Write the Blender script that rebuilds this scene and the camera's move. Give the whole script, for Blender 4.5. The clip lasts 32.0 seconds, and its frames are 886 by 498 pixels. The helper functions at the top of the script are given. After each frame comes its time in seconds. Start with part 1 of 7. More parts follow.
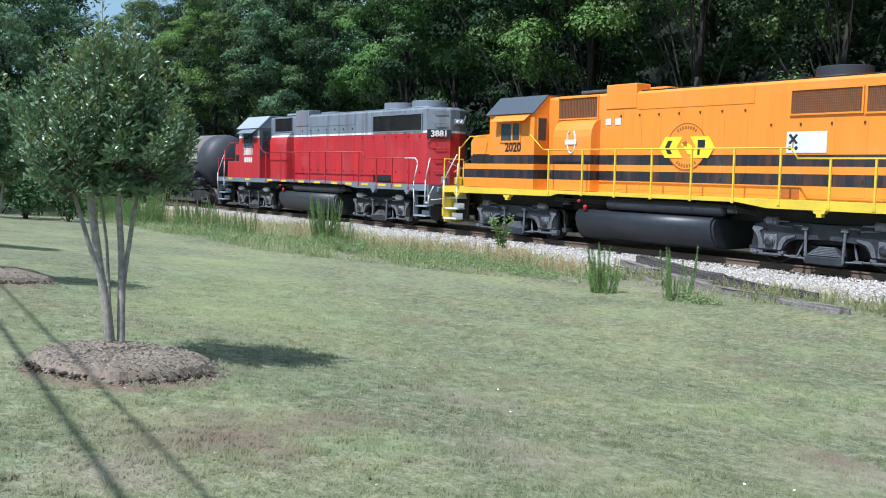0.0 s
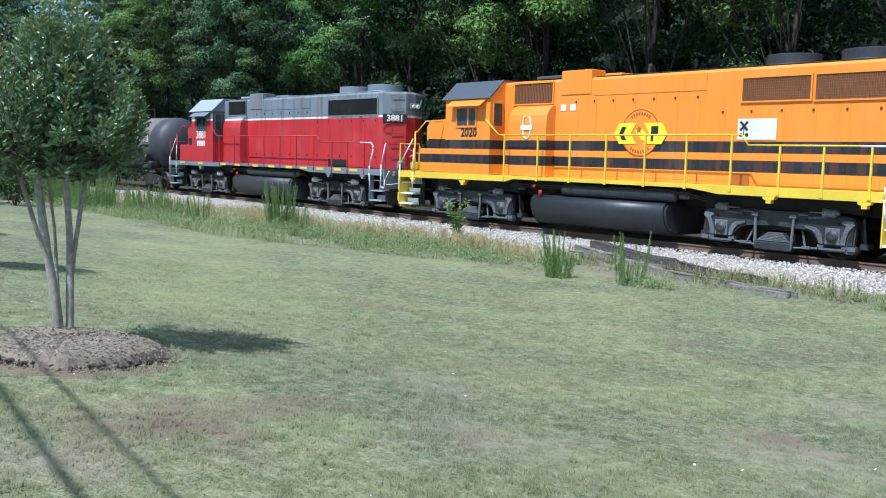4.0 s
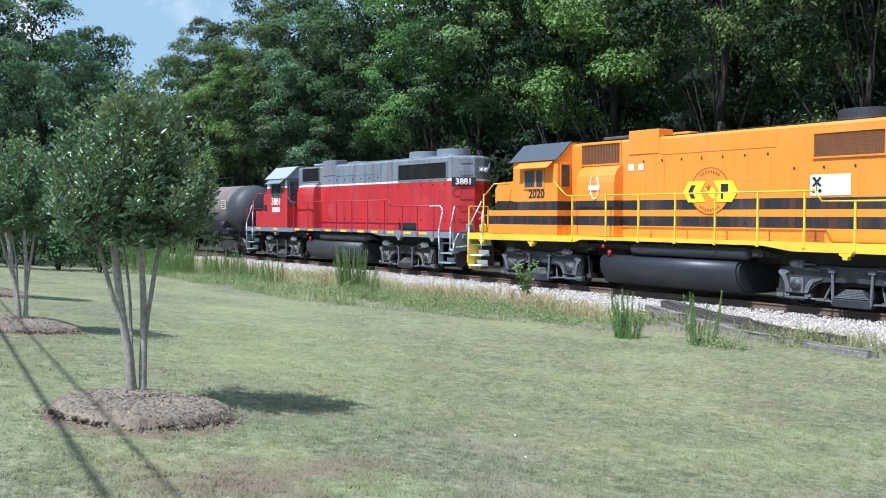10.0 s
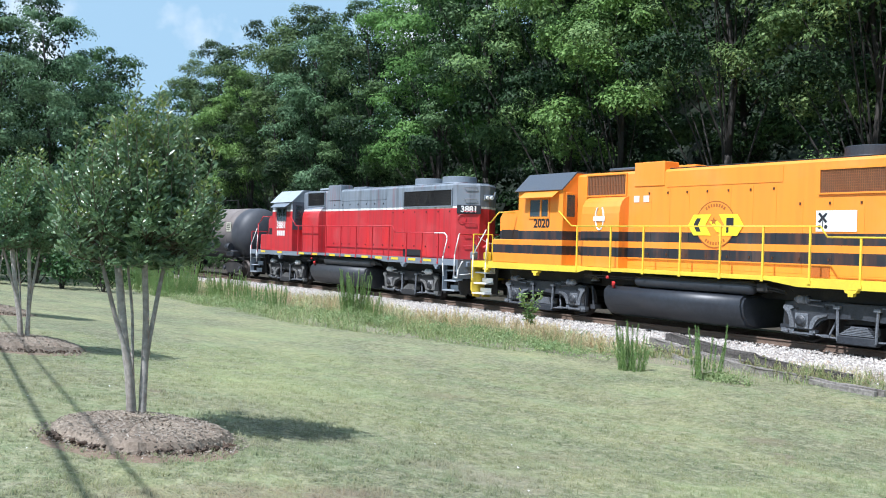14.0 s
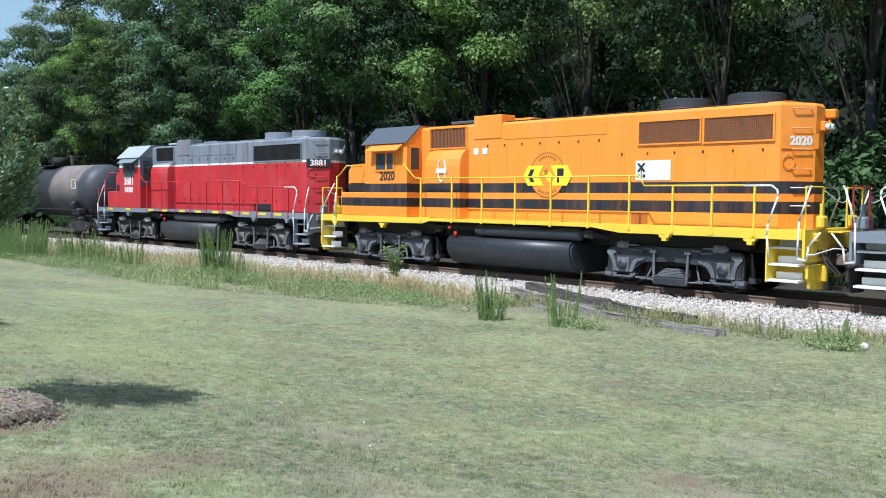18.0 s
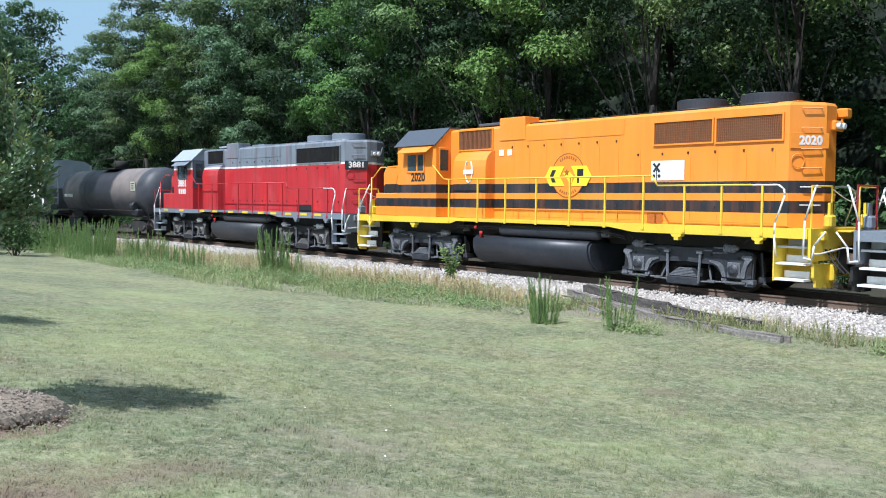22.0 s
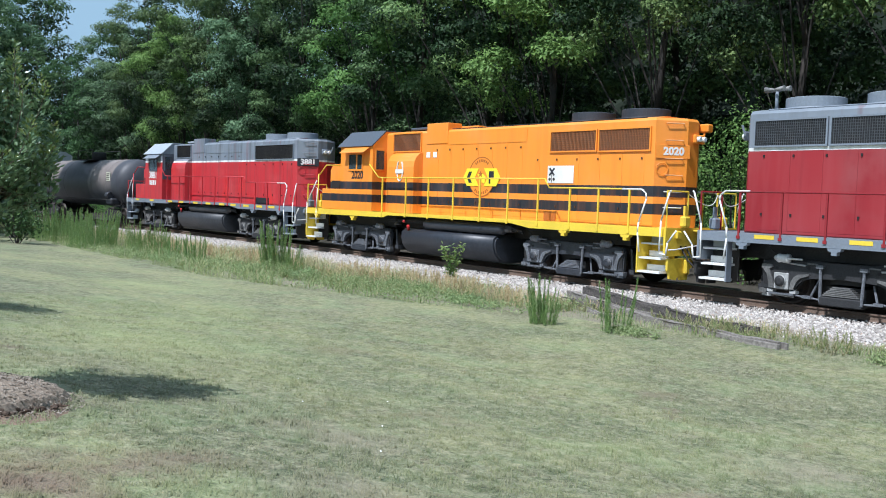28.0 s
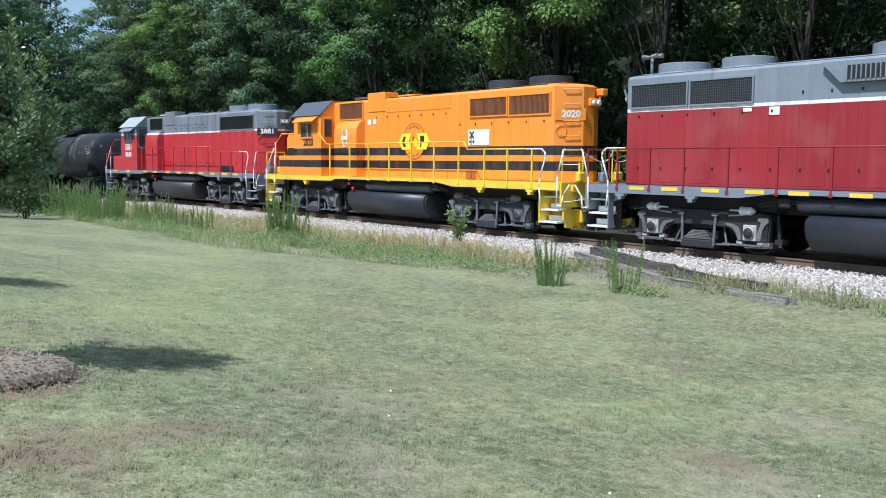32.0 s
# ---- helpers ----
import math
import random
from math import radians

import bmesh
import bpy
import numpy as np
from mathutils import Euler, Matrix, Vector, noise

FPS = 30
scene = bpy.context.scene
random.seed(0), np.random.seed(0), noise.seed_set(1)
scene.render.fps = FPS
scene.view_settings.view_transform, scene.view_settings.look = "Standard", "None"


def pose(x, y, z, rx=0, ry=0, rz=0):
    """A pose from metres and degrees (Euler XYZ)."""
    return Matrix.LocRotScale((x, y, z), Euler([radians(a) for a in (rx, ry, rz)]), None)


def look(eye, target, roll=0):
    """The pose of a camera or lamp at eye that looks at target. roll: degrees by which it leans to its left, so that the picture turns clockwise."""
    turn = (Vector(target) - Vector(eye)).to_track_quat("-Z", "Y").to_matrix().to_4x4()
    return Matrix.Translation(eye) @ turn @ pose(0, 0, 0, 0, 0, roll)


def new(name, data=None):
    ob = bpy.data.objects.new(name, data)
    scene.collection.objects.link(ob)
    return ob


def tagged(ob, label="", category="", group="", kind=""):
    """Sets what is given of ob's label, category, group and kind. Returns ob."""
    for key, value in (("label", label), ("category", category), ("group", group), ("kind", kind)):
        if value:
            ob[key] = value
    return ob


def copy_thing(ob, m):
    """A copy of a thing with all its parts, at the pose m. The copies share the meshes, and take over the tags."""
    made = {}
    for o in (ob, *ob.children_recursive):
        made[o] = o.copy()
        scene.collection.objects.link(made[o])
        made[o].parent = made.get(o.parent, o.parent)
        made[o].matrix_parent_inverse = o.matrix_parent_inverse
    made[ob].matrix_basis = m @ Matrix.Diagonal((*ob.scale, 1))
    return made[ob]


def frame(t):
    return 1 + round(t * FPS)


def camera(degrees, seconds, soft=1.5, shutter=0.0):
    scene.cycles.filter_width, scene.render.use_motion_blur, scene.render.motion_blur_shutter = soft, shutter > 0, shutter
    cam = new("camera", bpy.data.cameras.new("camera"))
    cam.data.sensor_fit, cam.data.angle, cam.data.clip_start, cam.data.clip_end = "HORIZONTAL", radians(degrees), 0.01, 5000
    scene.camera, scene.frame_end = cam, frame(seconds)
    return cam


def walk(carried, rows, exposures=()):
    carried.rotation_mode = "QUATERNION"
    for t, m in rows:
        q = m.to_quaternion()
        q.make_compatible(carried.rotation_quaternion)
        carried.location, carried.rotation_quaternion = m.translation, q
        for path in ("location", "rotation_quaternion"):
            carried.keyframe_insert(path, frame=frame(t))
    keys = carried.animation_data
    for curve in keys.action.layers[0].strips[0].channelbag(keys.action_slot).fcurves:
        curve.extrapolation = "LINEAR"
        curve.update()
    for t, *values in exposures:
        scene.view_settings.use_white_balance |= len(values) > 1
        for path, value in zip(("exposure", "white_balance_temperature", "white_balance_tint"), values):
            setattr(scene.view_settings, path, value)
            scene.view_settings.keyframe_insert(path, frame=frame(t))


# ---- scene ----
cam = camera(52.62, 32.0, 1.0)
WALK = [
    (0.0, pose(15.844, -20.182, 2.148, 84.82, -0.88, 52.55)),
    (0.5, pose(15.831, -20.163, 2.142, 84.24, -0.50, 50.48)),
    (1.0, pose(15.829, -20.153, 2.140, 83.98, -0.74, 49.28)),
    (1.5, pose(15.826, -20.159, 2.141, 83.84, -0.45, 49.36)),
    (2.0, pose(15.844, -20.177, 2.142, 83.87, -0.52, 49.64)),
    (2.5, pose(15.838, -20.174, 2.143, 83.93, -0.99, 49.74)),
    (4.5, pose(15.841, -20.174, 2.144, 83.97, -1.23, 49.75)),
    (5.0, pose(15.836, -20.163, 2.139, 84.29, -1.20, 49.80)),
    (5.5, pose(15.830, -20.156, 2.136, 84.20, -1.22, 49.51)),
    (6.0, pose(15.834, -20.148, 2.130, 84.53, 3.32, 49.84)),
    (6.5, pose(15.891, -20.151, 2.137, 84.43, 2.39, 49.87)),
    (7.0, pose(15.931, -20.124, 2.110, 84.94, -1.13, 48.63)),
    (7.5, pose(15.931, -20.101, 2.109, 85.50, -1.67, 51.82)),
    (8.0, pose(15.943, -20.101, 2.110, 85.61, -1.80, 53.20)),
    (8.5, pose(15.929, -20.103, 2.125, 85.30, -2.34, 54.00)),
    (9.0, pose(15.944, -20.120, 2.149, 86.43, -2.25, 53.81)),
    (9.5, pose(15.977, -20.138, 2.145, 87.41, 0.01, 54.08)),
    (10.0, pose(16.001, -20.154, 2.152, 87.82, -0.14, 54.34)),
    (10.5, pose(15.973, -20.140, 2.147, 87.79, -0.32, 54.69)),
    (11.0, pose(15.978, -20.151, 2.148, 87.85, -0.23, 55.06)),
    (11.5, pose(15.977, -20.138, 2.153, 87.91, -0.01, 55.13)),
    (12.0, pose(15.969, -20.123, 2.150, 88.21, 0.10, 54.49)),
    (12.5, pose(15.968, -20.112, 2.142, 88.59, -0.59, 54.27)),
    (13.0, pose(15.943, -20.117, 2.144, 88.98, -1.57, 54.65)),
    (13.5, pose(15.939, -20.140, 2.158, 89.67, -1.31, 54.76)),
    (15.5, pose(15.956, -20.114, 2.150, 88.67, -2.17, 53.86)),
    (16.0, pose(16.023, -20.141, 2.177, 88.70, -1.42, 53.45)),
    (16.5, pose(16.003, -20.086, 2.175, 88.60, -0.35, 52.06)),
    (17.0, pose(16.014, -20.030, 2.176, 88.19, -0.97, 50.61)),
    (17.5, pose(16.062, -19.971, 2.168, 87.73, -1.65, 50.33)),
    (18.0, pose(15.998, -19.835, 2.157, 86.70, -0.52, 46.51)),
    (18.5, pose(15.929, -19.649, 2.147, 87.98, -0.17, 43.12)),
    (19.0, pose(15.954, -19.546, 2.108, 87.56, 1.79, 42.51)),
    (19.5, pose(15.930, -19.390, 2.113, 88.99, -0.60, 48.90)),
    (20.0, pose(16.016, -19.367, 2.155, 90.56, -1.72, 53.12)),
    (20.5, pose(16.017, -19.373, 2.156, 90.08, -0.51, 54.08)),
    (21.0, pose(16.002, -19.345, 2.146, 89.05, -0.11, 52.39)),
    (21.5, pose(15.979, -19.326, 2.132, 87.76, 0.07, 51.59)),
    (22.0, pose(15.952, -19.303, 2.120, 86.79, -0.44, 51.01)),
    (22.5, pose(15.957, -19.305, 2.131, 86.81, -0.69, 50.68)),
    (23.0, pose(15.968, -19.316, 2.126, 87.40, -0.68, 50.45)),
    (23.5, pose(15.970, -19.315, 2.120, 87.58, -0.75, 50.49)),
    (24.0, pose(15.975, -19.311, 2.125, 87.56, -0.86, 50.49)),
    (24.5, pose(15.969, -19.312, 2.122, 87.53, -1.25, 50.60)),
    (25.0, pose(15.977, -19.312, 2.118, 87.52, -0.99, 50.86)),
    (25.5, pose(15.973, -19.314, 2.125, 87.55, -0.92, 51.03)),
    (27.5, pose(16.014, -19.331, 2.138, 87.19, -1.49, 51.57)),
    (28.0, pose(15.997, -19.330, 2.124, 86.68, -1.87, 51.17)),
    (28.5, pose(16.002, -19.323, 2.125, 86.05, -1.65, 50.84)),
    (29.0, pose(15.999, -19.322, 2.128, 85.92, -1.36, 50.87)),
    (29.5, pose(15.997, -19.316, 2.125, 85.67, -1.11, 51.14)),
    (30.0, pose(16.004, -19.324, 2.127, 85.54, -1.12, 51.39)),
    (30.5, pose(15.995, -19.315, 2.122, 85.59, -0.76, 51.53)),
    (31.0, pose(15.994, -19.312, 2.121, 85.34, -0.65, 51.53)),
    (31.5, pose(15.984, -19.308, 2.117, 85.00, -0.68, 51.67)),
    (32.0, pose(16.020, -19.303, 2.131, 84.37, -0.31, 51.56)),
]
walk(cam, WALK, exposures=((0.0, 0.10, 5720, 9), (5.0, 0.06, 5540, 9), (9.0, 0.18, 5680, 11), (13.0, 0.36, 5850, 11), (16.0, 0.38, 5850, 11), (18.0, 0.17, 5850, 11), (20.0, 0.32, 5850, 11), (24.0, 0.14, 5850, 11), (32.0, 0.11, 5800, 11)))
ROLL = [(0.0, 0.000), (13.5, 0.000), (14.5, -0.070), (15.5, -0.252), (16.0, -0.374), (16.5, -0.499), (17.0, -0.629), (17.5, -0.765), (18.0, -0.906), (18.5, -1.060), (19.0, -1.226), (19.5, -1.400), (20.0, -1.573), (20.5, -1.744), (21.0, -1.923), (21.5, -2.119), (22.0, -2.337), (22.5, -2.575), (23.0, -2.827), (23.5, -3.091), (24.0, -3.370), (24.5, -3.664), (25.0, -3.975), (25.5, -4.308), (27.5, -5.703), (28.0, -6.074), (28.5, -6.479), (29.0, -6.908), (29.5, -7.355), (30.0, -7.817), (30.5, -8.293), (31.0, -8.782), (31.5, -9.279), (32.0, -9.780)]
BEND = 0.0012
# One plan: x along the track, y away from the camera, z up from the rail head.
SUN_ELEV, SUN_AZ = 56.0, (0.15, -0.99)   # height in degrees, plan direction towards the sun


def lawn_edge(x):
    """Where the mown lawn ends and the rough verge begins."""
    return -9.2 + 4.3 * min(1.0, max(0.0, (x + 6.0) / 16.0))


def ground_z(x, y):
    u = max(0.0, -y - 8.0)
    z = -0.22 + (0.0085 * u * u if u < 9 else 0.0085 * 81 + 0.12 * min(u - 9, 6.0))
    if y > 2.6:
        z = -0.34 + 0.05 * min(y - 2.6, 20.0)
    elif y > -3.6:
        z = -0.22 - 0.2 * min(1.0, (y + 3.6) / 1.6)
    return z + 0.02 * noise.noise((x * 0.5, y * 0.5, 0))


def track_y(x):
    """The track bends gently towards the lawn on its far stretch."""
    return -BEND * max(0.0, -x - 8.0) ** 2


def on_track(x, length=0.0):
    """Pose of a vehicle whose middle is at x on the track."""
    h = max(length / 2, 0.5)
    a, b = track_y(x - h), track_y(x + h)
    return pose(x, (a + b) / 2, 0, 0, 0, math.degrees(math.atan2(b - a, 2 * h)))


# ---- light ----
world = bpy.data.worlds.new("sky")
world.use_nodes = True
scene.world = world
sky = world.node_tree.nodes.new("ShaderNodeTexSky")
sky.sky_type, sky.sun_disc = "NISHITA", False
sky.sun_elevation = radians(SUN_ELEV)
sky.sun_rotation = math.atan2(SUN_AZ[0], SUN_AZ[1])
sky.air_density, sky.dust_density = 1.0, 2.4
wt = world.node_tree
cloud = wt.nodes.new("ShaderNodeTexNoise")
cloud.inputs["Scale"].default_value, cloud.inputs["Detail"].default_value = 6.0, 6.0
cloud_ramp = wt.nodes.new("ShaderNodeValToRGB")
cloud_ramp.color_ramp.elements[0].position, cloud_ramp.color_ramp.elements[0].color = 0.54, (0, 0, 0, 1)
cloud_ramp.color_ramp.elements[1].position, cloud_ramp.color_ramp.elements[1].color = 0.66, (0.9, 0.9, 0.9, 1)
cloud_mix = wt.nodes.new("ShaderNodeMix")
cloud_mix.data_type = "RGBA"
cloud_mix.inputs[7].default_value = (11.8, 12.1, 12.3, 1)
haze_mix = wt.nodes.new("ShaderNodeMix")
haze_mix.data_type = "RGBA"
haze_mix.inputs[0].default_value = 0.75
haze_mix.inputs[7].default_value = (6.0, 8.9, 10.9, 1)
wt.links.new(wt.nodes.new("ShaderNodeTexCoord").outputs["Generated"], cloud.inputs["Vector"])
wt.links.new(cloud.outputs["Fac"], cloud_ramp.inputs[0])
wt.links.new(cloud_ramp.outputs[0], cloud_mix.inputs[0])
wt.links.new(sky.outputs[0], haze_mix.inputs[6])
wt.links.new(haze_mix.outputs[2], cloud_mix.inputs[6])
wt.links.new(cloud_mix.outputs[2], wt.nodes["Background"].inputs[0])
world.node_tree.nodes["Background"].inputs[1].default_value = 0.070
sun = new("sun", bpy.data.lights.new("sun", "SUN"))
sun.data.energy, sun.data.angle, sun.data.color = 5.0, radians(0.53), (1.0, 0.98, 0.955)
flat = math.hypot(*SUN_AZ)
sun.matrix_world = look((SUN_AZ[0] / flat, SUN_AZ[1] / flat, math.tan(radians(SUN_ELEV))), (0, 0, 0))


# ---- materials ----
def shader(name):
    m = bpy.data.materials.new(name)
    m.use_nodes = True
    t = m.node_tree
    return m, t, t.nodes["Principled BSDF"]


def noise_node(t, scale, detail=4.0, coord="Object", squash=None):
    tc = t.nodes.new("ShaderNodeTexCoord")
    n = t.nodes.new("ShaderNodeTexNoise")
    n.inputs["Scale"].default_value, n.inputs["Detail"].default_value = scale, detail
    src = tc.outputs[coord]
    if squash:
        mp = t.nodes.new("ShaderNodeMapping")
        mp.inputs["Scale"].default_value = squash
        t.links.new(src, mp.inputs["Vector"])
        src = mp.outputs[0]
    t.links.new(src, n.inputs["Vector"])
    return n.outputs["Fac"]


def ramp(t, fac, stops, mode="LINEAR"):
    r = t.nodes.new("ShaderNodeValToRGB")
    r.color_ramp.interpolation = mode
    e = r.color_ramp.elements
    while len(e) < len(stops):
        e.new(1.0)
    for el, (p, c) in zip(e, stops):
        el.position, el.color = p, (*c, 1.0)
    t.links.new(fac, r.inputs[0])
    return r.outputs[0]


def mixed(t, a, b, fac, mode="MIX"):
    m = t.nodes.new("ShaderNodeMix")
    m.data_type, m.blend_type = "RGBA", mode
    for src, i in ((a, 6), (b, 7)):
        if isinstance(src, tuple):
            m.inputs[i].default_value = (*src, 1.0)
        else:
            t.links.new(src, m.inputs[i])
    if isinstance(fac, float):
        m.inputs[0].default_value = fac
    else:
        t.links.new(fac, m.inputs[0])
    return m.outputs[2]


def bump_on(t, p, fac, strength, dist=0.02):
    b = t.nodes.new("ShaderNodeBump")
    b.inputs["Strength"].default_value, b.inputs["Distance"].default_value = strength, dist
    t.links.new(fac, b.inputs["Height"])
    t.links.new(b.outputs[0], p.inputs["Normal"])


def plain(name, color, rough=0.6, metal=0.0, var=0.25, scale=6.0, dirt=(0.10, 0.085, 0.07), dirt_amt=0.35, bump=0.15, squash=None):
    """A worn solid surface: base colour, a second tone and dirt at two scales."""
    m, t, p = shader(name)
    fine = noise_node(t, scale * 5, 6.0)
    big = noise_node(t, scale * 0.25, 4.0, squash=squash)
    tone = ramp(t, fine, [(0.3, tuple(c * (1 - var) for c in color)), (0.7, tuple(min(1, c * (1 + var * 0.6)) for c in color))])
    mask = ramp(t, big, [(0.45, (0, 0, 0)), (0.8, (dirt_amt,) * 3)])
    col = mixed(t, tone, dirt, mask)
    t.links.new(col, p.inputs["Base Color"])
    p.inputs["Roughness"].default_value, p.inputs["Metallic"].default_value = rough, metal
    if bump:
        bump_on(t, p, fine, bump, 0.006)
    return m


def livery(name, bands, rough=0.38, streak=0.25, dirt=(0.16, 0.11, 0.07), fade=0.15, top_dirt=None, bright=None):
    """Paint in level bands of height (z in metres, colour), with run-down streaks and dust."""
    m, t, p = shader(name)
    tc = t.nodes.new("ShaderNodeTexCoord")
    sep = t.nodes.new("ShaderNodeSeparateXYZ")
    t.links.new(tc.outputs["Object"], sep.inputs[0])
    div = t.nodes.new("ShaderNodeMath")
    div.operation = "MULTIPLY"
    div.inputs[1].default_value = 0.2
    t.links.new(sep.outputs[2], div.inputs[0])
    col = ramp(t, div.outputs[0], [(max(0.0, z * 0.2), c) for z, c in bands], "CONSTANT")
    runs = noise_node(t, 1.0, 5.0, squash=(5.0, 5.0, 0.35))
    blot = noise_node(t, 0.8, 5.0)
    fine = noise_node(t, 30.0, 3.0)
    col = mixed(t, col, (0.8, 0.72, 0.66), ramp(t, blot, [(0.5, (0, 0, 0)), (0.85, (fade,) * 3)]))
    if bright:
        patch = noise_node(t, 0.55, 5.0, squash=(1, 1, 0.7))
        low = ramp(t, div.outputs[0], [(0.0, (1, 1, 1)), (3.36 * 0.2, (0, 0, 0))], "CONSTANT")
        col = mixed(t, col, bright, mixed(t, (0, 0, 0), ramp(t, patch, [(0.50, (0, 0, 0)), (0.64, (0.75,) * 3)]), low))
    if top_dirt:
        dirt = ramp(t, div.outputs[0], [(0.0, dirt), (3.36 * 0.2, top_dirt)], "CONSTANT")
    col = mixed(t, col, dirt, ramp(t, runs, [(0.47, (0, 0, 0)), (0.72, (streak,) * 3)]))
    seam = noise_node(t, 3.2, 5.0, squash=(1.0, 1.0, 0.12))
    col = mixed(t, col, tuple(0.55 * c for c in bands[0][1]), ramp(t, seam, [(0.60, (0, 0, 0)), (0.72, (streak * 0.8,) * 3)]))
    t.links.new(col, p.inputs["Base Color"])
    r = ramp(t, blot, [(0.3, (rough - 0.06,) * 3), (0.7, (rough + 0.16,) * 3)])
    t.links.new(r, p.inputs["Roughness"])
    bump_on(t, p, fine, 0.04, 0.004)
    return m


def leafy(name, colors, rough=0.55, trans=0.3, wax=0.5, tree=False):
    """Leaves: a tone per leaf, drifting from bough to bough, with light passing through."""
    if tree:
        colors = [(r * 1.0, g * 1.0, b * 1.08) for r, g, b in colors]
    m, t, p = shader(name)
    geo = t.nodes.new("ShaderNodeNewGeometry")
    big = noise_node(t, 0.35, 3.0)
    info = t.nodes.new("ShaderNodeObjectInfo")
    one = ramp(t, geo.outputs["Random Per Island"], [(i / (len(colors) - 1), c) for i, c in enumerate(colors)])
    dark = mixed(t, one, (0.78, 0.82, 0.75), ramp(t, big, [(0.35, (1, 1, 1)), (0.65, (0, 0, 0))]), "MULTIPLY")
    hue = t.nodes.new("ShaderNodeHueSaturation")
    mr = t.nodes.new("ShaderNodeMapRange")
    mr.inputs[3].default_value, mr.inputs[4].default_value = 0.485, 0.515
    t.links.new(info.outputs["Random"], mr.inputs[0])
    t.links.new(mr.outputs[0], hue.inputs["Hue"])
    t.links.new(dark, hue.inputs["Color"])
    t.links.new(hue.outputs[0], p.inputs["Base Color"])
    p.inputs["Roughness"].default_value = rough
    p.inputs["Specular IOR Level"].default_value = wax
    tl = t.nodes.new("ShaderNodeBsdfTranslucent")
    t.links.new(hue.outputs[0], tl.inputs["Color"])
    mx = t.nodes.new("ShaderNodeMixShader")
    mx.inputs[0].default_value = trans
    t.links.new(p.outputs[0], mx.inputs[1])
    t.links.new(tl.outputs[0], mx.inputs[2])
    t.links.new(mx.outputs[0], t.nodes["Material Output"].inputs["Surface"])
    return m


ORANGE, NAVY, YELLOW = (0.86, 0.285, 0.030), (0.018, 0.021, 0.030), (0.80, 0.58, 0.05)
RED, RED_OLD, GREY, WHITE = (0.50, 0.028, 0.036), (0.27, 0.016, 0.022), (0.20, 0.23, 0.27), (0.78, 0.78, 0.76)
M_ORANGE = livery("orange_paint", [(0, ORANGE), (1.84, NAVY), (2.11, ORANGE), (2.29, NAVY), (2.57, ORANGE)], 0.36, 0.16, dirt=(0.42, 0.13, 0.03), fade=0.07)
M_RED = livery("red_paint", [(0, RED), (3.38, WHITE), (3.46, GREY)], 0.42, 0.55, dirt=(0.24, 0.04, 0.04), fade=0.09, top_dirt=(0.055, 0.058, 0.065), bright=(0.66, 0.026, 0.022))
M_RED_OLD = livery("old_red_paint", [(0, RED_OLD), (3.38, WHITE), (3.46, GREY)], 0.45, 0.40, dirt=(0.34, 0.05, 0.055), fade=0.10, top_dirt=(0.14, 0.15, 0.165), bright=(0.33, 0.022, 0.028))
M_YELLOW = plain("yellow_paint", YELLOW, 0.42, 0, 0.08, 4, dirt=(0.25, 0.15, 0.05), dirt_amt=0.3, bump=0.03)
M_GREY = plain("grey_paint", GREY, 0.5, 0, 0.12, 4, dirt_amt=0.35, bump=0.04)
M_REDPART = plain("red_part_paint", RED, 0.45, 0, 0.12, 4, dirt_amt=0.2, bump=0.04)
M_OLDPART = plain("old_red_part_paint", RED_OLD, 0.5, 0, 0.12, 4, dirt_amt=0.2, bump=0.04)
M_OPART = plain("orange_part_paint", ORANGE, 0.4, 0, 0.06, 4, dirt_amt=0.15, bump=0.03)
M_WHITE = plain("white_paint", WHITE, 0.45, 0, 0.06, 5, dirt_amt=0.25, bump=0.03)
M_CREAM = plain("cream_plate_paint", (0.62, 0.60, 0.48), 0.5, 0, 0.1, 6, dirt_amt=0.25, bump=0.02)
M_SLATE = plain("slate_roof_paint", (0.075, 0.09, 0.115), 0.5, 0, 0.2, 5, dirt_amt=0.3, bump=0.05)
M_PALE = plain("pale_grey_roof_paint", (0.36, 0.40, 0.44), 0.5, 0, 0.12, 5, dirt_amt=0.25, bump=0.05)
M_NAVY = plain("navy_paint", NAVY, 0.45, 0, 0.2, 5, dirt_amt=0.15, bump=0.03)
M_FAN = plain("fan_housing_black", (0.028, 0.034, 0.046), 0.55, 0, 0.3, 6, dirt_amt=0.1)
M_TRUCK = plain("truck_casting", (0.030, 0.034, 0.043), 0.55, 0.1, 0.5, 5, dirt=(0.13, 0.13, 0.135), dirt_amt=0.4, bump=0.3)
# worn grey parts; also the pale tone for sunlit rib edges
M_TRUCKLIT = plain("worn_and_lit_casting", (0.17, 0.18, 0.20), 0.5, 0.1, 0.5, 6, dirt=(0.04, 0.04, 0.042), dirt_amt=0.7, bump=0.3)
M_DUSTY = plain("dusty_grey_casting", (0.027, 0.027, 0.029), 0.7, 0, 0.5, 6, dirt=(0.02, 0.02, 0.02), dirt_amt=0.8, bump=0.3)
# dusty counterpart, pale where the ribs catch the sun
M_WORNLIT = plain("dusty_and_lit_casting", (0.16, 0.157, 0.15), 0.7, 0, 0.4, 5, dirt=(0.03, 0.03, 0.03), dirt_amt=0.8, bump=0.2)
M_PEWTER = plain("dirty_silver_casting", (0.27, 0.265, 0.26), 0.6, 0, 0.6, 7, dirt=(0.04, 0.038, 0.036), dirt_amt=0.9, bump=0.3)
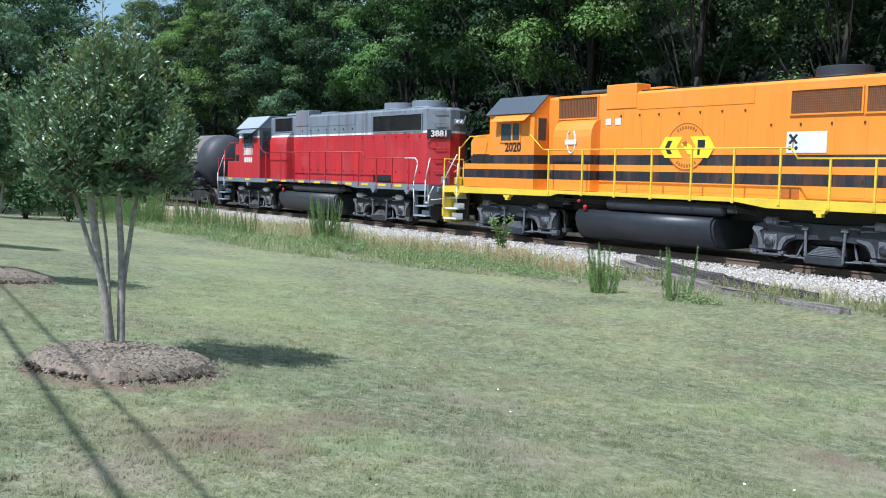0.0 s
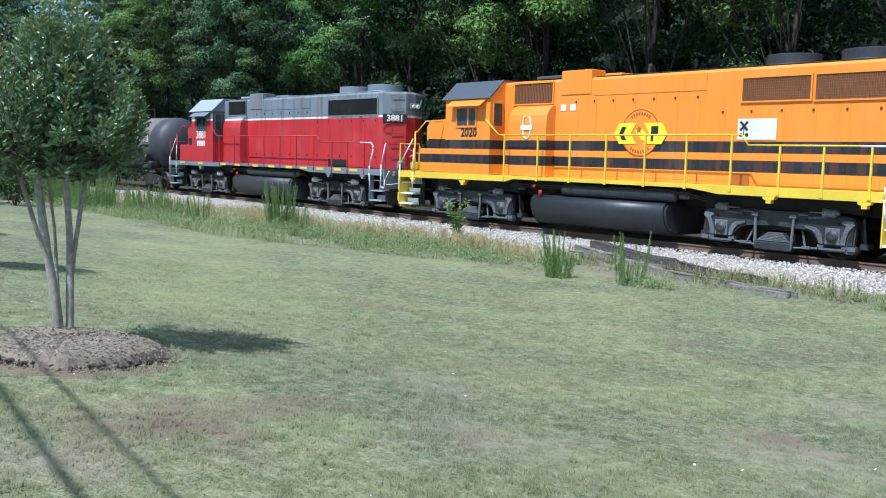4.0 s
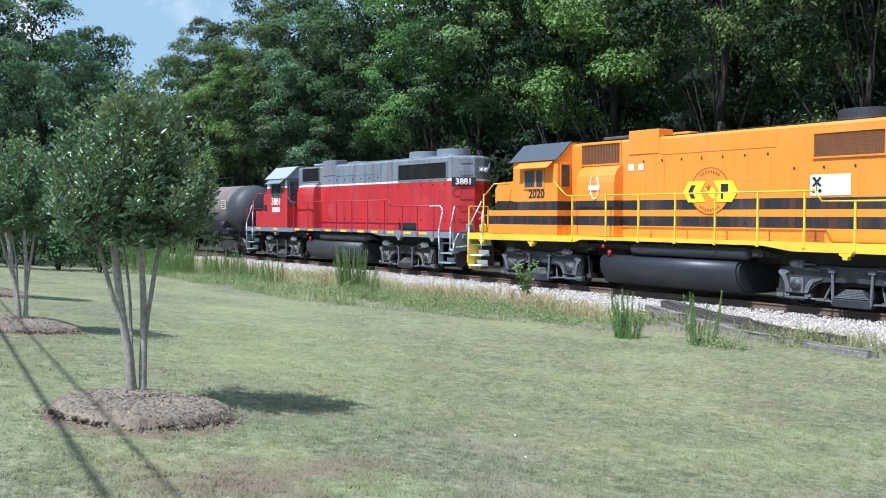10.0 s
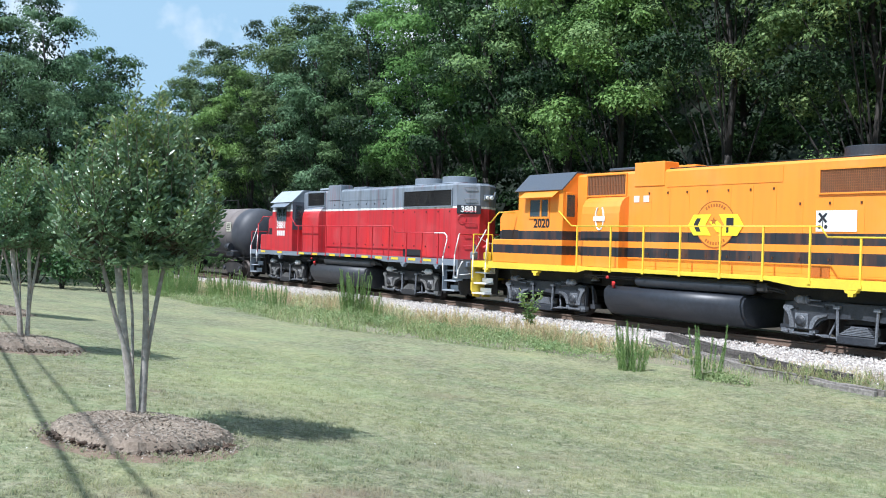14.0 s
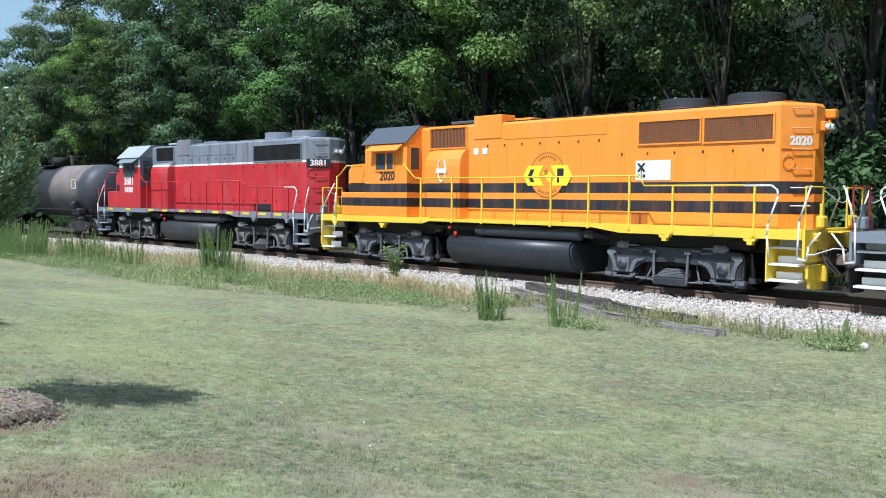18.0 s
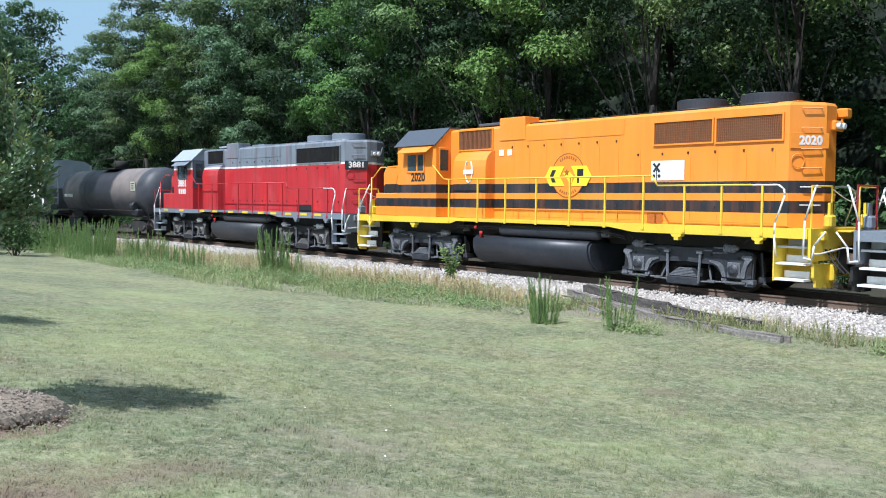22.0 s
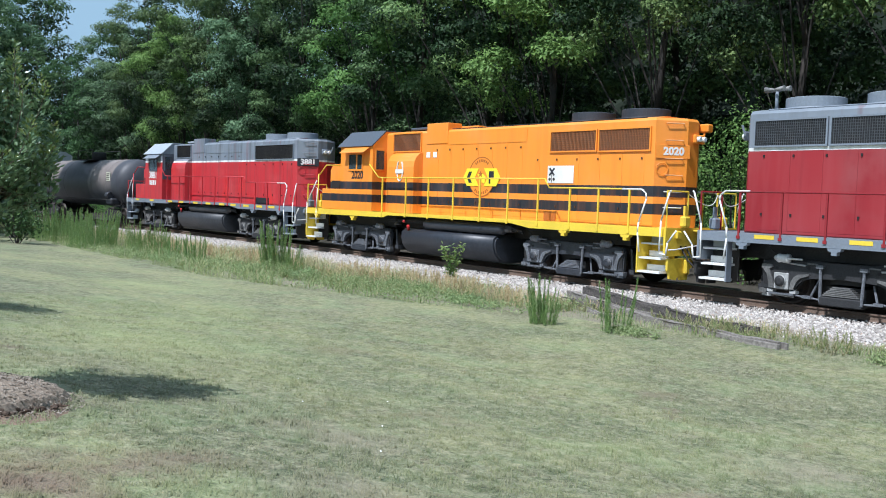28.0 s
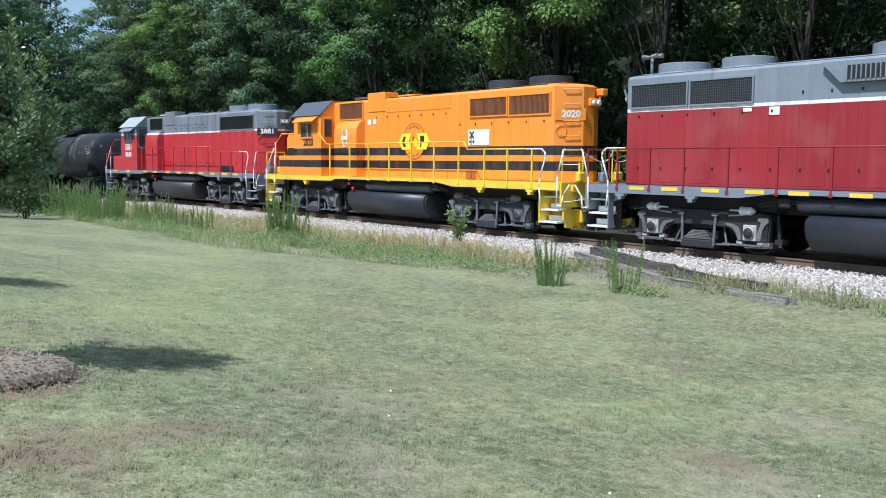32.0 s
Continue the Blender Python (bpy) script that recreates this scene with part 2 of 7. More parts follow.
M_BOX = plain("pale_grey_box_paint", (0.44, 0.44, 0.43), 0.55, 0, 0.3, 8, dirt=(0.06, 0.055, 0.05), dirt_amt=0.7, bump=0.1)
M_SILVER = plain("silver_paint", (0.66, 0.66, 0.65), 0.45, 0, 0.15, 6, dirt_amt=0.4)
M_TANK = plain("fuel_tank_black", (0.032, 0.036, 0.046), 0.42, 0, 0.25, 2, dirt=(0.10, 0.107, 0.12), dirt_amt=0.6, bump=0.06, squash=(0.5, 1, 3))
M_TANKDUSTY = plain("dusty_fuel_tank", (0.045, 0.048, 0.055), 0.5, 0, 0.25, 2, dirt=(0.11, 0.11, 0.115), dirt_amt=0.5, bump=0.06, squash=(0.5, 1, 3))
M_UNDER = plain("grimy_underframe", (0.022, 0.021, 0.021), 0.8, 0, 0.4, 6, bump=0.3)
M_WHEEL = plain("wheel_steel", (0.055, 0.045, 0.04), 0.55, 0.5, 0.3, 8)
M_TREAD = plain("polished_steel", (0.45, 0.44, 0.43), 0.3, 1.0, 0.15, 9, dirt_amt=0.1)
M_GRILLE = plain("rusty_brown_grille", (0.34, 0.13, 0.05), 0.6, 0.2, 0.35, 14, bump=0.1)
M_GRILLE_G = plain("grey_grille", (0.085, 0.095, 0.105), 0.6, 0.2, 0.25, 14, bump=0.1)
# black fittings, and flat sheets that put shade into recesses and openings
M_DARK = plain("black_and_recess_shade", (0.012, 0.012, 0.013), 0.8, 0, 0.2, 6, dirt_amt=0.1, bump=0)
M_LATCH = plain("dark_brown_latch", (0.085, 0.028, 0.012), 0.6, 0, 0.2, 9, dirt_amt=0.2, bump=0)
M_CORE = plain("brown_grille_core", (0.19, 0.085, 0.042), 0.8, 0, 0.2, 9, dirt_amt=0.2, bump=0)
M_RUNG = plain("pale_orange_rung", (0.80, 0.42, 0.20), 0.5, 0, 0.1, 9, dirt_amt=0.1, bump=0)
M_SEAM = plain("dull_brown_mark", (0.40, 0.115, 0.016), 0.6, 0, 0.2, 9, dirt_amt=0.2, bump=0)
M_REDLAMP = plain("red_fitting", (0.5, 0.03, 0.03), 0.4, 0, 0.1, 6, dirt_amt=0.1)
M_BRASS = plain("pale_logo_yellow", (0.85, 0.72, 0.03), 0.45, 0, 0.05, 5, dirt_amt=0.1, bump=0)
M_LENS = plain("headlight_lens", (0.75, 0.78, 0.8), 0.12, 0, 0.05, 5, dirt_amt=0.05, bump=0)
M_STEEL = plain("weathered_rail_steel", (0.20, 0.14, 0.105), 0.75, 0.1, 0.35, 9, dirt=(0.14, 0.07, 0.04), dirt_amt=0.5)
M_TIE = plain("creosoted_tie", (0.045, 0.035, 0.028), 0.85, 0, 0.4, 6, dirt=(0.12, 0.10, 0.08), dirt_amt=0.5, bump=0.5, squash=(6, 0.6, 3))
M_DARKWOOD = plain("dark_split_timber", (0.12, 0.105, 0.095), 0.9, 0, 0.7, 5, dirt=(0.018, 0.016, 0.014), dirt_amt=0.9, bump=1.0, squash=(0.7, 9, 9))
M_OLDWOOD = plain("weathered_grey_timber", (0.26, 0.235, 0.21), 0.88, 0, 0.45, 5, dirt=(0.05, 0.04, 0.035), dirt_amt=0.7, bump=0.8, squash=(0.7, 7, 7))
M_BARK = plain("bark", (0.042, 0.037, 0.032), 0.9, 0, 0.4, 5, dirt=(0.05, 0.04, 0.035), dirt_amt=0.6, bump=0.8, squash=(3, 3, 0.6))
M_MYRTLE = plain("smooth_mottled_bark", (0.40, 0.365, 0.33), 0.7, 0, 0.4, 4, dirt=(0.12, 0.09, 0.07), dirt_amt=0.95, bump=0.3, squash=(6, 6, 1.2))
M_TWIG = plain("green_brown_twig", (0.10, 0.085, 0.05), 0.75, 0, 0.3, 8)
M_MULCH = plain("pine_bark_mulch", (0.27, 0.218, 0.168), 0.95, 0, 0.45, 9, dirt=(0.16, 0.11, 0.08), dirt_amt=0.6, bump=1.0)
M_CLAY = plain("red_clay_soil", (0.25, 0.175, 0.125), 0.95, 0, 0.35, 7, dirt=(0.12, 0.08, 0.05), dirt_amt=0.5, bump=0.8)
M_CHIP = plain("bark_chips", (0.29, 0.24, 0.19), 0.9, 0, 0.5, 12, dirt=(0.42, 0.38, 0.34), dirt_amt=0.5, bump=0.3)
M_CABLE = plain("black_cable", (0.02, 0.02, 0.02), 0.7, 0, 0.2, 6)
M_LITTER = plain("white_litter", (0.85, 0.85, 0.83), 0.6, 0, 0.05, 20, dirt_amt=0.2)
M_DIRT = plain("leaf_litter_soil", (0.055, 0.045, 0.032), 0.95, 0, 0.5, 6, dirt=(0.03, 0.04, 0.02), dirt_amt=0.6, bump=0.8)


def stone_mat():
    m, t, p = shader("crushed_stone")
    geo = t.nodes.new("ShaderNodeNewGeometry")
    col = ramp(t, geo.outputs["Random Per Island"], [(0, (0.30, 0.27, 0.245)), (0.5, (0.50, 0.455, 0.415)), (0.9, (0.68, 0.63, 0.585)), (1, (0.40, 0.30, 0.23))])
    col = mixed(t, col, (0.20, 0.15, 0.11), ramp(t, noise_node(t, 0.6, 4), [(0.5, (0, 0, 0)), (0.8, (0.4,) * 3)]))
    t.links.new(col, p.inputs["Base Color"])
    p.inputs["Roughness"].default_value = 0.85
    bump_on(t, p, noise_node(t, 40, 4), 0.5, 0.01)
    return m


def turf_tone(t, col, straw, bare):
    """Dry and bare patches, mowing lanes and cool green drifts shared by the soil sheet and its blades."""
    geo = t.nodes.new("ShaderNodeNewGeometry")
    def drift(scale, detail, squash=(1, 1, 1), turn=0.0, rough=0.6):
        mp = t.nodes.new("ShaderNodeMapping")
        mp.inputs["Scale"].default_value = squash
        mp.inputs["Rotation"].default_value = (0, 0, turn)
        t.links.new(geo.outputs["Position"], mp.inputs["Vector"])
        n = t.nodes.new("ShaderNodeTexNoise")
        n.inputs["Scale"].default_value, n.inputs["Detail"].default_value, n.inputs["Roughness"].default_value = scale, detail, rough
        t.links.new(mp.outputs[0], n.inputs["Vector"])
        return n.outputs["Fac"]
    col = mixed(t, col, (0.135, 0.19, 0.095), ramp(t, drift(0.6, 5.0, (0.5, 1, 1), 0.5, 0.7), [(0.45, (0, 0, 0)), (0.62, (0.44,) * 3)]))
    col = mixed(t, col, (0.37, 0.38, 0.175), ramp(t, drift(0.55, 5.0, (0.3, 1, 1), -0.25, 0.65), [(0.46, (0, 0, 0)), (0.60, (0.55,) * 3)]))
    col = mixed(t, col, straw, ramp(t, drift(5.5, 6.0, rough=0.7), [(0.46, (0, 0, 0)), (0.62, (0.7,) * 3)]))
    col = mixed(t, col, straw, ramp(t, drift(0.38, 5.0), [(0.50, (0, 0, 0)), (0.66, (0.6,) * 3)]))
    col = mixed(t, col, (0.36, 0.41, 0.32), ramp(t, drift(10.0, 3.0, rough=0.6), [(0.40, (0.42,) * 3), (0.56, (0, 0, 0))]), "MULTIPLY")
    col = mixed(t, col, (0.345, 0.38, 0.235), ramp(t, drift(24.0, 3.0, (1, 1, 1), 0.4, 0.6), [(0.50, (0, 0, 0)), (0.66, (0.55,) * 3)]))
    col = mixed(t, col, (0.66, 0.70, 0.64), ramp(t, drift(1.5, 7.0, (1, 1, 1), 0.9, 0.75), [(0.42, (0.6,) * 3), (0.54, (0, 0, 0))]), "MULTIPLY")
    col = mixed(t, col, (0.23, 0.32, 0.15), ramp(t, drift(0.9, 5.0, (1, 1, 1), 1.7, 0.65), [(0.52, (0, 0, 0)), (0.62, (0.45,) * 3)]))
    col = mixed(t, col, bare, ramp(t, drift(1.6, 5.0, (1, 1, 1), 2.6, 0.65), [(0.62, (0, 0, 0)), (0.69, (0.6,) * 3)]))
    col = mixed(t, col, (0.37, 0.40, 0.18), ramp(t, drift(0.33, 7.0, (1, 1, 1), 2.1, 0.7), [(0.48, (0, 0, 0)), (0.64, (0.32,) * 3)]))
    col = mixed(t, col, (0.44, 0.54, 0.46), ramp(t, drift(5.5, 6.0, (1, 1, 1), 0.3, 0.75), [(0.38, (0.55,) * 3), (0.58, (0, 0, 0))]), "MULTIPLY")
    col = mixed(t, col, (0.44, 0.44, 0.29), ramp(t, drift(8.5, 5.0, (1, 1, 1), 2.2, 0.7), [(0.48, (0, 0, 0)), (0.66, (0.42,) * 3)]))
    col = mixed(t, col, (0.42, 0.44, 0.26), ramp(t, drift(11.0, 6.0, (1, 1, 1), 1.3, 0.75), [(0.50, (0, 0, 0)), (0.66, (0.42,) * 3)]))
    ragged = drift(1.8, 6.0, (1, 1, 1), 1.0, 0.7)
    lush, pale = (0.34, 0.42, 0.17), (0.33, 0.305, 0.215)
    for cx, cy, r, tint, amount in LAWN_SPOTS:
        near = t.nodes.new("ShaderNodeVectorMath")
        near.operation = "DISTANCE"
        t.links.new(geo.outputs["Position"], near.inputs[0])
        near.inputs[1].default_value = (cx, cy, ground_z(cx, cy))
        fray = t.nodes.new("ShaderNodeMath")
        fray.operation = "MULTIPLY_ADD"
        fray.inputs[1].default_value = r * 3.0
        t.links.new(ragged, fray.inputs[0])
        t.links.new(near.outputs["Value"], fray.inputs[2])
        mask = t.nodes.new("ShaderNodeMapRange")
        mask.inputs[1].default_value, mask.inputs[2].default_value = r * 1.5, r * 2.5
        mask.inputs[3].default_value, mask.inputs[4].default_value = amount, 0.0
        t.links.new(fray.outputs[0], mask.inputs[0])
        col = mixed(t, col, {"lush": lush, "pale": pale}.get(tint, bare), mask.outputs[0])
    return mixed(t, col, (1.0, 0.92, 0.94), 1.0, "MULTIPLY")


# worn, sun-bleached and lush places in the turf: x, y, radius, tint, strength
LAWN_SPOTS = ((11.1, -18.2, 0.8, "bare", 0.9), (10.9, -17.2, 0.55, "bare", 0.75), (11.6, -18.9, 0.5, "pale", 0.7), (12.6, -14.1, 0.45, "bare", 0.95), (13.0, -14.4, 0.9, "pale", 0.5), (12.2, -12.4, 0.7, "pale", 0.5),
              (9.4, -10.7, 0.4, "bare", 0.6), (10.3, -15.7, 0.7, "pale", 0.55), (9.7, -14.2, 0.5, "bare", 0.45), (5.6, -12.7, 0.7, "bare", 0.5), (11.9, -16.6, 0.8, "pale", 0.5), (4.6, -14.6, 3.0, "lush", 0.36), (1.0, -13.4, 3.0, "lush", 0.32), (-4.0, -11.5, 2.6, "lush", 0.28), (11.4, -13.2, 1.0, "lush", 0.25))


def lawn_mat():
    """Mown summer turf: greens and straw, thin soil showing, faint mowing lanes."""
    m, t, p = shader("mown_turf")
    fine = noise_node(t, 38.0, 6.0)
    green = ramp(t, fine, [(0.3, (0.07, 0.088, 0.043)), (0.5, (0.17, 0.202, 0.105)), (0.75, (0.285, 0.31, 0.175))])
    straw = ramp(t, fine, [(0.3, (0.06, 0.062, 0.036)), (0.5, (0.185, 0.18, 0.11)), (0.75, (0.30, 0.29, 0.19))])
    t.links.new(turf_tone(t, green, straw, (0.19, 0.15, 0.105)), p.inputs["Base Color"])
    p.inputs["Roughness"].default_value = 0.9
    bump_on(t, p, fine, 0.8, 0.03)
    return m


def blade_mat(name, colors, turf=False):
    m, t, p = shader(name)
    geo = t.nodes.new("ShaderNodeNewGeometry")
    col = ramp(t, geo.outputs["Random Per Island"], [(i / (len(colors) - 1), c) for i, c in enumerate(colors)])
    if turf:
        col = turf_tone(t, col, (0.27, 0.28, 0.162), (0.26, 0.205, 0.145))
    else:
        col = mixed(t, col, (0.37, 0.31, 0.215), ramp(t, noise_node(t, 0.7, 4.0), [(0.49, (0, 0, 0)), (0.70, (0.65,) * 3)]))
    t.links.new(col, p.inputs["Base Color"])
    p.inputs["Roughness"].default_value = 0.6
    through_light = t.nodes.new("ShaderNodeBsdfTranslucent")
    t.links.new(col, through_light.inputs["Color"])
    if turf:
        raised = t.nodes.new("ShaderNodeVectorMath")
        raised.operation, raised.inputs[1].default_value = "ADD", (0.0, 0.0, 2.2)
        t.links.new(geo.outputs["Normal"], raised.inputs[0])
        unit = t.nodes.new("ShaderNodeVectorMath")
        unit.operation = "NORMALIZE"
        t.links.new(raised.outputs[0], unit.inputs[0])
        t.links.new(unit.outputs[0], p.inputs["Normal"])
    mx = t.nodes.new("ShaderNodeMixShader")
    mx.inputs[0].default_value = 0.35
    t.links.new(p.outputs[0], mx.inputs[1])
    t.links.new(through_light.outputs[0], mx.inputs[2])
    t.links.new(mx.outputs[0], t.nodes["Material Output"].inputs["Surface"])
    return m


M_STONE, M_LAWN = stone_mat(), lawn_mat()
M_BLADE = blade_mat("turf_blades", [(0.13, 0.195, 0.072), (0.19, 0.255, 0.105), (0.275, 0.325, 0.15), (0.43, 0.425, 0.24)], True)
M_VERGE = blade_mat("verge_grass", [(0.15, 0.215, 0.07), (0.24, 0.30, 0.11), (0.36, 0.365, 0.17), (0.54, 0.44, 0.27)])
M_LUSH = leafy("lush_verge_green", [(0.19, 0.27, 0.095), (0.27, 0.355, 0.14), (0.37, 0.43, 0.19), (0.52, 0.49, 0.28)], 0.55, 0.35)
M_DRY = blade_mat("dry_gold_straw", [(0.50, 0.345, 0.19), (0.60, 0.475, 0.28), (0.70, 0.62, 0.40), (0.45, 0.42, 0.20)])
M_WEED = leafy("tall_weed_green", [(0.135, 0.245, 0.075), (0.215, 0.34, 0.11), (0.31, 0.42, 0.155)], 0.5, 0.45)
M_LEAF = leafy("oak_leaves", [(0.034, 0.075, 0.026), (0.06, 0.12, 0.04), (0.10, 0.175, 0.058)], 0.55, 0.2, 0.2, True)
# dark copy of the leaf greens: puts the crowns' inner shade into colour
M_LEAFSHADE = leafy("shade_toned_leaves", [(0.014, 0.033, 0.012), (0.028, 0.057, 0.021), (0.05, 0.09, 0.032)], 0.55, 0.15, 0.2, True)
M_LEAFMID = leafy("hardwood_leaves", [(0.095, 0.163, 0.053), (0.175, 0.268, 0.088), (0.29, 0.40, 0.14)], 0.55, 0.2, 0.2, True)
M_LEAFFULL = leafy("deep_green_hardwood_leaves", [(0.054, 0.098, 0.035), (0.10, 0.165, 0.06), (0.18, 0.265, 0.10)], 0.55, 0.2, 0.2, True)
# near-black green that carries the deep wood's shade in its colour
M_DEPTHSHADE = plain("wood_depth_shade", (0.010, 0.018, 0.009), 0.95, 0, 0.5, 3, dirt=(0.02, 0.035, 0.012), dirt_amt=0.6, bump=0.5)
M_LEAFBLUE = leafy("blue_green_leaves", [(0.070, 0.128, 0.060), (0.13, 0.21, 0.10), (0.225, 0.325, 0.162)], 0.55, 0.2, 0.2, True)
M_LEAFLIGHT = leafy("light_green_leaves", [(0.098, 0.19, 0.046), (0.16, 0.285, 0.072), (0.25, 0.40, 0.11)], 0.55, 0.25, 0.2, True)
M_LEAFMYRTLE = leafy("crape_myrtle_leaves", [(0.070, 0.145, 0.058), (0.12, 0.22, 0.088), (0.205, 0.315, 0.145)], 0.36, 0.25, 1.0, True)
M_LEAFYOUNG = leafy("young_crape_myrtle_leaves", [(0.11, 0.185, 0.045), (0.17, 0.25, 0.06), (0.25, 0.31, 0.085)], 0.35, 0.35, 0.8)
M_FORB = leafy("low_broad_weeds", [(0.19, 0.275, 0.11), (0.28, 0.37, 0.16), (0.40, 0.46, 0.225)], 0.55, 0.35)
M_SOIL = plain("verge_soil_and_thatch", (0.24, 0.215, 0.15), 0.95, 0, 0.5, 7, dirt=(0.13, 0.165, 0.075), dirt_amt=0.9, bump=1.0)


def glass_mat():
    m, t, p = shader("cab_window_glass")
    p.inputs["Base Color"].default_value = (0.10, 0.14, 0.16, 1)
    p.inputs["Roughness"].default_value = 0.06
    p.inputs["Transmission Weight"].default_value = 0.6
    p.inputs["IOR"].default_value = 1.45
    return m


M_GLASS = glass_mat()


# ---- building helpers ----
def empty(name, label, category, group="", kind=""):
    return tagged(new(name), label, category, group, kind)


def part(name, bm, material, parent, label=""):
    me = bpy.data.meshes.new(name)
    bmesh.ops.recalc_face_normals(bm, faces=bm.faces[:])
    bm.to_mesh(me)
    bm.free()
    me.materials.append(material)
    ob = new(name, me)
    ob.parent = parent
    return tagged(ob, label)


def box(bm, x0, x1, y0, y1, z0, z1):
    v = [bm.verts.new((x, y, z)) for x in (x0, x1) for y in (y0, y1) for z in (z0, z1)]
    for f in ((0, 1, 3, 2), (4, 6, 7, 5), (0, 4, 5, 1), (2, 3, 7, 6), (0, 2, 6, 4), (1, 5, 7, 3)):
        bm.faces.new([v[i] for i in f])
    return bm


def boxed(*b):
    return box(bmesh.new(), *b)


def soft_box(x0, x1, y0, y1, z0, z1, r=0.02, seg=2):
    bm = boxed(x0, x1, y0, y1, z0, z1)
    bmesh.ops.bevel(bm, geom=bm.edges[:], offset=r, segments=seg, affect="EDGES", profile=0.5)
    return bm


def prism(bm, outline, axis, a, b):
    """Extrude a closed 2D outline along an axis: 'x' takes (y, z), 'y' takes (x, z), 'z' takes (x, y)."""
    def at(p, d):
        return {"x": (d, p[0], p[1]), "y": (p[0], d, p[1]), "z": (p[0], p[1], d)}[axis]
    lo = [bm.verts.new(at(p, a)) for p in outline]
    hi = [bm.verts.new(at(p, b)) for p in outline]
    bm.faces.new(lo)
    bm.faces.new(hi[::-1])
    for i in range(len(outline)):
        j = (i + 1) % len(outline)
        bm.faces.new((lo[i], hi[i], hi[j], lo[j]))
    return bm


def rod(bm, p, q, r, n=8, r2=None):
    p, q = Vector(p), Vector(q)
    d = (q - p)
    if d.length < 1e-6:
        return bm
    m = d.to_track_quat("Z", "Y").to_matrix()
    r2 = r if r2 is None else r2
    ring = [[bm.verts.new(c + m @ Vector((math.cos(k * 2 * math.pi / n) * rr, math.sin(k * 2 * math.pi / n) * rr, 0))) for k in range(n)] for c, rr in ((p, r), (q, r2))]
    for k in range(n):
        j = (k + 1) % n
        f = bm.faces.new((ring[0][k], ring[0][j], ring[1][j], ring[1][k]))
        f.smooth = n > 6
    bm.faces.new(ring[0][::-1])
    bm.faces.new(ring[1])
    return bm


def rail_tube(bm, pts, r=0.017, n=6):
    for a, b in zip(pts, pts[1:]):
        rod(bm, a, b, r, n)
    return bm


def lathe(bm, profile, axis_p, axis="y", n=24, smooth=True):
    """Spin (distance along axis, radius) about a line through axis_p."""
    c = Vector(axis_p)
    rings = []
    for d, r in profile:
        ring = []
        for k in range(n):
            a = 2 * math.pi * k / n
            u, w = r * math.cos(a), r * math.sin(a)
            ring.append(bm.verts.new(c + Vector({"y": (u, d, w), "x": (d, u, w), "z": (u, w, d)}[axis])))
        rings.append(ring)
    for ra, rb in zip(rings, rings[1:]):
        for k in range(n):
            j = (k + 1) % n
            f = bm.faces.new((ra[k], ra[j], rb[j], rb[k]))
            f.smooth = smooth
    bm.faces.new(rings[0][::-1])
    bm.faces.new(rings[-1])
    return bm


def lettering(text, size, material, parent, m, label="", name="lettering"):
    """Raised painted characters, facing the way that m's z points."""
    cu = bpy.data.curves.new(name, "FONT")
    cu.body, cu.size, cu.extrude = text, size, 0.003
    cu.align_x, cu.align_y, cu.resolution_u, cu.offset = "CENTER", "CENTER", 3, 0.011
    tmp = bpy.data.objects.new("tmp", cu)
    scene.collection.objects.link(tmp)
    me = bpy.data.meshes.new_from_object(tmp)
    bpy.data.objects.remove(tmp)
    me.transform(m)
    me.materials.clear()
    me.materials.append(material)
    ob = new(name, me)
    ob.parent = parent
    return tagged(ob, label)


def mesh_of(name, verts, faces, material, smooth=False):
    me = bpy.data.meshes.new(name)
    me.from_pydata(verts if isinstance(verts, list) else verts.tolist(), [], faces if isinstance(faces, list) else faces.tolist())
    me.materials.append(material)
    return me




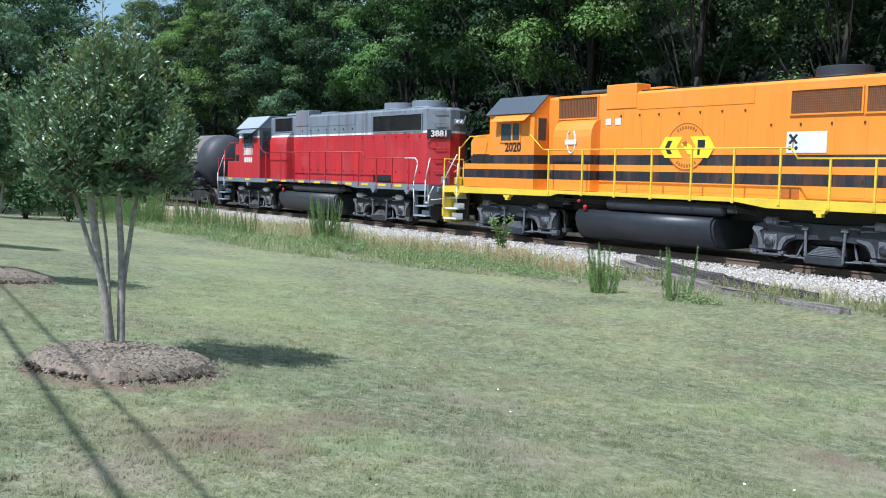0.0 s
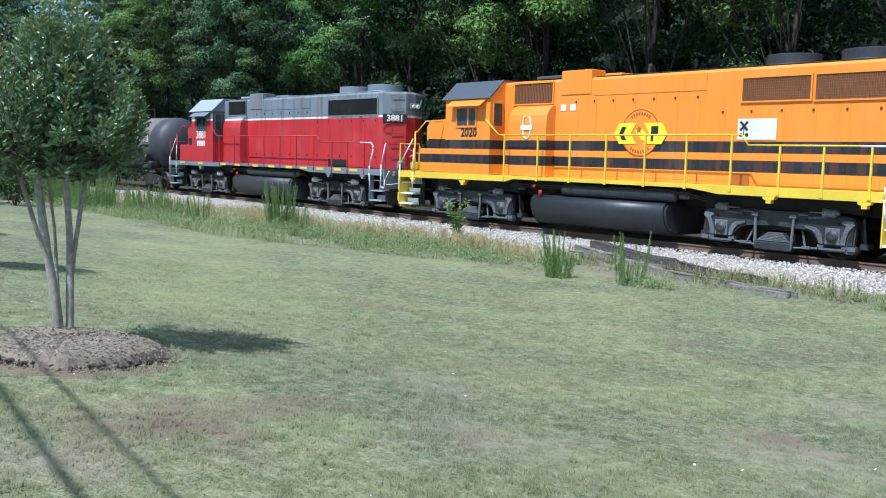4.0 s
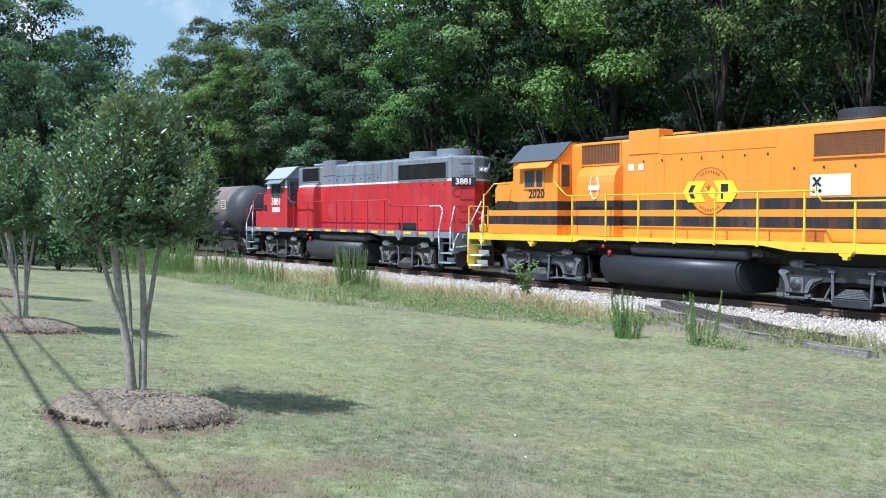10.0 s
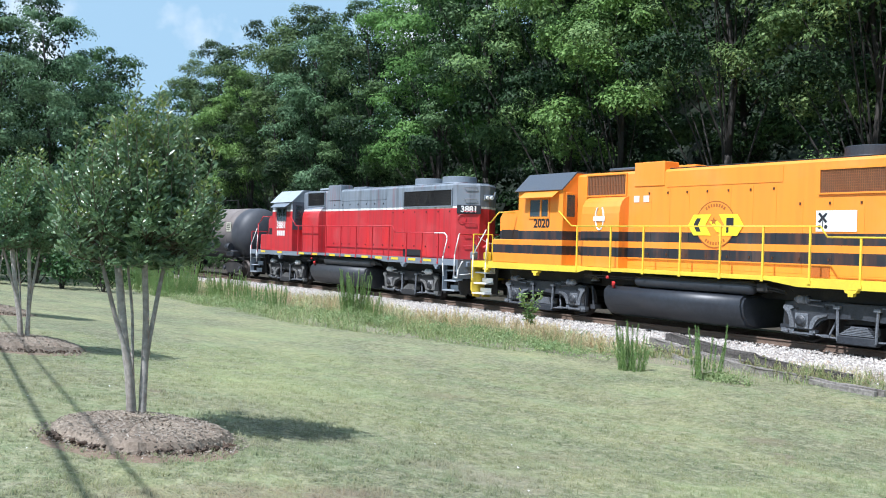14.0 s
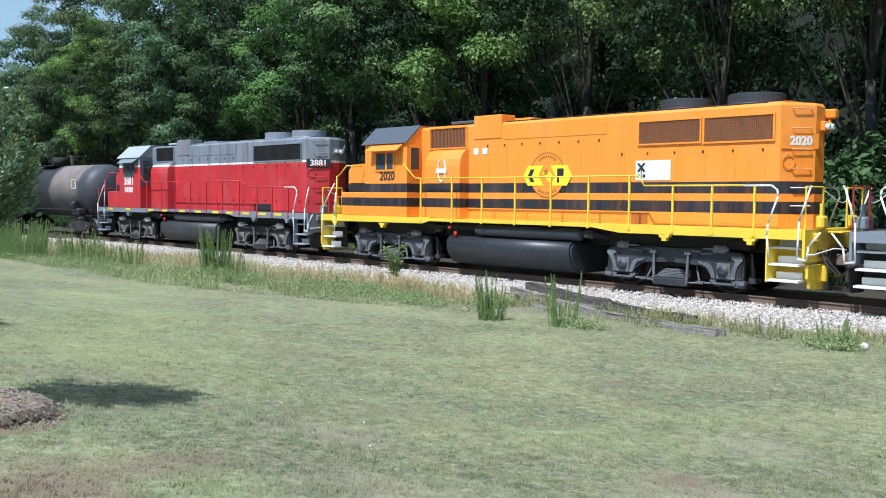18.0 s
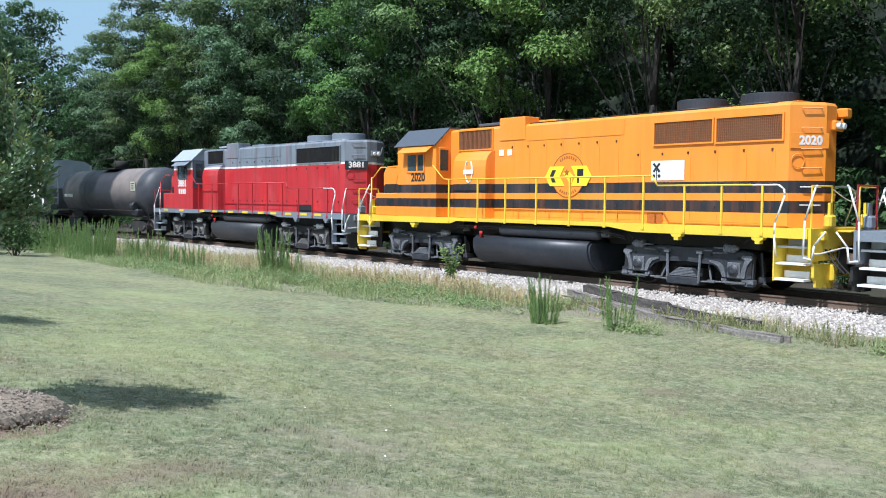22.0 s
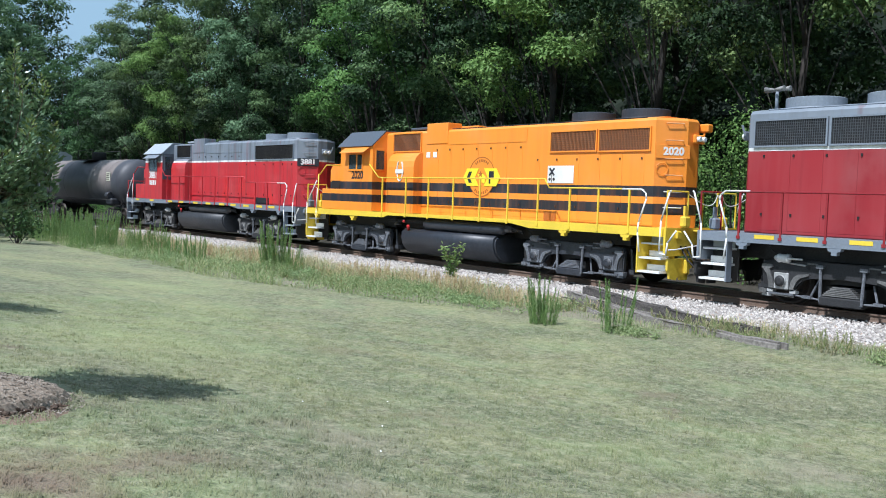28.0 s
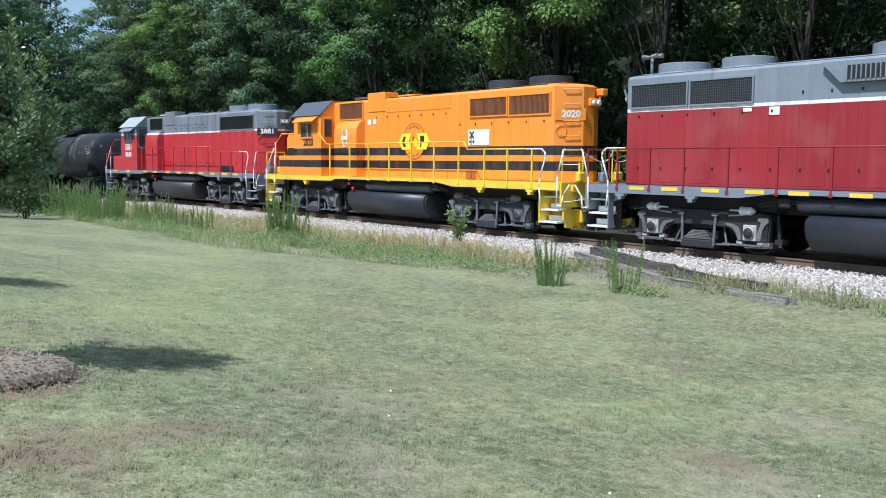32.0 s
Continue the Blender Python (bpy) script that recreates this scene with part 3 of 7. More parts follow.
# ---- locomotives ----
def truck(loco, cx, casting, bright, cyl, wheels):
    """A two-axle swing-hanger truck centred at cx."""
    for side in (-1, 1):
        y0, y1 = sorted((side * 1.17, side * 1.02))
        half = [(0.0, 1.0), (0.80, 1.02), (1.05, 0.98), (1.62, 0.98), (1.80, 0.94), (1.86, 0.84), (1.83, 0.34), (1.60, 0.32),
                (1.14, 0.32), (1.06, 0.36), (1.00, 0.50), (0.90, 0.60), (0.72, 0.66), (0.0, 0.67)]
        out = half + [(-x, z) for x, z in half[-2:0:-1]]
        frame_bm = prism(bmesh.new(), [(cx + x, z) for x, z in out], "y", y0, y1)
        bmesh.ops.bevel(frame_bm, geom=[e for e in frame_bm.edges if abs(e.verts[0].co.y - e.verts[1].co.y) < 1e-4], offset=0.03, segments=2, affect="EDGES")
        part("side_frame", frame_bm, casting, loco)
        # the paler casting puts sunlit edges into the colour of ribs and lugs
        worn = M_TRUCKLIT if bright is M_TRUCKLIT else M_WORNLIT
        ribs = (((0.17, 0.36), (0.29, 0.36), (0.31, 0.52), (0.35, 0.66), (0.43, 0.76), (0.48, 0.80), (0.46, 0.88), (0.22, 0.88), (0.20, 0.82), (0.29, 0.78), (0.25, 0.66), (0.20, 0.54)),
                ((-0.20, 0.36), (-0.29, 0.36), (-0.36, 0.53), (-0.44, 0.62), (-0.64, 0.69), (-0.64, 0.73), (-0.40, 0.70), (-0.30, 0.64), (-0.24, 0.54)))
        for ax in (-1.37, 1.37):
            outer = 1 if ax > 0 else -1
            for rib in ribs:
                rib_bm = prism(bmesh.new(), [(cx + ax + outer * u, w) for u, w in rib], "y", *sorted((side * 1.172, side * 1.212)))
                part("pedestal_leg", rib_bm, worn, loco)
            # flat dark patch, and discs below: painted shade of the frame's hollows
            recess = prism(bmesh.new(), [(cx + ax + outer * u, w) for u, w in ((0.34, 0.42), (0.43, 0.44), (0.45, 0.70), (0.40, 0.70), (0.35, 0.56))], "y", *sorted((side * 1.168, side * 1.176)))
            part("frame_recess_shade", recess, M_DARK, loco)
            part("tie_lug", boxed(*sorted((cx + ax + outer * 0.34, cx + ax + outer * 0.52)), *sorted((side * 1.06, side * 1.21)), 0.24, 0.33), worn, loco)
            for ux, uz in ((-0.62, 0.86), (-0.86, 0.84), (0.12, 0.80)):
                part("frame_hole_shade", rod(bmesh.new(), (cx + ax + outer * ux, side * 1.166, uz), (cx + ax + outer * ux, side * 1.176, uz), 0.04, 10), M_DARK, loco)
        for ax in (-1.37, 1.37):
            ja, jb = sorted((side * 1.03, side * 1.21))
            jb_bm = soft_box(cx + ax - 0.17, cx + ax + 0.17, ja, jb, 0.35, 0.71, 0.012, 1)
            lathe(jb_bm, [(0, 0.135), (side * 0.04, 0.13), (side * 0.05, 0.10)], (cx + ax, side * 1.21, 0.53), "y", 14)
            jr = part("journal_box", jb_bm, bright, loco)
            cap = lathe(bmesh.new(), [(0, 0.122), (side * 0.014, 0.118), (side * 0.016, 0.075), (side * 0.03, 0.065)], (cx + ax, side * 1.262, 0.53), "y", 14)
            part("bearing_cap", cap, casting, jr)
            for sx in (-0.27, 0.27):
                spr = bmesh.new()
                rod(spr, (cx + ax + sx, side * 1.10, 0.33), (cx + ax + sx, side * 1.10, 0.60), 0.045, 8)
                box(spr, cx + ax + sx - 0.07, cx + ax + sx + 0.07, *sorted((side * 1.03, side * 1.18)), 0.27, 0.33)
                part("pedestal_spring", spr, bright, loco)
            sgn = 1 if ax < 0 else -1
            bc = lathe(bmesh.new(), [(sgn * u, r) for u, r in ((-0.24, 0.02), (-0.22, 0.05), (-0.17, 0.05), (-0.165, 0.082), (-0.14, 0.086), (-0.13, 0.098), (-0.105, 0.098), (-0.10, 0.09), (0.08, 0.09), (0.085, 0.105), (0.12, 0.105), (0.125, 0.035), (0.20, 0.022), (0.42, 0.019))], (cx + ax + sgn * 0.08, side * 1.24, 1.03), "x", 14)
            box(bc, cx + ax - 0.06 + sgn * 0.08, cx + ax + 0.06 + sgn * 0.08, *sorted((side * 1.06, side * 1.2)), 0.93, 1.0)
            part("brake_cylinder", bc, cyl, loco)
            bs = bmesh.new()
            rod(bs, (cx + ax - sgn * 0.55, side * 0.95, 0.95), (cx + ax - sgn * 0.62, side * 0.95, 0.30), 0.035, 6)
            box(bs, cx + ax - sgn * 0.60 - 0.09, cx + ax - sgn * 0.60 + 0.09, *sorted((side * 0.70, side * 0.98)), 0.28, 0.40)
            part("brake_shoe", bs, casting, loco)
            tie = boxed(cx + ax - 0.30, cx + ax + 0.30, *sorted((side * 1.05, side * 1.20)), 0.225, 0.265)
            part("pedestal_tie", tie, M_TRUCKLIT, loco)
            lev = bmesh.new()
            rod(lev, (cx + ax + sgn * 0.78, side * 1.02, 0.60), (cx + ax + sgn * 0.66, side * 1.10, 0.26), 0.026, 6)
            rod(lev, (cx + ax + sgn * 0.34, side * 1.14, 0.235), (cx + ax + sgn * 0.90, side * 1.16, 0.20), 0.024, 6)
            box(lev, *sorted((cx + ax + sgn * 0.50, cx + ax + sgn * 0.70)), *sorted((side * 1.10, side * 1.20)), 0.20, 0.26)
            part("brake_lever", lev, M_TRUCKLIT, loco)
            part("slack_adjuster", rod(bmesh.new(), (cx + ax + sgn * 0.16, side * 1.18, 0.93), (cx + ax + sgn * 0.56, side * 1.20, 0.90), 0.022, 6), bright, loco)
            hose = rail_tube(bmesh.new(), [(cx + ax - sgn * 0.2, side * 1.16, 1.14), (cx + ax - sgn * 0.36, side * 1.14, 1.26), (cx + ax - sgn * 0.46, side * 1.08, 1.42)], 0.016, 5)
            part("brake_hose", hose, M_UNDER, loco)
        for xa, xb in ((-0.78, -0.55), (0.55, 0.78)):
            part("frame_rib", boxed(cx + xa, cx + xb, *sorted((side * 1.173, side * 1.198)), 0.935, 0.965), worn, loco)
        for hx in (-0.47, 0.47):
            hb = bmesh.new()
            rod(hb, (cx + hx, side * 1.21, 0.90), (cx + hx * 0.94, side * 1.23, 0.16), 0.034, 6)
            box(hb, cx + hx - 0.08, cx + hx + 0.08, *sorted((side * 1.12, side * 1.26)), 0.87, 0.94)
            part("swing_hanger", hb, M_TRUCKLIT, loco)
        part("spring_plank", soft_box(cx - 0.46, cx + 0.46, *sorted((side * 1.02, side * 1.26)), 0.10, 0.29, 0.02, 1), casting, loco)
        sp = bmesh.new()
        for k in range(6):
            box(sp, cx - 0.40 + 0.045 * k, cx + 0.40 - 0.035 * k, *sorted((side * 1.02, side * (1.235 - 0.012 * k))), 0.31 + 0.034 * k, 0.335 + 0.034 * k)
        part("leaf_spring", sp, worn, loco)
        pp = rod(bmesh.new(), (cx - 1.9, side * 1.12, 0.22), (cx - 1.2, side * 1.12, 0.19), 0.02, 5)
        part("sand_pipe", pp, bright, loco)
        pp = bmesh.new()
        rod(pp, (cx + 1.1, side * 1.12, 0.20), (cx + 1.85, side * 1.12, 0.22), 0.02, 5)
        box(pp, cx + 1.62, cx + 1.84, *sorted((side * 1.02, side * 1.16)), 0.17, 0.25)
        part("sand_pipe", pp, bright, loco)
    bol = boxed(cx - 0.35, cx + 0.35, -1.0, 1.0, 0.55, 0.95)
    part("bolster", bol, M_UNDER, loco)
    part("spring_beam", boxed(cx - 0.42, cx + 0.42, -1.0, 1.0, 0.12, 0.5), M_UNDER, loco)
    for dx in (-1.52, 1.52):
        part("transom", boxed(cx + dx - 0.08, cx + dx + 0.08, -1.0, 1.0, 0.62, 0.8), M_UNDER, loco)
    for ax in (-1.37, 1.37):
        s = 1 if ax < 0 else -1
        part("traction_motor", soft_box(*sorted((cx + ax + s * 0.15, cx + ax + s * 0.98)), -0.6, 0.6, 0.22, 0.9, 0.08, 1), M_UNDER, loco)
        wheels.append(wheelset(loco, cx + ax, 0.508))
    part("motor_duct", boxed(cx - 1.9, cx + 1.9, -0.98, -0.56, 1.02, 1.40), M_UNDER, loco)
    part("motor_duct", boxed(cx - 1.9, cx + 1.9, 0.56, 0.98, 1.02, 1.40), M_UNDER, loco)


def wheelset(parent, x, r):
    """Axle and two flanged wheels, turning about its own middle."""
    bm = bmesh.new()
    rod(bm, (0, -1.0, 0), (0, 1.0, 0), 0.08, 10)
    for s in (-1, 1):
        lathe(bm, [(s * 0.70, r * 0.3), (s * 0.70, r + 0.025), (s * 0.73, r + 0.02), (s * 0.735, r), (s * 0.83, r - 0.004), (s * 0.83, r - 0.06), (s * 0.79, r - 0.07), (s * 0.78, r * 0.45), (s * 0.86, r * 0.32), (s * 0.86, 0.1)], (0, 0, 0), "y", 28)
    w = part("wheelset", bm, M_WHEEL, parent)
    w.location = (x, 0, r)
    # dark discs on the wheel webs paint the shade inside the holes
    spokes = bmesh.new()
    for k in range(6):
        a = k * math.pi / 3
        for s in (-1, 1):
            c = Vector((math.cos(a) * r * 0.62, s * 0.792, math.sin(a) * r * 0.62))
            rod(spokes, c - Vector((0, 0.006, 0)), c + Vector((0, 0.006, 0)), 0.04, 8)
    tagged(part("hub_hole_shade", spokes, M_DARK, w), "", "", "", "stuff")
    return w


def stairs(loco, x0, x1, side, body, tread, first):
    """Corner step well: two cheeks, risers and four treads."""
    y0, y1 = sorted((side * 1.53, side * 0.95))
    w = bmesh.new()
    ya, yb = (y0, y1) if body is M_YELLOW else sorted((side * 1.53, side * 1.33))
    box(w, x0, x0 + 0.03, ya, yb, 0.40, 1.50) if first else box(w, x1 - 0.03, x1, ya, yb, 0.40, 1.50)
    part("step_well", w, body, loco)
    # near-black plate paints the shade behind open steps; orange's rear stays yellow
    part("step_back", boxed(x0 + 0.032, x1 - 0.032, *sorted((side * 0.99, side * 0.95)), 0.40, 1.47), body if body is M_YELLOW and x0 > 0 else M_UNDER, loco)
    for k, z in enumerate((0.42, 0.76, 1.12, 1.46)):
        t = boxed(x0 + 0.035, x1 - 0.035, *sorted((side * (1.53 - 0.06 * k), side * (1.22 - 0.07 * k))), z, z + 0.045)
        if k < 3:
            box(t, x0 + 0.10, x1 - 0.08, *sorted((side * (1.215 - 0.07 * k), side * (1.20 - 0.07 * k))), z + 0.05, z + 0.2)
        part("step", t, tread, loco)


def grille(loco, x0, x1, z0, z1, side, bars, vertical, step):
    """Framed opening in the hood side with its screen of bars over a dark core."""
    y = side * 0.92
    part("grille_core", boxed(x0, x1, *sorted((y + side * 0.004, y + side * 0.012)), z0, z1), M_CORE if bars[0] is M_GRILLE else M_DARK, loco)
    fr = bmesh.new()
    ya, yb = sorted((y + side * 0.003, y + side * 0.045))
    for b in ((x0 - 0.04, x1 + 0.04, z1, z1 + 0.04), (x0 - 0.04, x1 + 0.04, z0 - 0.04, z0), (x0 - 0.04, x0, z0, z1), (x1, x1 + 0.04, z0, z1)):
        box(fr, b[0], b[1], ya, yb, b[2], b[3])
    part("grille_frame", fr, bars[1], loco)
    g = bmesh.new()
    n = int((x1 - x0) / step)
    for k in range(1, n):
        x = x0 + (x1 - x0) * k / n
        box(g, x - 0.006, x + 0.006, *sorted((y + side * 0.022, y + side * 0.034)), z0, z1)
    for k in range(1, vertical):
        z = z0 + (z1 - z0) * k / vertical
        box(g, x0, x1, *sorted((y + side * 0.015, y + side * 0.022)), z - 0.006, z + 0.006)
    part("screen", g, bars[0], loco)


def locomotive(label, paint, piece, sill_mat, roof_mat, fan_mat, grille_mats, bright, cyl, rail_mat, post_mat, step_body, step_mat, marks, blister, plain_nose, top_piece):
    """A four-axle road switcher, cab towards -x; origin on the rail head under its middle."""
    loco = empty("locomotive", label, "locomotive", "locomotives of the train")
    wheels = []
    # frame
    out = [(-8.5, 1.54), (8.5, 1.54), (8.5, 1.33), (3.9, 1.33), (3.1, 1.44), (-3.0, 1.44), (-3.3, 1.36), (-8.5, 1.33)]
    for side in (-1, 1):
        part("side_sill", prism(bmesh.new(), out, "y", *sorted((side * 1.55, side * 1.50))), sill_mat, loco)
    part("walkway_deck", boxed(-8.5, 8.5, -1.498, 1.498, 1.47, 1.535), sill_mat, loco)
    part("underframe", boxed(-8.3, 8.3, -0.55, 0.55, 0.95, 1.465), M_UNDER, loco)
    for side in (-1, 1):
        for x in (5.2, 7.35, -5.2, -7.7):
            b = prism(bmesh.new(), [(x - 0.15, 1.325), (x + 0.15, 1.325), (x + 0.13, 1.27), (x + 0.06, 1.25), (x + 0.06, 1.18), (x - 0.06, 1.18), (x - 0.06, 1.25), (x - 0.13, 1.27)], "y", *sorted((side * 1.56, side * 1.42)))
            part("jacking_pad", b, sill_mat, loco)
    # long hood with chamfered roof edges
    hood = [(-0.92, 1.54), (-0.92, 4.24), (-0.86, 4.31), (-0.5, 4.37), (0.5, 4.37), (0.86, 4.31), (0.92, 4.24), (0.92, 1.54)]
    part("long_hood", prism(bmesh.new(), hood, "x", -4.03, 7.68), paint, loco)
    hend = prism(bmesh.new(), [(7.682, -0.92), (8.15, -0.22), (8.15, 0.22), (7.682, 0.92)], "z", 1.54, 4.24)
    top_ring = [v for v in hend.verts if v.co.z > 4.2]
    cap = bmesh.ops.extrude_face_region(hend, geom=[f for f in hend.faces if all(v in top_ring for v in f.verts)])
    for v in cap["geom"]:
        if isinstance(v, bmesh.types.BMVert):
            v.co = Vector((7.682 + (v.co.x - 7.682) * 0.88, v.co.y * 0.93, 4.31))
    part("hood_end", hend, paint, loco)
    # hood doors, each a panel proud of the side, with latches
    for side in (-1, 1):
        y = side * 0.92
        xs = [-1.75, -1.08, -0.42, 0.24, 0.90, 1.56, 2.22, 2.88, 3.60, 4.36, 5.12, 5.88, 6.64, 7.36]
        for i, (a, b) in enumerate(zip(xs, xs[1:])):
            top = 3.78 if b < 3.1 else 3.40
            d = boxed(a + 0.0035, b - 0.0035, *sorted((y + side * 0.002, y + side * 0.007)), 1.62, top)
            door = part("hood_door", d, paint, loco)
            for z in (1.97, top - 0.12):
                part("latch", boxed(b - 0.095, b - 0.055, *sorted((y + side * 0.028, y + side * 0.0105)), z - 0.03, z + 0.03), M_LATCH if paint is M_ORANGE else M_DARK, door)
        # upper panels over the doors
        if side < 0:
            part("roof_panel", boxed(-0.55, 3.04, *sorted((y + side * 0.002, y + side * 0.012)), 3.82, 4.20), paint, loco)
    for side in (-1, 1):
        if blister:
            grille(loco, 4.04, 5.72, 3.52, 4.07, side, grille_mats, 9, 0.05)
            grille(loco, 5.84, 7.52, 3.52, 4.07, side, grille_mats, 9, 0.05)
        elif plain_nose:
            grille(loco, 4.30, 7.40, 3.50, 4.08, side, grille_mats, 10, 0.06)
        else:
            grille(loco, 4.04, 5.72, 3.52, 4.05, side, grille_mats, 9, 0.05)
            grille(loco, 5.84, 7.52, 3.50, 4.05, side, grille_mats, 9, 0.05)
        grille(loco, -3.58, -2.04, 3.66, 4.24, side, grille_mats, 2, 0.06)
        # blower duct bulge
        s = side
        bulge = [(s * 0.925, 3.60), (s * 1.05, 3.56), (s * 1.18, 3.46), (s * 1.27, 3.30), (s * 1.30, 3.10), (s * 1.30, 1.545), (s * 0.925, 1.545)]
        part("blower_duct", prism(bmesh.new(), bulge, "x", -3.45, -1.93), paint, loco)
        # filter hatch that stands proud of the roof line
        part("filter_box", soft_box(-1.72, -0.62, *sorted((s * 0.945, s * 0.35)), 3.86, 4.54, 0.015, 1), paint, loco)
        part("battery_box", soft_box(-7.42, -6.12, *sorted((s * 1.49, s * 0.925)), 1.545, 2.30, 0.02, 1), paint, loco)
    # radiator fans
    for x, r in ((4.77, 0.62), (6.62, 0.65)):
        f = lathe(bmesh.new(), [(0, r + 0.02), (0.03, r), (0.24, r), (0.255, r - 0.02), (0.255, r - 0.08), (0.16, r - 0.12), (0.16, 0.16), (0.24, 0.14), (0.24, 0.0001)], (x, 0, 4.36), "z", 36, False)
        fan = part("radiator_fan", f, fan_mat, loco)
        guard = bmesh.new()
        for k in range(8):
            a = k * math.pi / 8
            rod(guard, (x - math.cos(a) * (r - 0.05), -math.sin(a) * (r - 0.05), 4.60), (x + math.cos(a) * (r - 0.05), math.sin(a) * (r - 0.05), 4.60), 0.012, 5)
        part("fan_guard", guard, M_DARK, fan)
    for side in (-1, 1):
        part("roof_gutter", rail_tube(bmesh.new(), [(-0.55, side * 0.80, 4.335), (7.3, side * 0.80, 4.335)], 0.018, 6), M_DARK if piece is M_OPART else top_piece, loco)
    hatch = soft_box(-2.95, -1.78, -0.7, 0.7, 4.375, 4.46, 0.02, 1)
    part("roof_hatch", hatch, roof_mat, loco)
    part("exhaust_stack", soft_box(0.6, 1.5, -0.22, 0.22, 4.37, 4.42, 0.03, 1), fan_mat, loco)
    if blister:
        for s in (-1, 1):
            bl = prism(bmesh.new(), [(-1.4, 3.80), (1.9, 3.80), (2.35, 4.24), (-1.85, 4.24)], "y", *sorted((s * 0.922, s * 1.08)))
            part("dynamic_brake_blister", bl, M_GREY, loco)
            part("brake_intake", boxed(-1.25, 1.75, *sorted((s * 1.083, s * 1.093)), 3.86, 4.14), M_DARK, loco)
            lv = bmesh.new()
            for k in range(31):
                xx = -1.25 + 3.0 * k / 30
                box(lv, xx - 0.012, xx + 0.012, *sorted((s * 1.095, s * 1.125)), 3.85, 4.15)
            part("intake_louvres", lv, M_GREY, loco)
        for x in (-0.7, 1.1):
            part("brake_fan", lathe(bmesh.new(), [(0, 0.62), (0.26, 0.62), (0.28, 0.54), (0.18, 0.0001)], (x, 0, 4.36), "z", 36, False), M_GREY, loco)
        if not plain_nose:
            hp = rod(bmesh.new(), (7.42, 0.3, 4.36), (7.42, 0.3, 4.80), 0.04, 8)
            box(hp, 7.30, 7.54, 0.18, 0.42, 4.365, 4.40)
            horn = part("air_horn", hp, M_GREY, loco)
            for k, (dx, dy) in enumerate(((-0.33, 0.0), (0.30, 0.02), (-0.25, 0.13), (0.34, -0.1), (0.1, -0.15))):
                rod(hb := bmesh.new(), (7.42, 0.3 + dy, 4.84), (7.42 + dx, 0.3 + dy, 4.86), 0.02, 8, 0.065)
                part("trumpet", hb, M_PEWTER, horn)
    # cab
    cab = [(-1.52, 1.545), (-1.52, 3.86), (-0.96, 4.36), (0.96, 4.36), (1.52, 3.86), (1.52, 1.545)]
    part("cab", prism(bmesh.new(), cab, "x", -6.10, -4.035), paint, loco)
    roof = [(-1.60, 3.83), (-0.98, 4.40), (0.98, 4.40), (1.60, 3.83), (1.56, 3.815), (0.965, 4.364), (-0.965, 4.364), (-1.56, 3.815)]
    part("cab_roof", prism(bmesh.new(), roof, "x", -6.22, -4.02), roof_mat, loco)
    for side in (-1, 1):
        y = side * 1.52
        ya, yb = sorted((y + side * 0.003, y + side * 0.03))
        wf = bmesh.new()
        for b in ((-5.58, -4.62, 3.54, 3.60), (-5.58, -4.62, 2.96, 3.02), (-5.58, -5.52, 3.02, 3.54), (-4.68, -4.62, 3.02, 3.54), (-5.05, -4.98, 3.02, 3.54)):
            box(wf, b[0], b[1], ya, yb, b[2], b[3])
        win = part("cab_window", wf, M_OPART if piece is M_OPART else M_SLATE, loco)
        # dark sheet behind the panes stands for the unlit cab
        part("window_recess_shade", boxed(-5.52, -4.68, *sorted((y + side * 0.002, y + side * 0.006)), 3.02, 3.54), M_DARK, win)
        for xa, xb in ((-5.515, -5.055), (-4.975, -4.685)):
            part("pane", boxed(xa, xb, *sorted((y + side * 0.010, y + side * 0.016)), 3.025, 3.535), M_GLASS, win)
        aw = prism(bmesh.new(), [(y + side * 0.003, 3.82), (y + side * 0.30, 3.60), (y + side * 0.295, 3.585), (y + side * 0.003, 3.80)], "x", -5.75, -4.20)
        part("sun_awning", aw, top_piece, loco)
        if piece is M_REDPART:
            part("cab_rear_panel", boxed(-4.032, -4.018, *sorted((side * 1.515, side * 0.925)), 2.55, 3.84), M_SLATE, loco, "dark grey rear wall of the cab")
        # rear cab wall door
        dw = soft_box(-4.03, -4.005, *sorted((side * 1.42, side * 1.02)), 2.95, 3.75, 0.01, 1)
        dr = part("cab_door_frame", dw, M_SLATE if piece is M_REDPART else piece, loco)
        part("door_window", boxed(-4.003, -3.995, *sorted((side * 1.38, side * 1.06)), 3.02, 3.68), M_GLASS, dr)
    # windscreen pair on the front wall
    for ya, yb in ((-0.86, -0.06), (0.06, 0.86)):
        part("windscreen", boxed(-6.125, -6.105, ya, yb, 3.42, 3.86), M_GLASS, loco)
    # short nose
    nose = [(-7.78, 1.545), (-7.78, 3.02), (-7.60, 3.24), (-6.102, 3.30), (-6.102, 1.545)]
    part("short_hood", prism(bmesh.new(), nose, "y", -0.90, 0.90), paint, loco)
    # dark sheet on the nose side, painted as a recess in shade
    part("nose_recess_shade", boxed(-7.68, -6.80, -0.915, -0.903, 2.31, 2.62), M_DARK, loco)
    for yy in (-0.12, 0.12):
        part("headlight", lathe(bmesh.new(), [(0, 0.10), (-0.06, 0.10), (-0.065, 0.085)], (-6.13, yy, 4.08), "x", 14), M_LENS, loco)
        part("rear_headlight", lathe(bmesh.new(), [(0, 0.07), (0.13 if piece is M_OPART else 0.07, 0.07), (0.14 if piece is M_OPART else 0.08, 0.055)], (8.20, 0.16 + yy * 0.8, 3.80), "x", 14), M_LENS, loco)
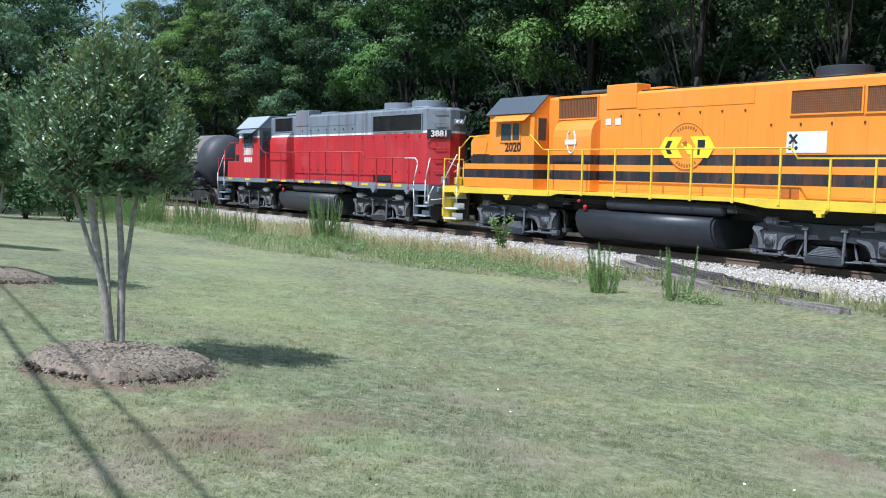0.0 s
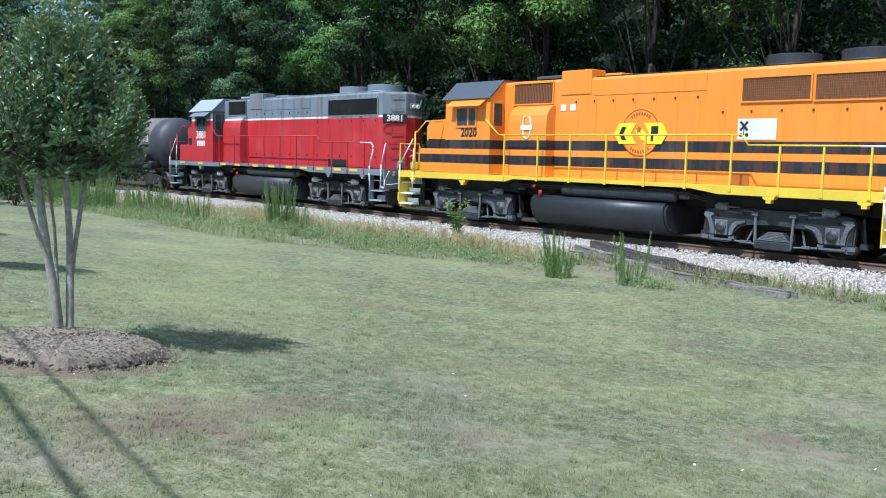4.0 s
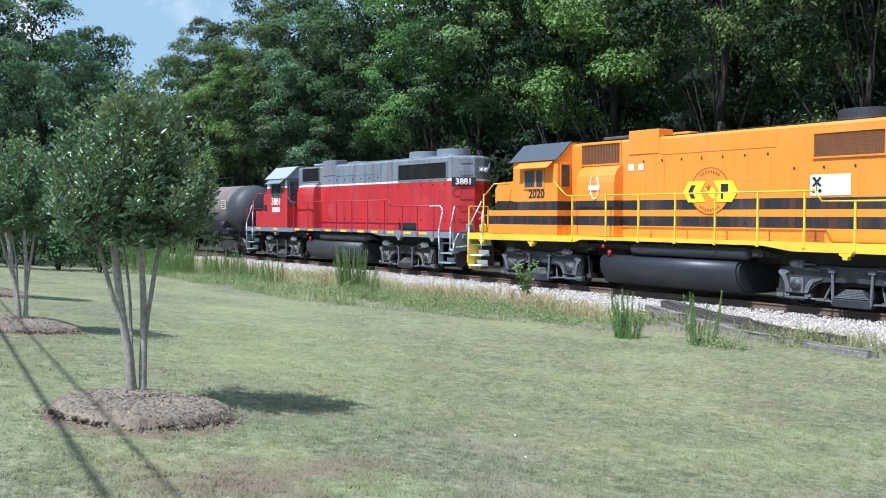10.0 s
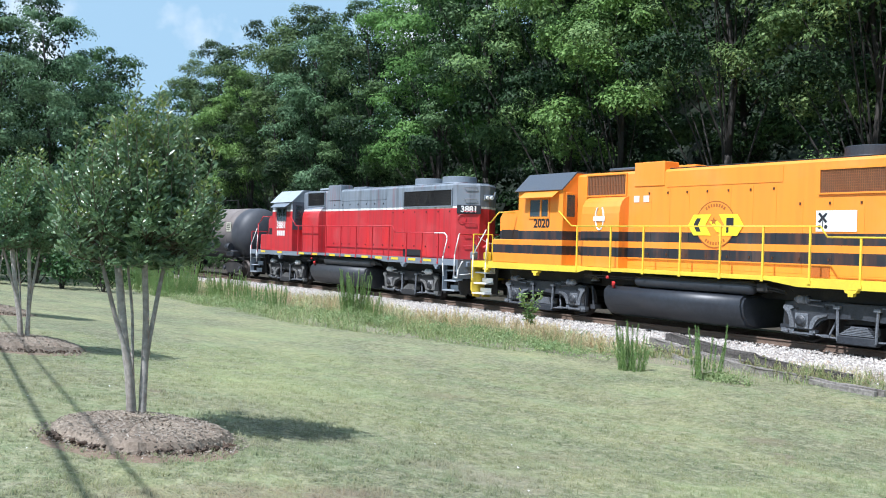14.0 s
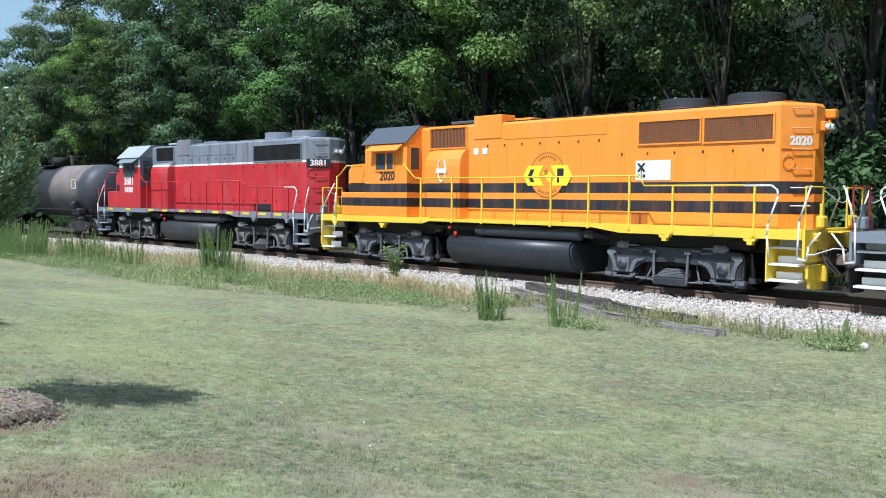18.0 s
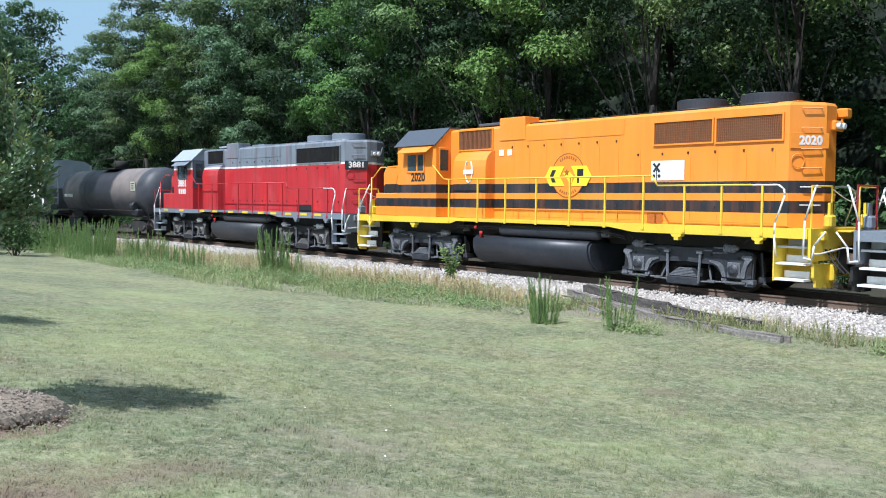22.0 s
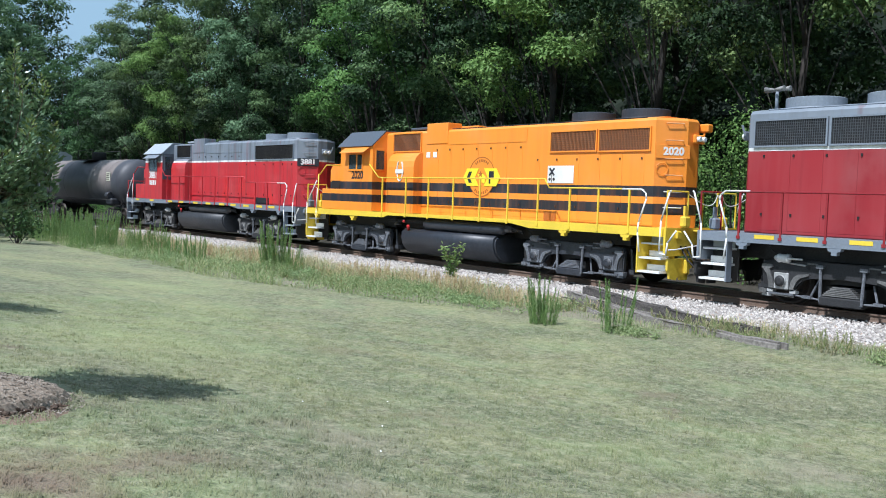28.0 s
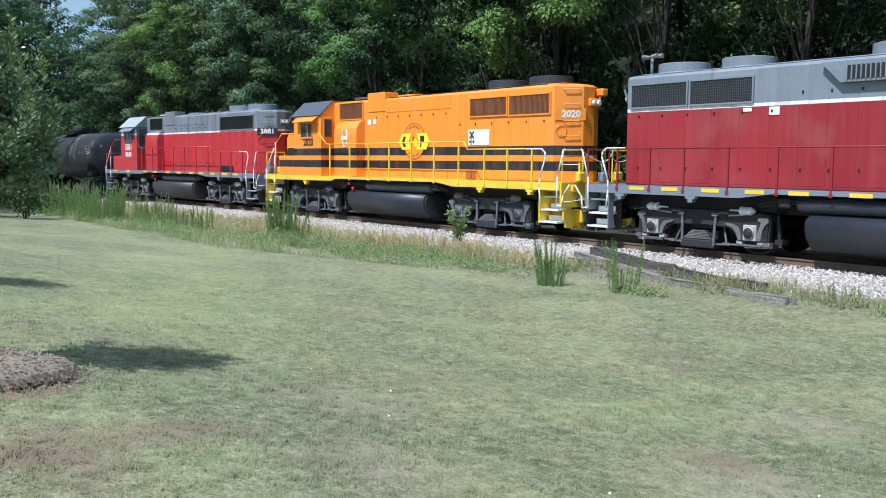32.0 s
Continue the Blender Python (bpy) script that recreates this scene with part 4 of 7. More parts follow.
    part("headlight_housing", soft_box(8.155, 8.26 if piece is M_OPART else 8.21, -0.06, 0.38, 3.69, 3.92, 0.03, 1), top_piece, loco)
    # angled rear corner: ladder rungs, sand hatch; it faces the lawn side and the rear
    def corner(u, out, z):
        return (7.925 + 0.541 * u + 0.841 * out, -0.57 + 0.841 * u - 0.541 * out, z)
    for z in (4.17, 3.74, 3.28, 2.86, 2.44, 2.04):
        mat = (M_RUNG if piece is M_OPART else top_piece if z > 3.4 else piece) if z > 2.6 or piece is not M_OPART else M_WHITE
        rg = rail_tube(bmesh.new(), [corner(-0.16, 0.01, z), corner(-0.16, 0.065, z), corner(0.28, 0.065, z), corner(0.28, 0.01, z)], 0.015)
        part("ladder_rung", rg, mat, loco)
    sh = bmesh.new()
    pts = [corner(-0.24 + 0.15 * math.cos(k * math.pi / 9), 0.02, 3.02 + 0.15 * math.sin(k * math.pi / 9)) for k in range(19)]
    part("sand_hatch_ring", rail_tube(sh, pts, 0.012, 5), piece, loco)
    if piece is M_OPART:
        part("sand_filler", soft_box(8.0, 8.28, 0.42, 0.66, 4.0, 4.22, 0.03, 1), top_piece, loco)
    part("filler_arm", rail_tube(bmesh.new(), [(8.1, 0.45, 3.8), (8.16, 0.5, 4.05)], 0.03, 6), top_piece, loco)
    # handrails and stanchions
    for side in (-1, 1):
        y = side * 1.53
        posts = [-3.36, -2.0, -0.78, 0.48, 1.74, 2.97, 4.2, 5.41, 6.42, 7.44]
        for x in posts:
            st = bmesh.new()
            zb, zt = (1.40, 2.46) if x > 4.5 and not blister else (1.44, 2.44 if blister else 2.71)
            box(st, x - 0.022, x + 0.022, *sorted((y - side * 0.005, y + side * 0.035)), zb, zt)
            box(st, x - 0.04, x + 0.04, *sorted((y + side * 0.026, y + side * 0.045)), zb - 0.03, zb + 0.04)
            part("stanchion", st, post_mat, loco)
        yr = y + side * 0.015
        if blister:
            main = [(-3.36, yr, 2.46), (7.44, yr, 2.46)]
        else:
            main = [(-4.2, y, 3.18), (-3.62, yr, 2.74), (-3.36, yr, 2.72), (4.45, yr, 2.72), (4.62, yr, 2.48), (7.2, yr, 2.48)]
        part("handrail", rail_tube(bmesh.new(), main, 0.02, 8), post_mat, loco)
        part("grab_rail", rail_tube(bmesh.new(), [(7.2, yr, 2.475), (7.82, yr, 2.475), (7.95, yr, 2.38), (7.97, yr, 2.25), (7.76, yr, 1.66), (7.74, yr, 1.4), (7.80, yr, 0.93)], 0.021, 8), rail_mat, loco)
        part("grab_rail", rail_tube(bmesh.new(), [(9.05 - 0.35, yr, 2.46), (8.66, yr, 2.42), (8.44, yr, 1.72), (8.42, yr, 0.93), (8.62, yr, 0.90), (8.66, yr, 1.2), (8.9, yr, 1.5)], 0.021, 8), rail_mat, loco)
        part("grab_rail", rail_tube(bmesh.new(), [(-6.9, y * 0.66, 3.18), (-7.05, yr, 3.18), (-7.5, yr, 2.84), (-7.62, yr, 2.83)], 0.021, 8), post_mat, loco)
        part("grab_rail", rail_tube(bmesh.new(), [(-7.60, yr, 2.83), (-7.62, yr, 1.45)], 0.024, 8), post_mat, loco)
        part("grab_rail", rail_tube(bmesh.new(), [(-7.72, yr, 2.6), (-8.42, yr, 1.75), (-8.42, yr, 0.95)], 0.021, 8), rail_mat, loco)
        part("grab_rail", rail_tube(bmesh.new(), [(-7.66, yr, 2.3), (-7.72, yr, 1.5), (-7.72, yr, 0.95)], 0.021, 8), rail_mat, loco)
        stairs(loco, 7.72, 8.48, side, step_body, step_mat, True)
        stairs(loco, -8.48, -7.72, side, step_body, step_mat, True)
    for e in (-1, 1):
        x0, x1 = sorted((e * 8.50, e * 8.56))
        part("end_plate", boxed(x0, x1, -1.50, 1.50, 0.86, 1.55), step_body, loco)
        for sg in (-1, 1):
            foot = [(sg * y, z) for y, z in ((0.46, 0.80), (1.46, 0.80), (1.46, 0.52), (1.38, 0.44), (1.36, 0.31), (1.10, 0.27), (1.06, 0.36), (0.98, 0.36), (0.94, 0.27), (0.66, 0.27), (0.62, 0.52), (0.46, 0.58))]
            part("pilot_plate", prism(bmesh.new(), foot, "x", *sorted((e * 8.57, e * 8.63))), M_YELLOW if step_body is M_YELLOW else M_UNDER, loco)
            part("pilot_lug", soft_box(*sorted((e * 8.632, e * 8.74)), *sorted((sg * 0.70, sg * 0.86)), 0.42, 0.78, 0.03, 1), M_YELLOW if step_body is M_YELLOW else M_UNDER, loco)
            stand_ = soft_box(*sorted((e * 8.50, e * 8.68)), *sorted((sg * 0.66, sg * 0.92)), 1.56, 1.84, 0.04, 1)
            box(stand_, *sorted((e * 8.56, e * 8.62)), *sorted((sg * 0.74, sg * 0.84)), 1.84, 2.10)
            part("hose_stand", stand_, step_body, loco)
        part("crossing_plate", soft_box(*sorted((e * 8.565, e * 8.88)), -0.42, 0.42, 1.46, 1.50, 0.012, 1), step_body, loco)
        part("draft_gear", soft_box(*sorted((e * 8.565, e * 8.66)), -0.42, 0.42, 0.55, 1.14, 0.03, 1), M_UNDER, loco)
        lever = rail_tube(bmesh.new(), [(e * 8.60, -1.42, 1.02), (e * 8.66, -1.3, 1.02), (e * 8.66, -0.3, 1.12), (e * 8.85, -0.1, 1.1)], 0.018, 6)
        part("uncoupling_lever", lever, rail_mat, loco)
        for yy in (-1.05, 1.05):
            part("mu_receptacle", soft_box(*sorted((e * 8.565, e * 8.65)), yy - 0.1, yy + 0.1, 1.28, 1.48, 0.03, 1), step_body, loco)
        for s in (-1, 1):
            er = rail_tube(bmesh.new(), [(e * 8.53, s * 1.45, 1.54), (e * 8.53, s * 1.45, 2.45), (e * 8.53, s * 0.62, 2.45), (e * 8.53, s * 0.62, 1.54)], 0.022, 6)
            part("end_rail", er, post_mat, loco)
        ch = bmesh.new()
        pts = [(e * (8.53 + 0.5 * math.sin(k * math.pi / 8) * 0.35), -0.62 + 1.24 * k / 8, 2.4 - 0.28 * math.sin(k * math.pi / 8)) for k in range(9)]
        rail_tube(ch, pts, 0.012, 5)
        part("safety_chain", ch, M_SILVER, loco)
        cp = soft_box(*sorted((e * 8.5, e * 8.86)), -0.14, 0.14, 0.74, 1.0, 0.03, 1)
        lathe(cp, [(-0.17, 0.12), (-0.15, 0.15), (0.15, 0.15), (0.17, 0.12)], (e * 8.9, 0.05 * e, 0.87), "z", 12)
        part("coupler", cp, M_STEEL, loco)
        for yy in (-0.9, -0.7, 0.45, 0.62, 0.8):
            hs = rail_tube(bmesh.new(), [(e * 8.57, yy, 1.1), (e * 8.80, yy, 0.78), (e * 8.96, yy * 0.92, 0.60)], 0.022, 6)
            part("air_hose", hs, M_UNDER, loco)
    # fuel tank and reservoirs
    tank = [(-1.30, 1.03), (-1.44, 0.93), (-1.47, 0.75), (-1.40, 0.50), (-1.20, 0.27), (-0.95, 0.19), (0.95, 0.19), (1.20, 0.27), (1.40, 0.50), (1.47, 0.75), (1.44, 0.93), (1.30, 1.03)]
    tb = prism(bmesh.new(), tank, "x", -2.35, 2.36)
    bmesh.ops.bevel(tb, geom=[e for e in tb.edges if abs(e.verts[0].co.x - e.verts[1].co.x) < 1e-4], offset=0.06, segments=2, affect="EDGES")
    for fc in tb.faces:
        fc.smooth = abs(fc.normal.x) < 0.3
    part("fuel_tank", tb, M_TANK if piece is not M_REDPART else M_TANKDUSTY, loco)
    for side in (-1, 1):
        part("air_reservoir", lathe(bmesh.new(), [(-1.25, 0.02), (-1.22, 0.12), (-1.12, 0.17), (2.50, 0.17), (2.60, 0.12), (2.63, 0.02)], (0, side * 1.26, 1.22), "x", 18), M_TANK if piece is not M_REDPART else M_TANKDUSTY, loco)
        fl = rod(bmesh.new(), (-1.98, side * 1.40, 1.0), (-1.92, side * 1.47, 1.14), 0.05, 8)
        part("fuel_filler", fl, M_REDLAMP, loco)
        part("marker_lamp", lathe(bmesh.new(), [(0, 0.05), (side * 0.05, 0.04)], (-2.15, side * 1.46, 1.27), "y", 10), M_REDLAMP, loco)
        bell = lathe(bmesh.new(), [(0, 0.13), (0.04, 0.12), (0.12, 0.05), (0.14, 0.02)], (-3.0, side * 1.1, 1.12), "z", 12)
        part("bell", bell, M_TRUCKLIT, loco)
        pipes = bmesh.new()
        for z, yy in ((1.30, 1.40), (1.24, 1.36)):
            rail_tube(pipes, [(-3.2, side * yy, z), (-1.2, side * yy, z), (2.9, side * yy, z), (3.5, side * yy, z - 0.1)], 0.02, 6)
        part("piping", pipes, M_UNDER, loco)
        part("cooling_valve", soft_box(2.72, 3.02, *sorted((side * 1.42, side * 1.15)), 1.14, 1.36, 0.03, 1), M_UNDER, loco)
        if marks:
            for x in (-7.0, -5.2, -3.0, -1.75, -0.2, 1.1, 2.45, 3.5, 4.65, 5.8, 6.8):
                part("sill_reflector", boxed(x - 0.24, x + 0.24, *sorted((side * 1.553, side * 1.557)), 1.43, 1.52), M_YELLOW, loco)
    casting = M_TRUCK if piece is M_OPART else M_DUSTY
    truck(loco, -5.18, casting, bright, cyl, wheels)
    truck(loco, 5.18, casting, bright, cyl, wheels)
    return loco, wheels


BARS_O, BARS_G = (M_GRILLE, M_OPART), (M_GRILLE_G, M_GREY)
orange, orange_wheels = locomotive("orange diesel locomotive with navy bands and yellow walkway rails", M_ORANGE, M_OPART, M_YELLOW, M_SLATE, M_FAN, BARS_O,
                                   M_TRUCKLIT, M_TRUCKLIT, M_WHITE, M_YELLOW, M_YELLOW, M_WHITE, False, False, False, M_OPART)
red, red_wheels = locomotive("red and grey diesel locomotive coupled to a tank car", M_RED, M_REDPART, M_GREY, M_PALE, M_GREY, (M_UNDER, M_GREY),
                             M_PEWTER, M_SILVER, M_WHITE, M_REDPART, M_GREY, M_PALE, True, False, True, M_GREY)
maroon, maroon_wheels = locomotive("faded dark red diesel locomotive with grey top", M_RED_OLD, M_OLDPART, M_GREY, M_GREY, M_GREY, BARS_G,
                                   M_BOX, M_SILVER, M_WHITE, M_OLDPART, M_GREY, M_WHITE, True, True, False, M_GREY)


def livery_details():
    """Lettering, plates and emblems that are painted on or fixed to the locomotives."""
    def face(x, y, z, side=-1):
        return pose(x, y, z, 90, 0, 0)
    # orange: numbers, emblem of two half hexagons over a ring, notice plate
    lettering("2020", 0.37, M_NAVY, orange, face(-4.98, -1.524, 2.80), "dark blue cab number", "cab_number")
    turn = 57.3
    lettering("2020", 0.27, M_WHITE, orange, pose(7.925 + 0.541 * 0.05 + 0.841 * 0.022, -0.57 + 0.841 * 0.05 - 0.541 * 0.022, 3.46, 90, 0, turn), "white rear number", "rear_number")
    plate = soft_box(-0.42, 0.48, -0.016, -0.004, -0.17, 0.17, 0.004, 1)
    plate.transform(pose(7.925, -0.57, 3.46, 0, 0, turn))
    part("number_board", plate, M_OPART, orange)
    sign = boxed(3.95, 4.95, -0.942, -0.9375, 2.62, 3.11)
    notice = part("notice_plate", sign, M_WHITE, orange, "white crossing-safety notice plate")
    xb = bmesh.new()
    for s in (-1, 1):
        prism(xb, [(4.12 - 0.10 - 0.02, 2.94 - s * 0.09), (4.12 - 0.10 + 0.03, 2.94 - s * 0.12), (4.12 + 0.12, 2.94 + s * 0.09), (4.12 + 0.07, 2.94 + s * 0.12)], "y", -0.948 + 0.001 * s, -0.9425)
    box(xb, 4.11, 4.13, -0.947, -0.9425, 2.64, 2.88)
    for xx in (4.04, 4.20):
        lathe(xb, [(0, 0.045), (-0.004, 0.045)], (xx, -0.9425, 2.73), "y", 12)
    part("crossing_symbol", xb, M_NAVY, notice)
    ring = bmesh.new()
    cx, cz, n = 1.10, 2.79, 40
    for k in range(n):
        a, b = 2 * math.pi * k / n, 2 * math.pi * (k + 1) / n
        for r0, r1 in ((0.590, 0.615),):
            prism(ring, [(cx + r0 * math.cos(a), cz + r0 * math.sin(a)), (cx + r1 * math.cos(a), cz + r1 * math.sin(a)), (cx + r1 * math.cos(b), cz + r1 * math.sin(b)), (cx + r0 * math.cos(b), cz + r0 * math.sin(b))], "y", -0.944, -0.9375)
    emblem = part("emblem_ring", ring, M_SEAM, orange, "dull brown ring emblem")
    disc = bmesh.new()
    lathe(disc, [(0, 0.588), (-0.003, 0.588)], (cx, -0.9375, cz), "y", 40)
    part("emblem_disc", disc, M_OPART, emblem)
    words = bmesh.new()
    for base, cnt, up in ((math.pi / 2, 8, 1), (-math.pi / 2, 8, -1)):
        for k in range(cnt):
            a = base + (k - (cnt - 1) / 2) * 0.17
            px, pz = cx + 0.50 * math.cos(a), cz + 0.50 * math.sin(a)
            t = Vector((-math.sin(a), math.cos(a)))
            r = Vector((math.cos(a), math.sin(a)))
            q = [(px + t[0] * u * 0.024 + r[0] * v * 0.04, pz + t[1] * u * 0.024 + r[1] * v * 0.04) for u, v in ((-1, -1), (1, -1), (1, 1), (-1, 1))]
            prism(words, q, "y", -0.945, -0.941)
    part("ring_lettering", words, M_SEAM, emblem)
    for nm, shape in (("half_hexagon", [(0.24, 2.77), (0.42, 3.05), (0.98, 3.05), (0.80, 2.77), (0.98, 2.50), (0.42, 2.50)]), ("half_hexagon", [(1.97, 2.77), (1.79, 3.05), (1.22, 3.05), (1.40, 2.77), (1.22, 2.50), (1.79, 2.50)])):
        part(nm, prism(bmesh.new(), shape, "y", -0.954, -0.9455), M_BRASS, emblem, "yellow half hexagon")
    mk = bmesh.new()
    prism(mk, [(0.42, 2.77), (0.52, 2.95), (0.66, 2.95), (0.56, 2.77), (0.66, 2.60), (0.52, 2.60)], "y", -0.958, -0.9545)
    part("dark_mark", mk, M_NAVY, emblem)
    mk = prism(bmesh.new(), [(1.46, 2.58), (1.46, 2.96), (1.68, 2.96), (1.68, 2.76), (1.53, 2.76), (1.53, 2.58)], "y", -0.958, -0.9545)
    part("dark_mark", mk, M_NAVY, emblem)
    star = [(1.07 + (0.11 if k % 2 == 0 else 0.045) * math.sin(k * math.pi / 5), 2.87 + (0.11 if k % 2 == 0 else 0.045) * math.cos(k * math.pi / 5)) for k in range(10)]
    state = prism(bmesh.new(), [(0.92, 2.86), (1.16, 2.90), (1.30, 2.78), (1.26, 2.58), (1.16, 2.60), (1.06, 2.72)], "y", -0.956, -0.9465)
    part("map_shape", state, M_BRASS, emblem)
    part("star", prism(bmesh.new(), star, "y", -0.962, -0.9575), M_SEAM, emblem)
    for x in (-1.62, -1.26):
        part("white_label", boxed(x - 0.10, x + 0.10, -0.942, -0.9375, 3.42, 3.60), M_WHITE, orange, "small white square label")
    # ribbon-like emblem on the duct: a loop and a bar
    lp = bmesh.new()
    pts = [(-2.70 + 0.16 * math.sin(k * math.pi / 10), 2.98 + 0.36 * math.cos(k * math.pi / 10)) for k in range(21)]
    for (xa, za), (xb_, zb) in zip(pts, pts[1:]):
        if zb < 3.28 and za < 3.28:
            rod(lp, (xa, -1.305, za), (xb_, -1.305, zb), 0.026, 5)
    part("loop_emblem", lp, M_WHITE, orange, "white ribbon loop")
    part("bar_emblem", boxed(-2.93, -2.47, -1.330, -1.3275, 2.88, 3.02), M_WHITE, orange, "white bar of the duct emblem")
    part("rust_patch", boxed(3.85, 4.32, -0.942, -0.9375, 1.56, 1.80), M_SEAM, orange, "brown primer patch")
    # red: number on the rear board, cab number with bars for the owner's mark
    board = soft_box(-0.42, 0.46, -0.03, -0.004, -0.16, 0.16, 0.008, 1)
    board.transform(pose(7.925, -0.57, 3.36, 0, 0, turn))
    part("number_board", board, M_NAVY, red, "black rear number board")
    lettering("3881", 0.31, M_WHITE, red, pose(7.925 + 0.541 * 0.02 + 0.841 * 0.036, -0.57 + 0.841 * 0.02 - 0.541 * 0.036, 3.36, 90, 0, turn), "white rear number", "rear_number")
    lettering("3881", 0.50, M_WHITE, red, face(-5.15, -1.524, 2.76), "white cab number", "cab_number")
    own = bmesh.new()
    for k in range(4):
        box(own, -5.55 + 0.21 * k, -5.40 + 0.21 * k, -1.527, -1.523, 2.26, 2.50)
    part("owner_mark", own, M_WHITE, red, "white owner's mark, four blocks")
    part("dark_panel", boxed(4.3, 5.5, -0.945, -0.939, 1.56, 1.84), M_DARK, red)
    hb = rod(bmesh.new(), (8.24, -0.1, 1.95), (8.24, 0.22, 2.12), 0.07, 8)
    part("orange_fitting", hb, M_REDLAMP, red)
    # maroon: white repair patches under the stripe, seen from the lawn
    for x0, x1, z0 in ((4.04, 4.26, 3.29), (3.34, 3.60, 3.19)):
        part("white_patch", boxed(x0, x1, 0.9375, 0.9425, z0, 3.375), M_WHITE, maroon)


livery_details()


# ---- freight cars ----
def bogie(car, cx, wheels):
    for s in (-1, 1):
        out = [(-1.15, 0.42), (-1.15, 0.62), (-0.85, 0.70), (-0.4, 0.80), (0.4, 0.80), (0.85, 0.70), (1.15, 0.62), (1.15, 0.42), (0.75, 0.42), (0.5, 0.26), (-0.5, 0.26), (-0.75, 0.42)]
        part("side_frame", prism(bmesh.new(), [(cx + x, z) for x, z in out], "y", *sorted((s * 1.12, s * 0.98))), M_UNDER, car)
        for ax in (-0.88, 0.88):
            part("bearing_adapter", lathe(bmesh.new(), [(0, 0.12), (s * 0.06, 0.11), (s * 0.07, 0.07)], (cx + ax, s * 1.12, 0.48), "y", 12), M_TRUCK, car)
        sp = bmesh.new()
        for k in (-0.2, 0.0, 0.2):
            rod(sp, (cx + k, s * 1.05, 0.28), (cx + k, s * 1.05, 0.56), 0.07, 8)
        part("spring_group", sp, M_UNDER, car)
    part("bolster", boxed(cx - 0.22, cx + 0.22, -1.1, 1.1, 0.5, 0.86), M_UNDER, car)
    for ax in (-0.88, 0.88):
        wheels.append(wheelset(car, cx + ax, 0.457))


def coupler_gear(car, half):
    for e in (-1, 1):
        cp = soft_box(*sorted((e * (half - 0.9), e * half)), -0.12, 0.12, 0.74, 0.98, 0.03, 1)
        lathe(cp, [(-0.15, 0.11), (-0.13, 0.14), (0.13, 0.14), (0.15, 0.11)], (e * half, 0.04 * e, 0.86), "z", 12)
        part("coupler", cp, M_STEEL, car)


def tank_paint():
    """Dusty grey-brown shell with a black waist band, slate ends and a darker belly."""
    m, t, p = shader("tank_shell_paint")
    tc = t.nodes.new("ShaderNodeTexCoord")
    sep = t.nodes.new("ShaderNodeSeparateXYZ")
    t.links.new(tc.outputs["Object"], sep.inputs[0])
    wob = noise_node(t, 0.9, 4.0)
    add = t.nodes.new("ShaderNodeMath")
    add.operation = "MULTIPLY_ADD"
    t.links.new(wob, add.inputs[0])
    add.inputs[1].default_value = 1.6
    t.links.new(sep.outputs[0], add.inputs[2])
    mr = t.nodes.new("ShaderNodeMapRange")
    mr.inputs[1].default_value, mr.inputs[2].default_value = -6.2, 7.8
    sep_x = t.nodes.new("ShaderNodeMapRange")
    sep_x.inputs[1].default_value, sep_x.inputs[2].default_value = -6.25, 6.25
    t.links.new(sep.outputs[0], sep_x.inputs[0])
    t.links.new(add.outputs[0], mr.inputs[0])
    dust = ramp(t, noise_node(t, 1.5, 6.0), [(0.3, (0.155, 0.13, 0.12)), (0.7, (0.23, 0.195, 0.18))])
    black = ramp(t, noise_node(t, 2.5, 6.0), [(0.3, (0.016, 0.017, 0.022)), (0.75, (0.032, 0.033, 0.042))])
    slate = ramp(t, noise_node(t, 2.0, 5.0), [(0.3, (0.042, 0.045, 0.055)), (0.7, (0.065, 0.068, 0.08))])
    waist = ramp(t, mr.outputs[0], [(0.0, (0, 0, 0)), (0.265, (0, 0, 0)), (0.29, (1, 1, 1)), (0.60, (1, 1, 1)), (0.625, (0, 0, 0))])
    ends = ramp(t, sep_x.outputs[0], [(0.0, (1, 1, 1)), (0.085, (1, 1, 1)), (0.10, (0, 0, 0)), (0.885, (0, 0, 0)), (0.90, (1, 1, 1))])
    col = mixed(t, mixed(t, dust, slate, ends), black, waist)
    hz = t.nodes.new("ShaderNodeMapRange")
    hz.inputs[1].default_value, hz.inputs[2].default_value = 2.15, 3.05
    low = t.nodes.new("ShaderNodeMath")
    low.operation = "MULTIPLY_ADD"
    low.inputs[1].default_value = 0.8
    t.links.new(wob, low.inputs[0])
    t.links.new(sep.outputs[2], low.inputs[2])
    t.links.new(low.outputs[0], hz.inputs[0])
    col = mixed(t, mixed(t, slate, black, waist), col, hz.outputs[0])
    t.links.new(col, p.inputs["Base Color"])
    p.inputs["Roughness"].default_value = 0.55
    bump_on(t, p, wob, 0.05, 0.01)
    return m


M_SHELL = tank_paint()


